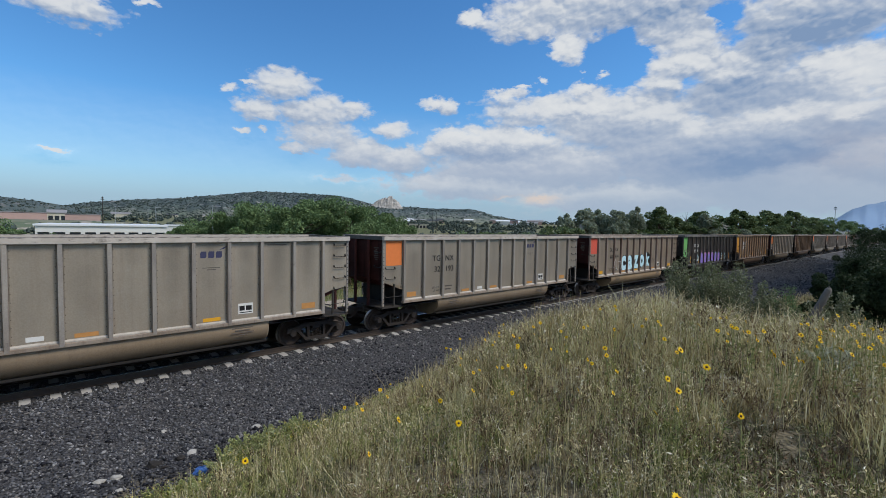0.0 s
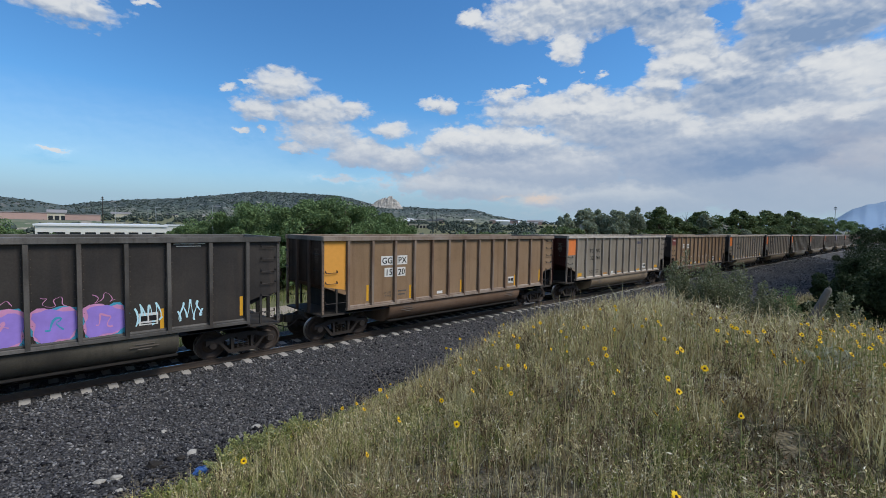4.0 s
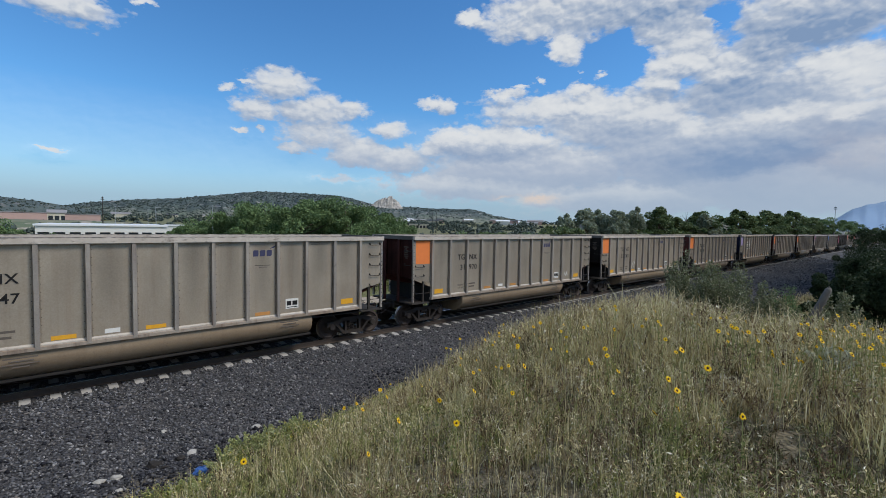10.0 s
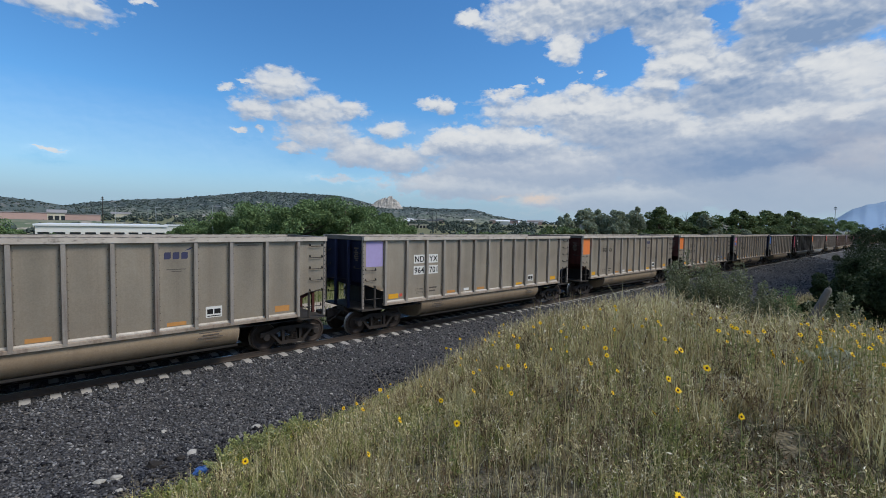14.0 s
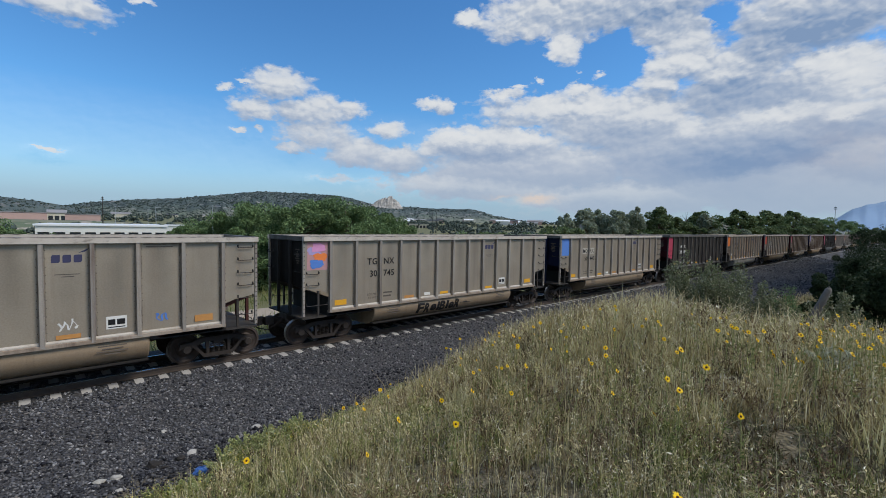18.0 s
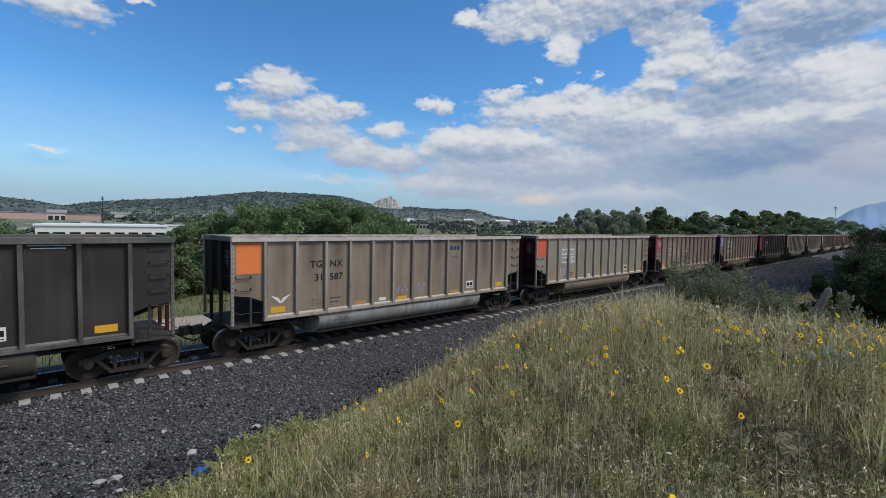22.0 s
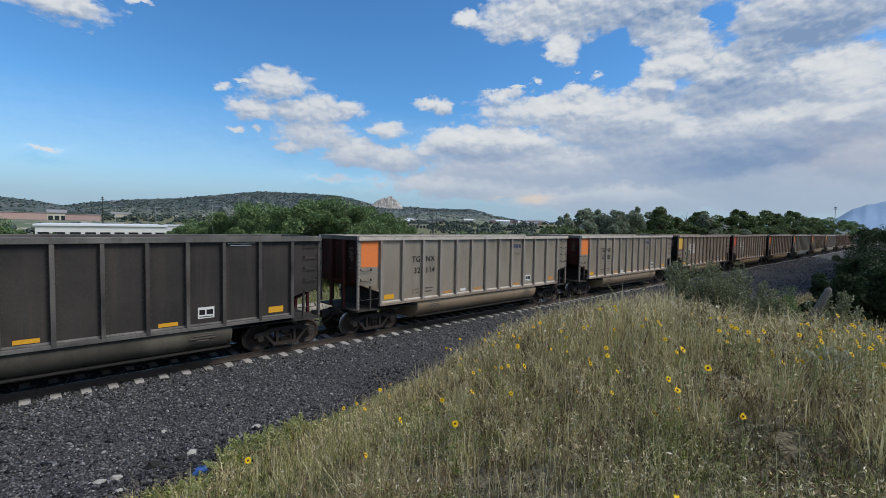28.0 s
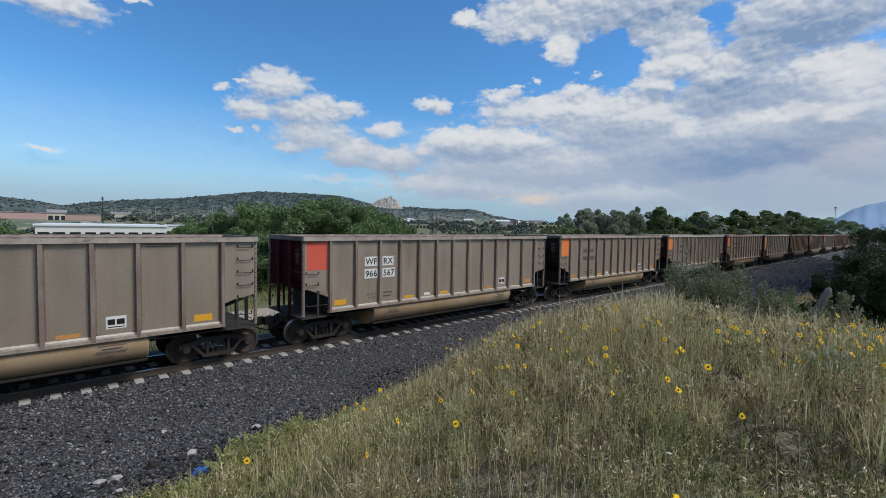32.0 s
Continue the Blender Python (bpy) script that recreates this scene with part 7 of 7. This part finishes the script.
def shrubs():
    rnd = random.Random(3)
    for i, (az, dist, top, spread, mat, label) in enumerate((
            (70.9, 18.5, -1.6, 0.6, "leaf_grey", "tall leggy grey-green shrub at the foot of the bank"), (73.0, 18.0, -2.6, 0.95, "leaf_grey", "leggy grey-green shrub at the foot of the bank"), (75.2, 17.4, -1.9, 0.95, "leaf_grey", "grey-green shrub with pale flower tufts"), (74.0, 17.2, -3.4, 0.9, "leaf_grey", "leggy grey-green shrub at the foot of the bank"),
            (77.3, 16.5, -4.6, 0.9, "leaf_grey", "low grey-green shrub in the grass"), (78.8, 16.5, -6.2, 0.8, "leaf_grey", "low grey-green shrub in the grass"), (84.2, 14.5, -5.2, 0.6, "leaf_grey", "grey-green weed behind the sunflowers"),
            (85.2, 14.4, -6.8, 0.5, "leaf_grey", "grey-green weed behind the sunflowers"), (80.4, 20.0, -4.4, 0.6, "leaf", "green shrub beside the dark thicket"))):
        x, y, z = ground_spot(az, dist)
        h = EYE[2] + math.tan(radians(top)) * dist - z
        ob = shrub("shrub", 300 + i, h, spread, mat, 26, 0.034, 46)
        ob.matrix_basis = pose(x, y, z, 0, 0, rnd.uniform(0, 360))
        tagged(ob, label, "shrub", "shrubs on the bank")
    for i, (az, dist, top, wide) in enumerate(((85.6, 24, -2.9, 1.6), (87.8, 26, -2.4, 2.0), (89.8, 24, -2.2, 2.2), (85.0, 19, -4.4, 1.1), (83.9, 16.6, -6.0, 0.8), (85.6, 16.2, -5.0, 1.1), (87.4, 16.0, -4.6, 1.2), (89.2, 16.0, -4.2, 1.3), (83.7, 21, -4.2, 1.0), (86.0, 46, 0.1, 2.4), (88.4, 42, 0.3, 3.2), (91.6, 22, -2.0, 2.6), (94.6, 24, -1.0, 2.8))):
        x, y, z = ground_spot(az, dist)
        h = EYE[2] + math.tan(radians(top)) * dist - z
        ob = tree("thicket", 400 + i, h, wide * 0.8, 0.15, "thicket_leaf", 480, 0.046, 60, 0.35)
        ob.matrix_basis = pose(x, y, z)
        tagged(ob, "dark green dense bush on the bank", "bush", "dark thicket")
    for i, (x, y, h) in enumerate(((3.5, -6.40, 0.46), (4.2, -6.25, 0.42), (4.9, -6.05, 0.38), (3.0, -6.75, 0.42), (2.35, -7.3, 0.34), (3.9, -6.6, 0.5))):
        ob = shrub("weed_clump", 500 + i, h, 0.46, "fresh_leaf", 26, 0.022, 30)
        ob.matrix_basis = pose(x, y, float(ground_z(x, y)))
        tagged(ob, "fresh light-green weed at the foot of the bank", "weed", "weeds at the bank foot")
    # a silvery sage plant low in the grass, and a grey leaning log
    x, y, z = ground_spot(84.1, 8.6)
    ob = shrub("sage_plant", 77, 0.50, 0.36, "sage_leaf", 30, 0.013, 60)
    ob.matrix_basis = pose(x, y, z)
    tagged(ob, "silvery sage plant in the dry grass", "plant")
    x, y, z = ground_spot(81.7, 13.8)
    bm = bmesh.new()
    rod(bm, [(0, 0.1, -0.1), (0.02, -0.08, 0.5), (0.05, -0.25, 1.0), (0.07, -0.43, 1.5), (0.08, -0.45, 1.55)], [0.10, 0.09, 0.085, 0.07, 0.04], 10)
    ob = new("log", mesh_of("log", bm, M["log"], True))
    ob.matrix_basis = pose(x, y, z)
    tagged(ob, "weathered grey log leaning in the weeds", "log")


shrubs()

# ---- the town: sheds, houses, masts and poles ----
M["white_wall"] = plain("white_render", (0.66, 0.65, 0.62), 0.8, 0.0, 0.6, 0.08, 0.02)
M["white_roof"] = plain("white_roof_sheet", (0.72, 0.73, 0.74), 0.5, 0.0, 0.4, 0.08, 0.02)
M["pink_wall"] = plain("pinkish_block_wall", (0.44, 0.30, 0.26), 0.85, 0.0, 0.3, 0.12, 0.02)
M["cream_wall"] = plain("cream_wall", (0.52, 0.47, 0.38), 0.85, 0.0, 0.3, 0.1, 0.02)
M["dark_roof"] = plain("dark_roof_sheet", (0.06, 0.065, 0.07), 0.6, 0.0, 0.4, 0.2, 0.02)
M["grey_roof"] = plain("grey_roof_sheet", (0.26, 0.25, 0.25), 0.6, 0.0, 0.4, 0.2, 0.02)
M["blue_roof"] = plain("pale_blue_roof_sheet", (0.42, 0.50, 0.58), 0.4, 0.0, 0.4, 0.1, 0.02)
M["galvanised"] = plain("galvanised_steel", (0.36, 0.37, 0.38), 0.45, 0.7, 4, 0.15, 0.02)
M["window_dark"] = plain("dark_window_glass", (0.03, 0.035, 0.04), 0.12, 0.0, 1, 0.2, 0.0)


def facing(az, dist, z):
    """A pose at that bearing whose x runs to the right as seen from the eye."""
    x, y, _ = far_at(az, dist)
    return pose(x, y, z, 0, 0, -az)


def building(label, az0, az1, dist, top_el, base_z, depth, wall, roof, windows=0, win=(0.35, 0.7), pitch=0.0, turn=0.0):
    """A box with a roof slab, parapet or gable, and its window openings, seen between two bearings."""
    mid = (az0 + az1) / 2
    w = 2 * dist * math.tan(radians((az1 - az0) / 2))
    h = EYE[2] + math.tan(radians(top_el)) * dist - base_z
    root = new("building")
    root.matrix_basis = facing(mid, dist, base_z) @ pose(0, 0, 0, 0, 0, turn)
    bm = bmesh.new()
    wh = h - pitch - 0.35
    if windows:
        z0, z1 = wh * win[0], wh * win[1]
        box(bm, -w / 2, w / 2, 0.0, 0.3, 0, z0)
        box(bm, -w / 2, w / 2, 0.0, 0.3, z1, wh)
        cell = w / windows
        for i in range(windows + 1):
            a = -w / 2 + cell * i
            box(bm, max(-w / 2, a - cell * 0.14), min(w / 2, a + cell * 0.14), 0.003, 0.297, z0, z1)
        box(bm, -w / 2, w / 2, 0.9, depth, 0, wh)
    else:
        box(bm, -w / 2, w / 2, 0, depth, 0, wh)
    part("wall", bm, M[wall], root)
    for i in range(windows):
        bm = bmesh.new()
        a = -w / 2 + cell * i
        box(bm, a + cell * 0.14, a + cell * 0.86, 0.2, 0.24, z0, z1)
        part("window", bm, M["window_dark"], root)
    bm = bmesh.new()
    if pitch:
        prism(bm, [(-0.6, wh - 0.1), (depth / 2, wh + pitch), (depth + 0.6, wh - 0.1), (depth + 0.6, wh + 0.1), (depth / 2, wh + pitch + 0.3), (-0.6, wh + 0.1)], -w / 2 - 0.4, w / 2 + 0.4, "x")
    else:
        box(bm, -w / 2 - 0.3, w / 2 + 0.3, -0.3, depth + 0.3, wh, wh + 0.35)
    part("roof", bm, M[roof], root)
    return tagged(root, label, "building")


def town():
    b = building("long low white industrial building with dark windows", 1.0, 11.6, 118, -0.50, -4.4, 30, "white_wall", "white_roof", 9, (0.74, 0.83))
    for i, x in enumerate((-6, -1, 4)):
        bm = bmesh.new()
        box(bm, x, x + 1.6, 6, 8, 3.1, 3.9, 0.05)
        part("roof_unit", bm, M["grey_roof"], b)
    building("white shed roof behind the trees", 11.4, 15.0, 190, -0.45, -4.0, 20, "white_wall", "white_roof")
    building("long pinkish block store wall", -5.0, 1.9, 330, 0.60, -3.0, 24, "pink_wall", "grey_roof")
    building("long pinkish block store wall", 3.2, 5.95, 334, 0.52, -3.0, 24, "pink_wall", "grey_roof")
    building("low tan house behind the store wall", 1.9, 3.3, 420, 0.9, -2.0, 14, "cream_wall", "grey_roof", 3, (0.5, 0.8), 2.0)
    building("cream apartment block with rows of windows", 38.65, 41.2, 480, 0.20, -5.0, 20, "cream_wall", "grey_roof", 6, (0.30, 0.85))
    building("long white shed in the valley", 44.0, 46.8, 520, -0.15, 0.0, 30, "white_wall", "white_roof")
    building("long white shed in the valley", 47.2, 49.6, 540, -0.2, 0.0, 30, "white_wall", "white_roof", 0, (0.35, 0.7), 2.0)
    building("pale blue curved hall", 50.1, 52.8, 700, 0.42, 2.0, 40, "blue_roof", "blue_roof", 0, (0.35, 0.7), 3.5)
    building("dark-roofed warehouse behind the trees", 57.0, 67.9, 150, 0.86, -3.0, 40, "grey_roof", "dark_roof")
    building("grey-roofed building behind the trees", 73.2, 75.4, 170, 1.2, -3.0, 20, "cream_wall", "grey_roof")
    rnd = random.Random(17)
    for i in range(34):
        az = rnd.choice((rnd.uniform(5, 36), rnd.uniform(37, 55)))
        dist = rnd.uniform(650, 980)
        x, y, z = ground_spot(az, dist)
        wd = math.degrees(rnd.uniform(5, 11) / dist)
        el = math.degrees(math.atan2(z + rnd.uniform(5, 8) - EYE[2], dist))
        building("small far house with a pitched roof", az - wd, az + wd, dist, el, z - 0.5, 9, rnd.choice(("white_wall", "cream_wall", "pink_wall")), rnd.choice(("grey_roof", "dark_roof", "white_roof")), 0, (0.35, 0.7), 1.8)
    # masts and poles
    for az, dist, top, r, label in ((6.13, 210, 2.32, 0.22, "tall dark steel radio mast"), (7.14, 200, 1.4, 0.14, "tall grey steel lamp pole"), (9.95, 200, 1.2, 0.14, "tall grey steel lamp pole"), (10.66, 170, 1.36, 0.15, "tall grey steel lamp pole"), (16.03, 90, 1.74, 0.11, "tall galvanised steel lamp pole"),
                                   (41.6, 420, 2.0, 0.2, "thin lattice mast on the slope"), (42.1, 420, 2.0, 0.2, "thin lattice mast on the slope"), (83.65, 230, 2.49, 0.16, "thin grey signal mast beside the line")):
        x, y, z = ground_spot(az, dist)
        h = EYE[2] + math.tan(radians(top)) * dist - z
        root = new("mast")
        root.matrix_basis = facing(az, dist, z)
        bm = bmesh.new()
        rod(bm, [(0, 0, -0.3), (0, 0, h * 0.5), (0, 0, h)], [r, r * 0.8, r * 0.45], 8)
        part("pole", bm, M["galvanised" if "grey" in label or "galv" in label else "steel"], root)
        bm = bmesh.new()
        if "lamp" in label:
            box(bm, -0.1, 1.4, -0.15, 0.15, h - 0.12, h + 0.08, 0.03)
            part("lamp_arm", bm, M["galvanised"], root)
        else:
            box(bm, -0.5, 0.5, -0.05, 0.05, h * 0.93, h * 0.95)
            box(bm, -0.35, 0.35, -0.05, 0.05, h * 0.97, h * 0.985)
            part("cross_arm", bm, M["steel"], root)
        tagged(root, label, "mast")
    root = new("signal_box")
    x, y, z = ground_spot(84.15, 262)
    root.matrix_basis = facing(84.15, 262, z)
    bm = bmesh.new()
    box(bm, -1.2, 1.2, -0.8, 0.8, -0.2, 5.0 - z, 0.05)
    part("cabinet", bm, M["white_wall"], root)
    bm = bmesh.new()
    prism(bm, [(-1.3, 5.0 - z), (1.3, 5.0 - z), (0.0, 5.6 - z)], -0.9, 0.9)
    part("cap", bm, M["galvanised"], root)
    tagged(root, "white trackside equipment cabinet", "cabinet")



def belts():
    """Tree belts and hedges of the town, and pale boulders on the hill."""
    rng = np.random.default_rng(61)
    n = 1500
    az, d = np.radians(rng.uniform(-6, 57, n)), rng.uniform(210, 820, n)
    az += 0.02 * np.sin(d * 0.05)
    x, y = EYE[0] + np.sin(az) * d, EYE[1] + np.cos(az) * d
    keep = patch_noise(x, y, 0.008, 3.0) + rng.normal(0, 0.12, n) > -0.05
    x, y, d = x[keep], y[keep], d[keep]
    n = len(x)
    per = 14
    s = rng.uniform(1.6, 3.6, n)
    c = np.stack([x, y, ground_z(x, y)], -1)[:, None] + np.stack([rng.normal(0, 0.55, (n, per)), rng.normal(0, 0.55, (n, per)), rng.uniform(0.1, 1.5, (n, per))], -1) * s[:, None, None]
    c = c.reshape(-1, 3)
    m = len(c)
    v = OCTA[None] * rng.uniform(0.6, 1.3, (m, 6, 1)) * np.repeat(s * 0.42, per)[:, None, None] + rng.normal(0, 0.12, (m, 6, 3)) + c[:, None]
    f = OCTA_F[None] + 6 * np.arange(m)[:, None, None]
    tagged(new("town_trees", raw("town_trees", v.reshape(-1, 3), f.reshape(-1, 3), [M["scrub"]])), "far tree belts and hedges of the town", "trees", kind="stuff")


town()
belts()


def crag():
    """The pale rock outcrop on the hill's shoulder."""
    k = Mat("pale_sandstone", 0.95).world_co()
    k.color(k.mix(k.ramp(k.noise(0.06, 6, 0.7, (1, 1, 2.2)), (0.4, 0.0), (0.62, 1.0)), (0.46, 0.42, 0.37), (0.27, 0.25, 0.22))).bump(k.noise(0.12, 6, 0.7), 0.8, 4.0)
    d = 1560.0
    x, y, _ = far_at(35.75, d)
    bm = bmesh.new()
    bmesh.ops.create_grid(bm, x_segments=44, y_segments=22, size=1.0)
    crest = ((-1.0, 0.0), (-0.75, 11.0), (-0.55, 21.0), (-0.45, 23.0), (-0.3, 29.0), (-0.1, 33.0), (0.02, 35.0), (0.08, 41.0), (0.32, 42.0), (0.36, 33.0), (0.52, 29.0), (0.66, 20.0), (0.85, 6.0), (1.0, 0.0))
    for v in bm.verts:
        u, w = v.co.x, v.co.y
        h = 9.0 * (1 - u ** 4) + 0.86 * float(np.interp(u, [c[0] for c in crest], [c[1] for c in crest]))
        n = noise.fractal(Vector((u * 5, w * 5, 2.0)), 0.7, 2.0, 5)
        z = h * (1 - smooth_step(0.2, 1.0, abs(w)) ** 1) * (1 + 0.10 * n) + 3.0 * n
        v.co = Vector((u * 64, w * 45, float(z)))
    ob = new("rock_outcrop", mesh_of("rock_outcrop", bm, k.m))
    ob.matrix_basis = facing(35.75, d, EYE[2] + math.tan(radians(2.25)) * d - 12)
    tagged(ob, "pale sandstone crag on the hill shoulder", "rock")


crag()


def litter():
    """What lies at the foot of the bank."""
    m = plain("crumpled_blue_plastic", (0.05, 0.13, 0.36), 0.35, 0.0, 20, 0.3, 0.3)
    x, y = 2.56, -6.62
    ob = new("plastic_bag", rock_mesh("plastic_bag", 0.14, 5.0, m, 0.55, 3))
    ob.matrix_basis = pose(x, y, float(ground_z(x, y)) + 0.05)
    tagged(ob, "crumpled blue plastic bag at the bank foot", "litter")
    for x, y, r, seed in ((1.91, -5.7, 0.15, 9.0), (2.38, -5.75, 0.10, 12.0), (2.05, -5.95, 0.06, 15.0)):
        ob = new("coal_lump", rock_mesh("coal_lump", r, seed, M["end_dark"], 0.5))
        ob.matrix_basis = pose(x, y, float(ground_z(x, y)) + 0.03)
        tagged(ob, "black lump of coal on the ballast", "coal", "coal lumps")


litter()


def motions():
    walk(CLOUD_SHEET, [(0.0, pose(*EYE)), (32.0, pose(*EYE, 0, 0, 0.75))])
    for n, car in TRAIN:
        walk(car, [(t, car_place(n, t)) for t in range(0, 33, 4)])
    # the sunflowers nod in the wind
    for i, (ob, base, far) in enumerate(sorted(SUNFLOWERS, key=lambda s: s[2])[:60]):
        rows = []
        for k in range(33):
            a = 1.3 * math.sin(k * 1.9 + i * 0.7) + 0.9 * math.sin(k * 0.83 + i) * (1 + math.sin(k * 0.31))
            b = 1.0 * math.sin(k * 1.4 + i * 1.3)
            rows.append((float(k), Matrix.Translation(base.translation) @ pose(0, 0, 0, b, a, 0) @ base.to_3x3().to_4x4()))
        walk(ob, rows)
    # the wheels roll; trucks are alike, so leading and trailing axles share their keys
    turns = SPEEDS[0] * 32 / 0.457
    steps = 32 * FPS
    done = {}
    for n, car in TRAIN:
        for truck in (o for o in car.children if o.name.split(".")[0] == "truck"):
            for ws in (o for o in truck.children if o.name.split(".")[0] == "wheelset"):
                x = ws.location.x
                key = x > 0
                if key in done:
                    first = done[key].animation_data
                    ws.rotation_mode = "QUATERNION"
                    keys = ws.animation_data_create()
                    keys.action, keys.action_slot = first.action, first.action_slot
                    continue
                done[key] = ws
                walk(ws, [(32.0 * i / steps, pose(x, 0, 0.457, 0, -math.degrees(turns * i / steps), 0)) for i in range(steps + 1)])


motions()
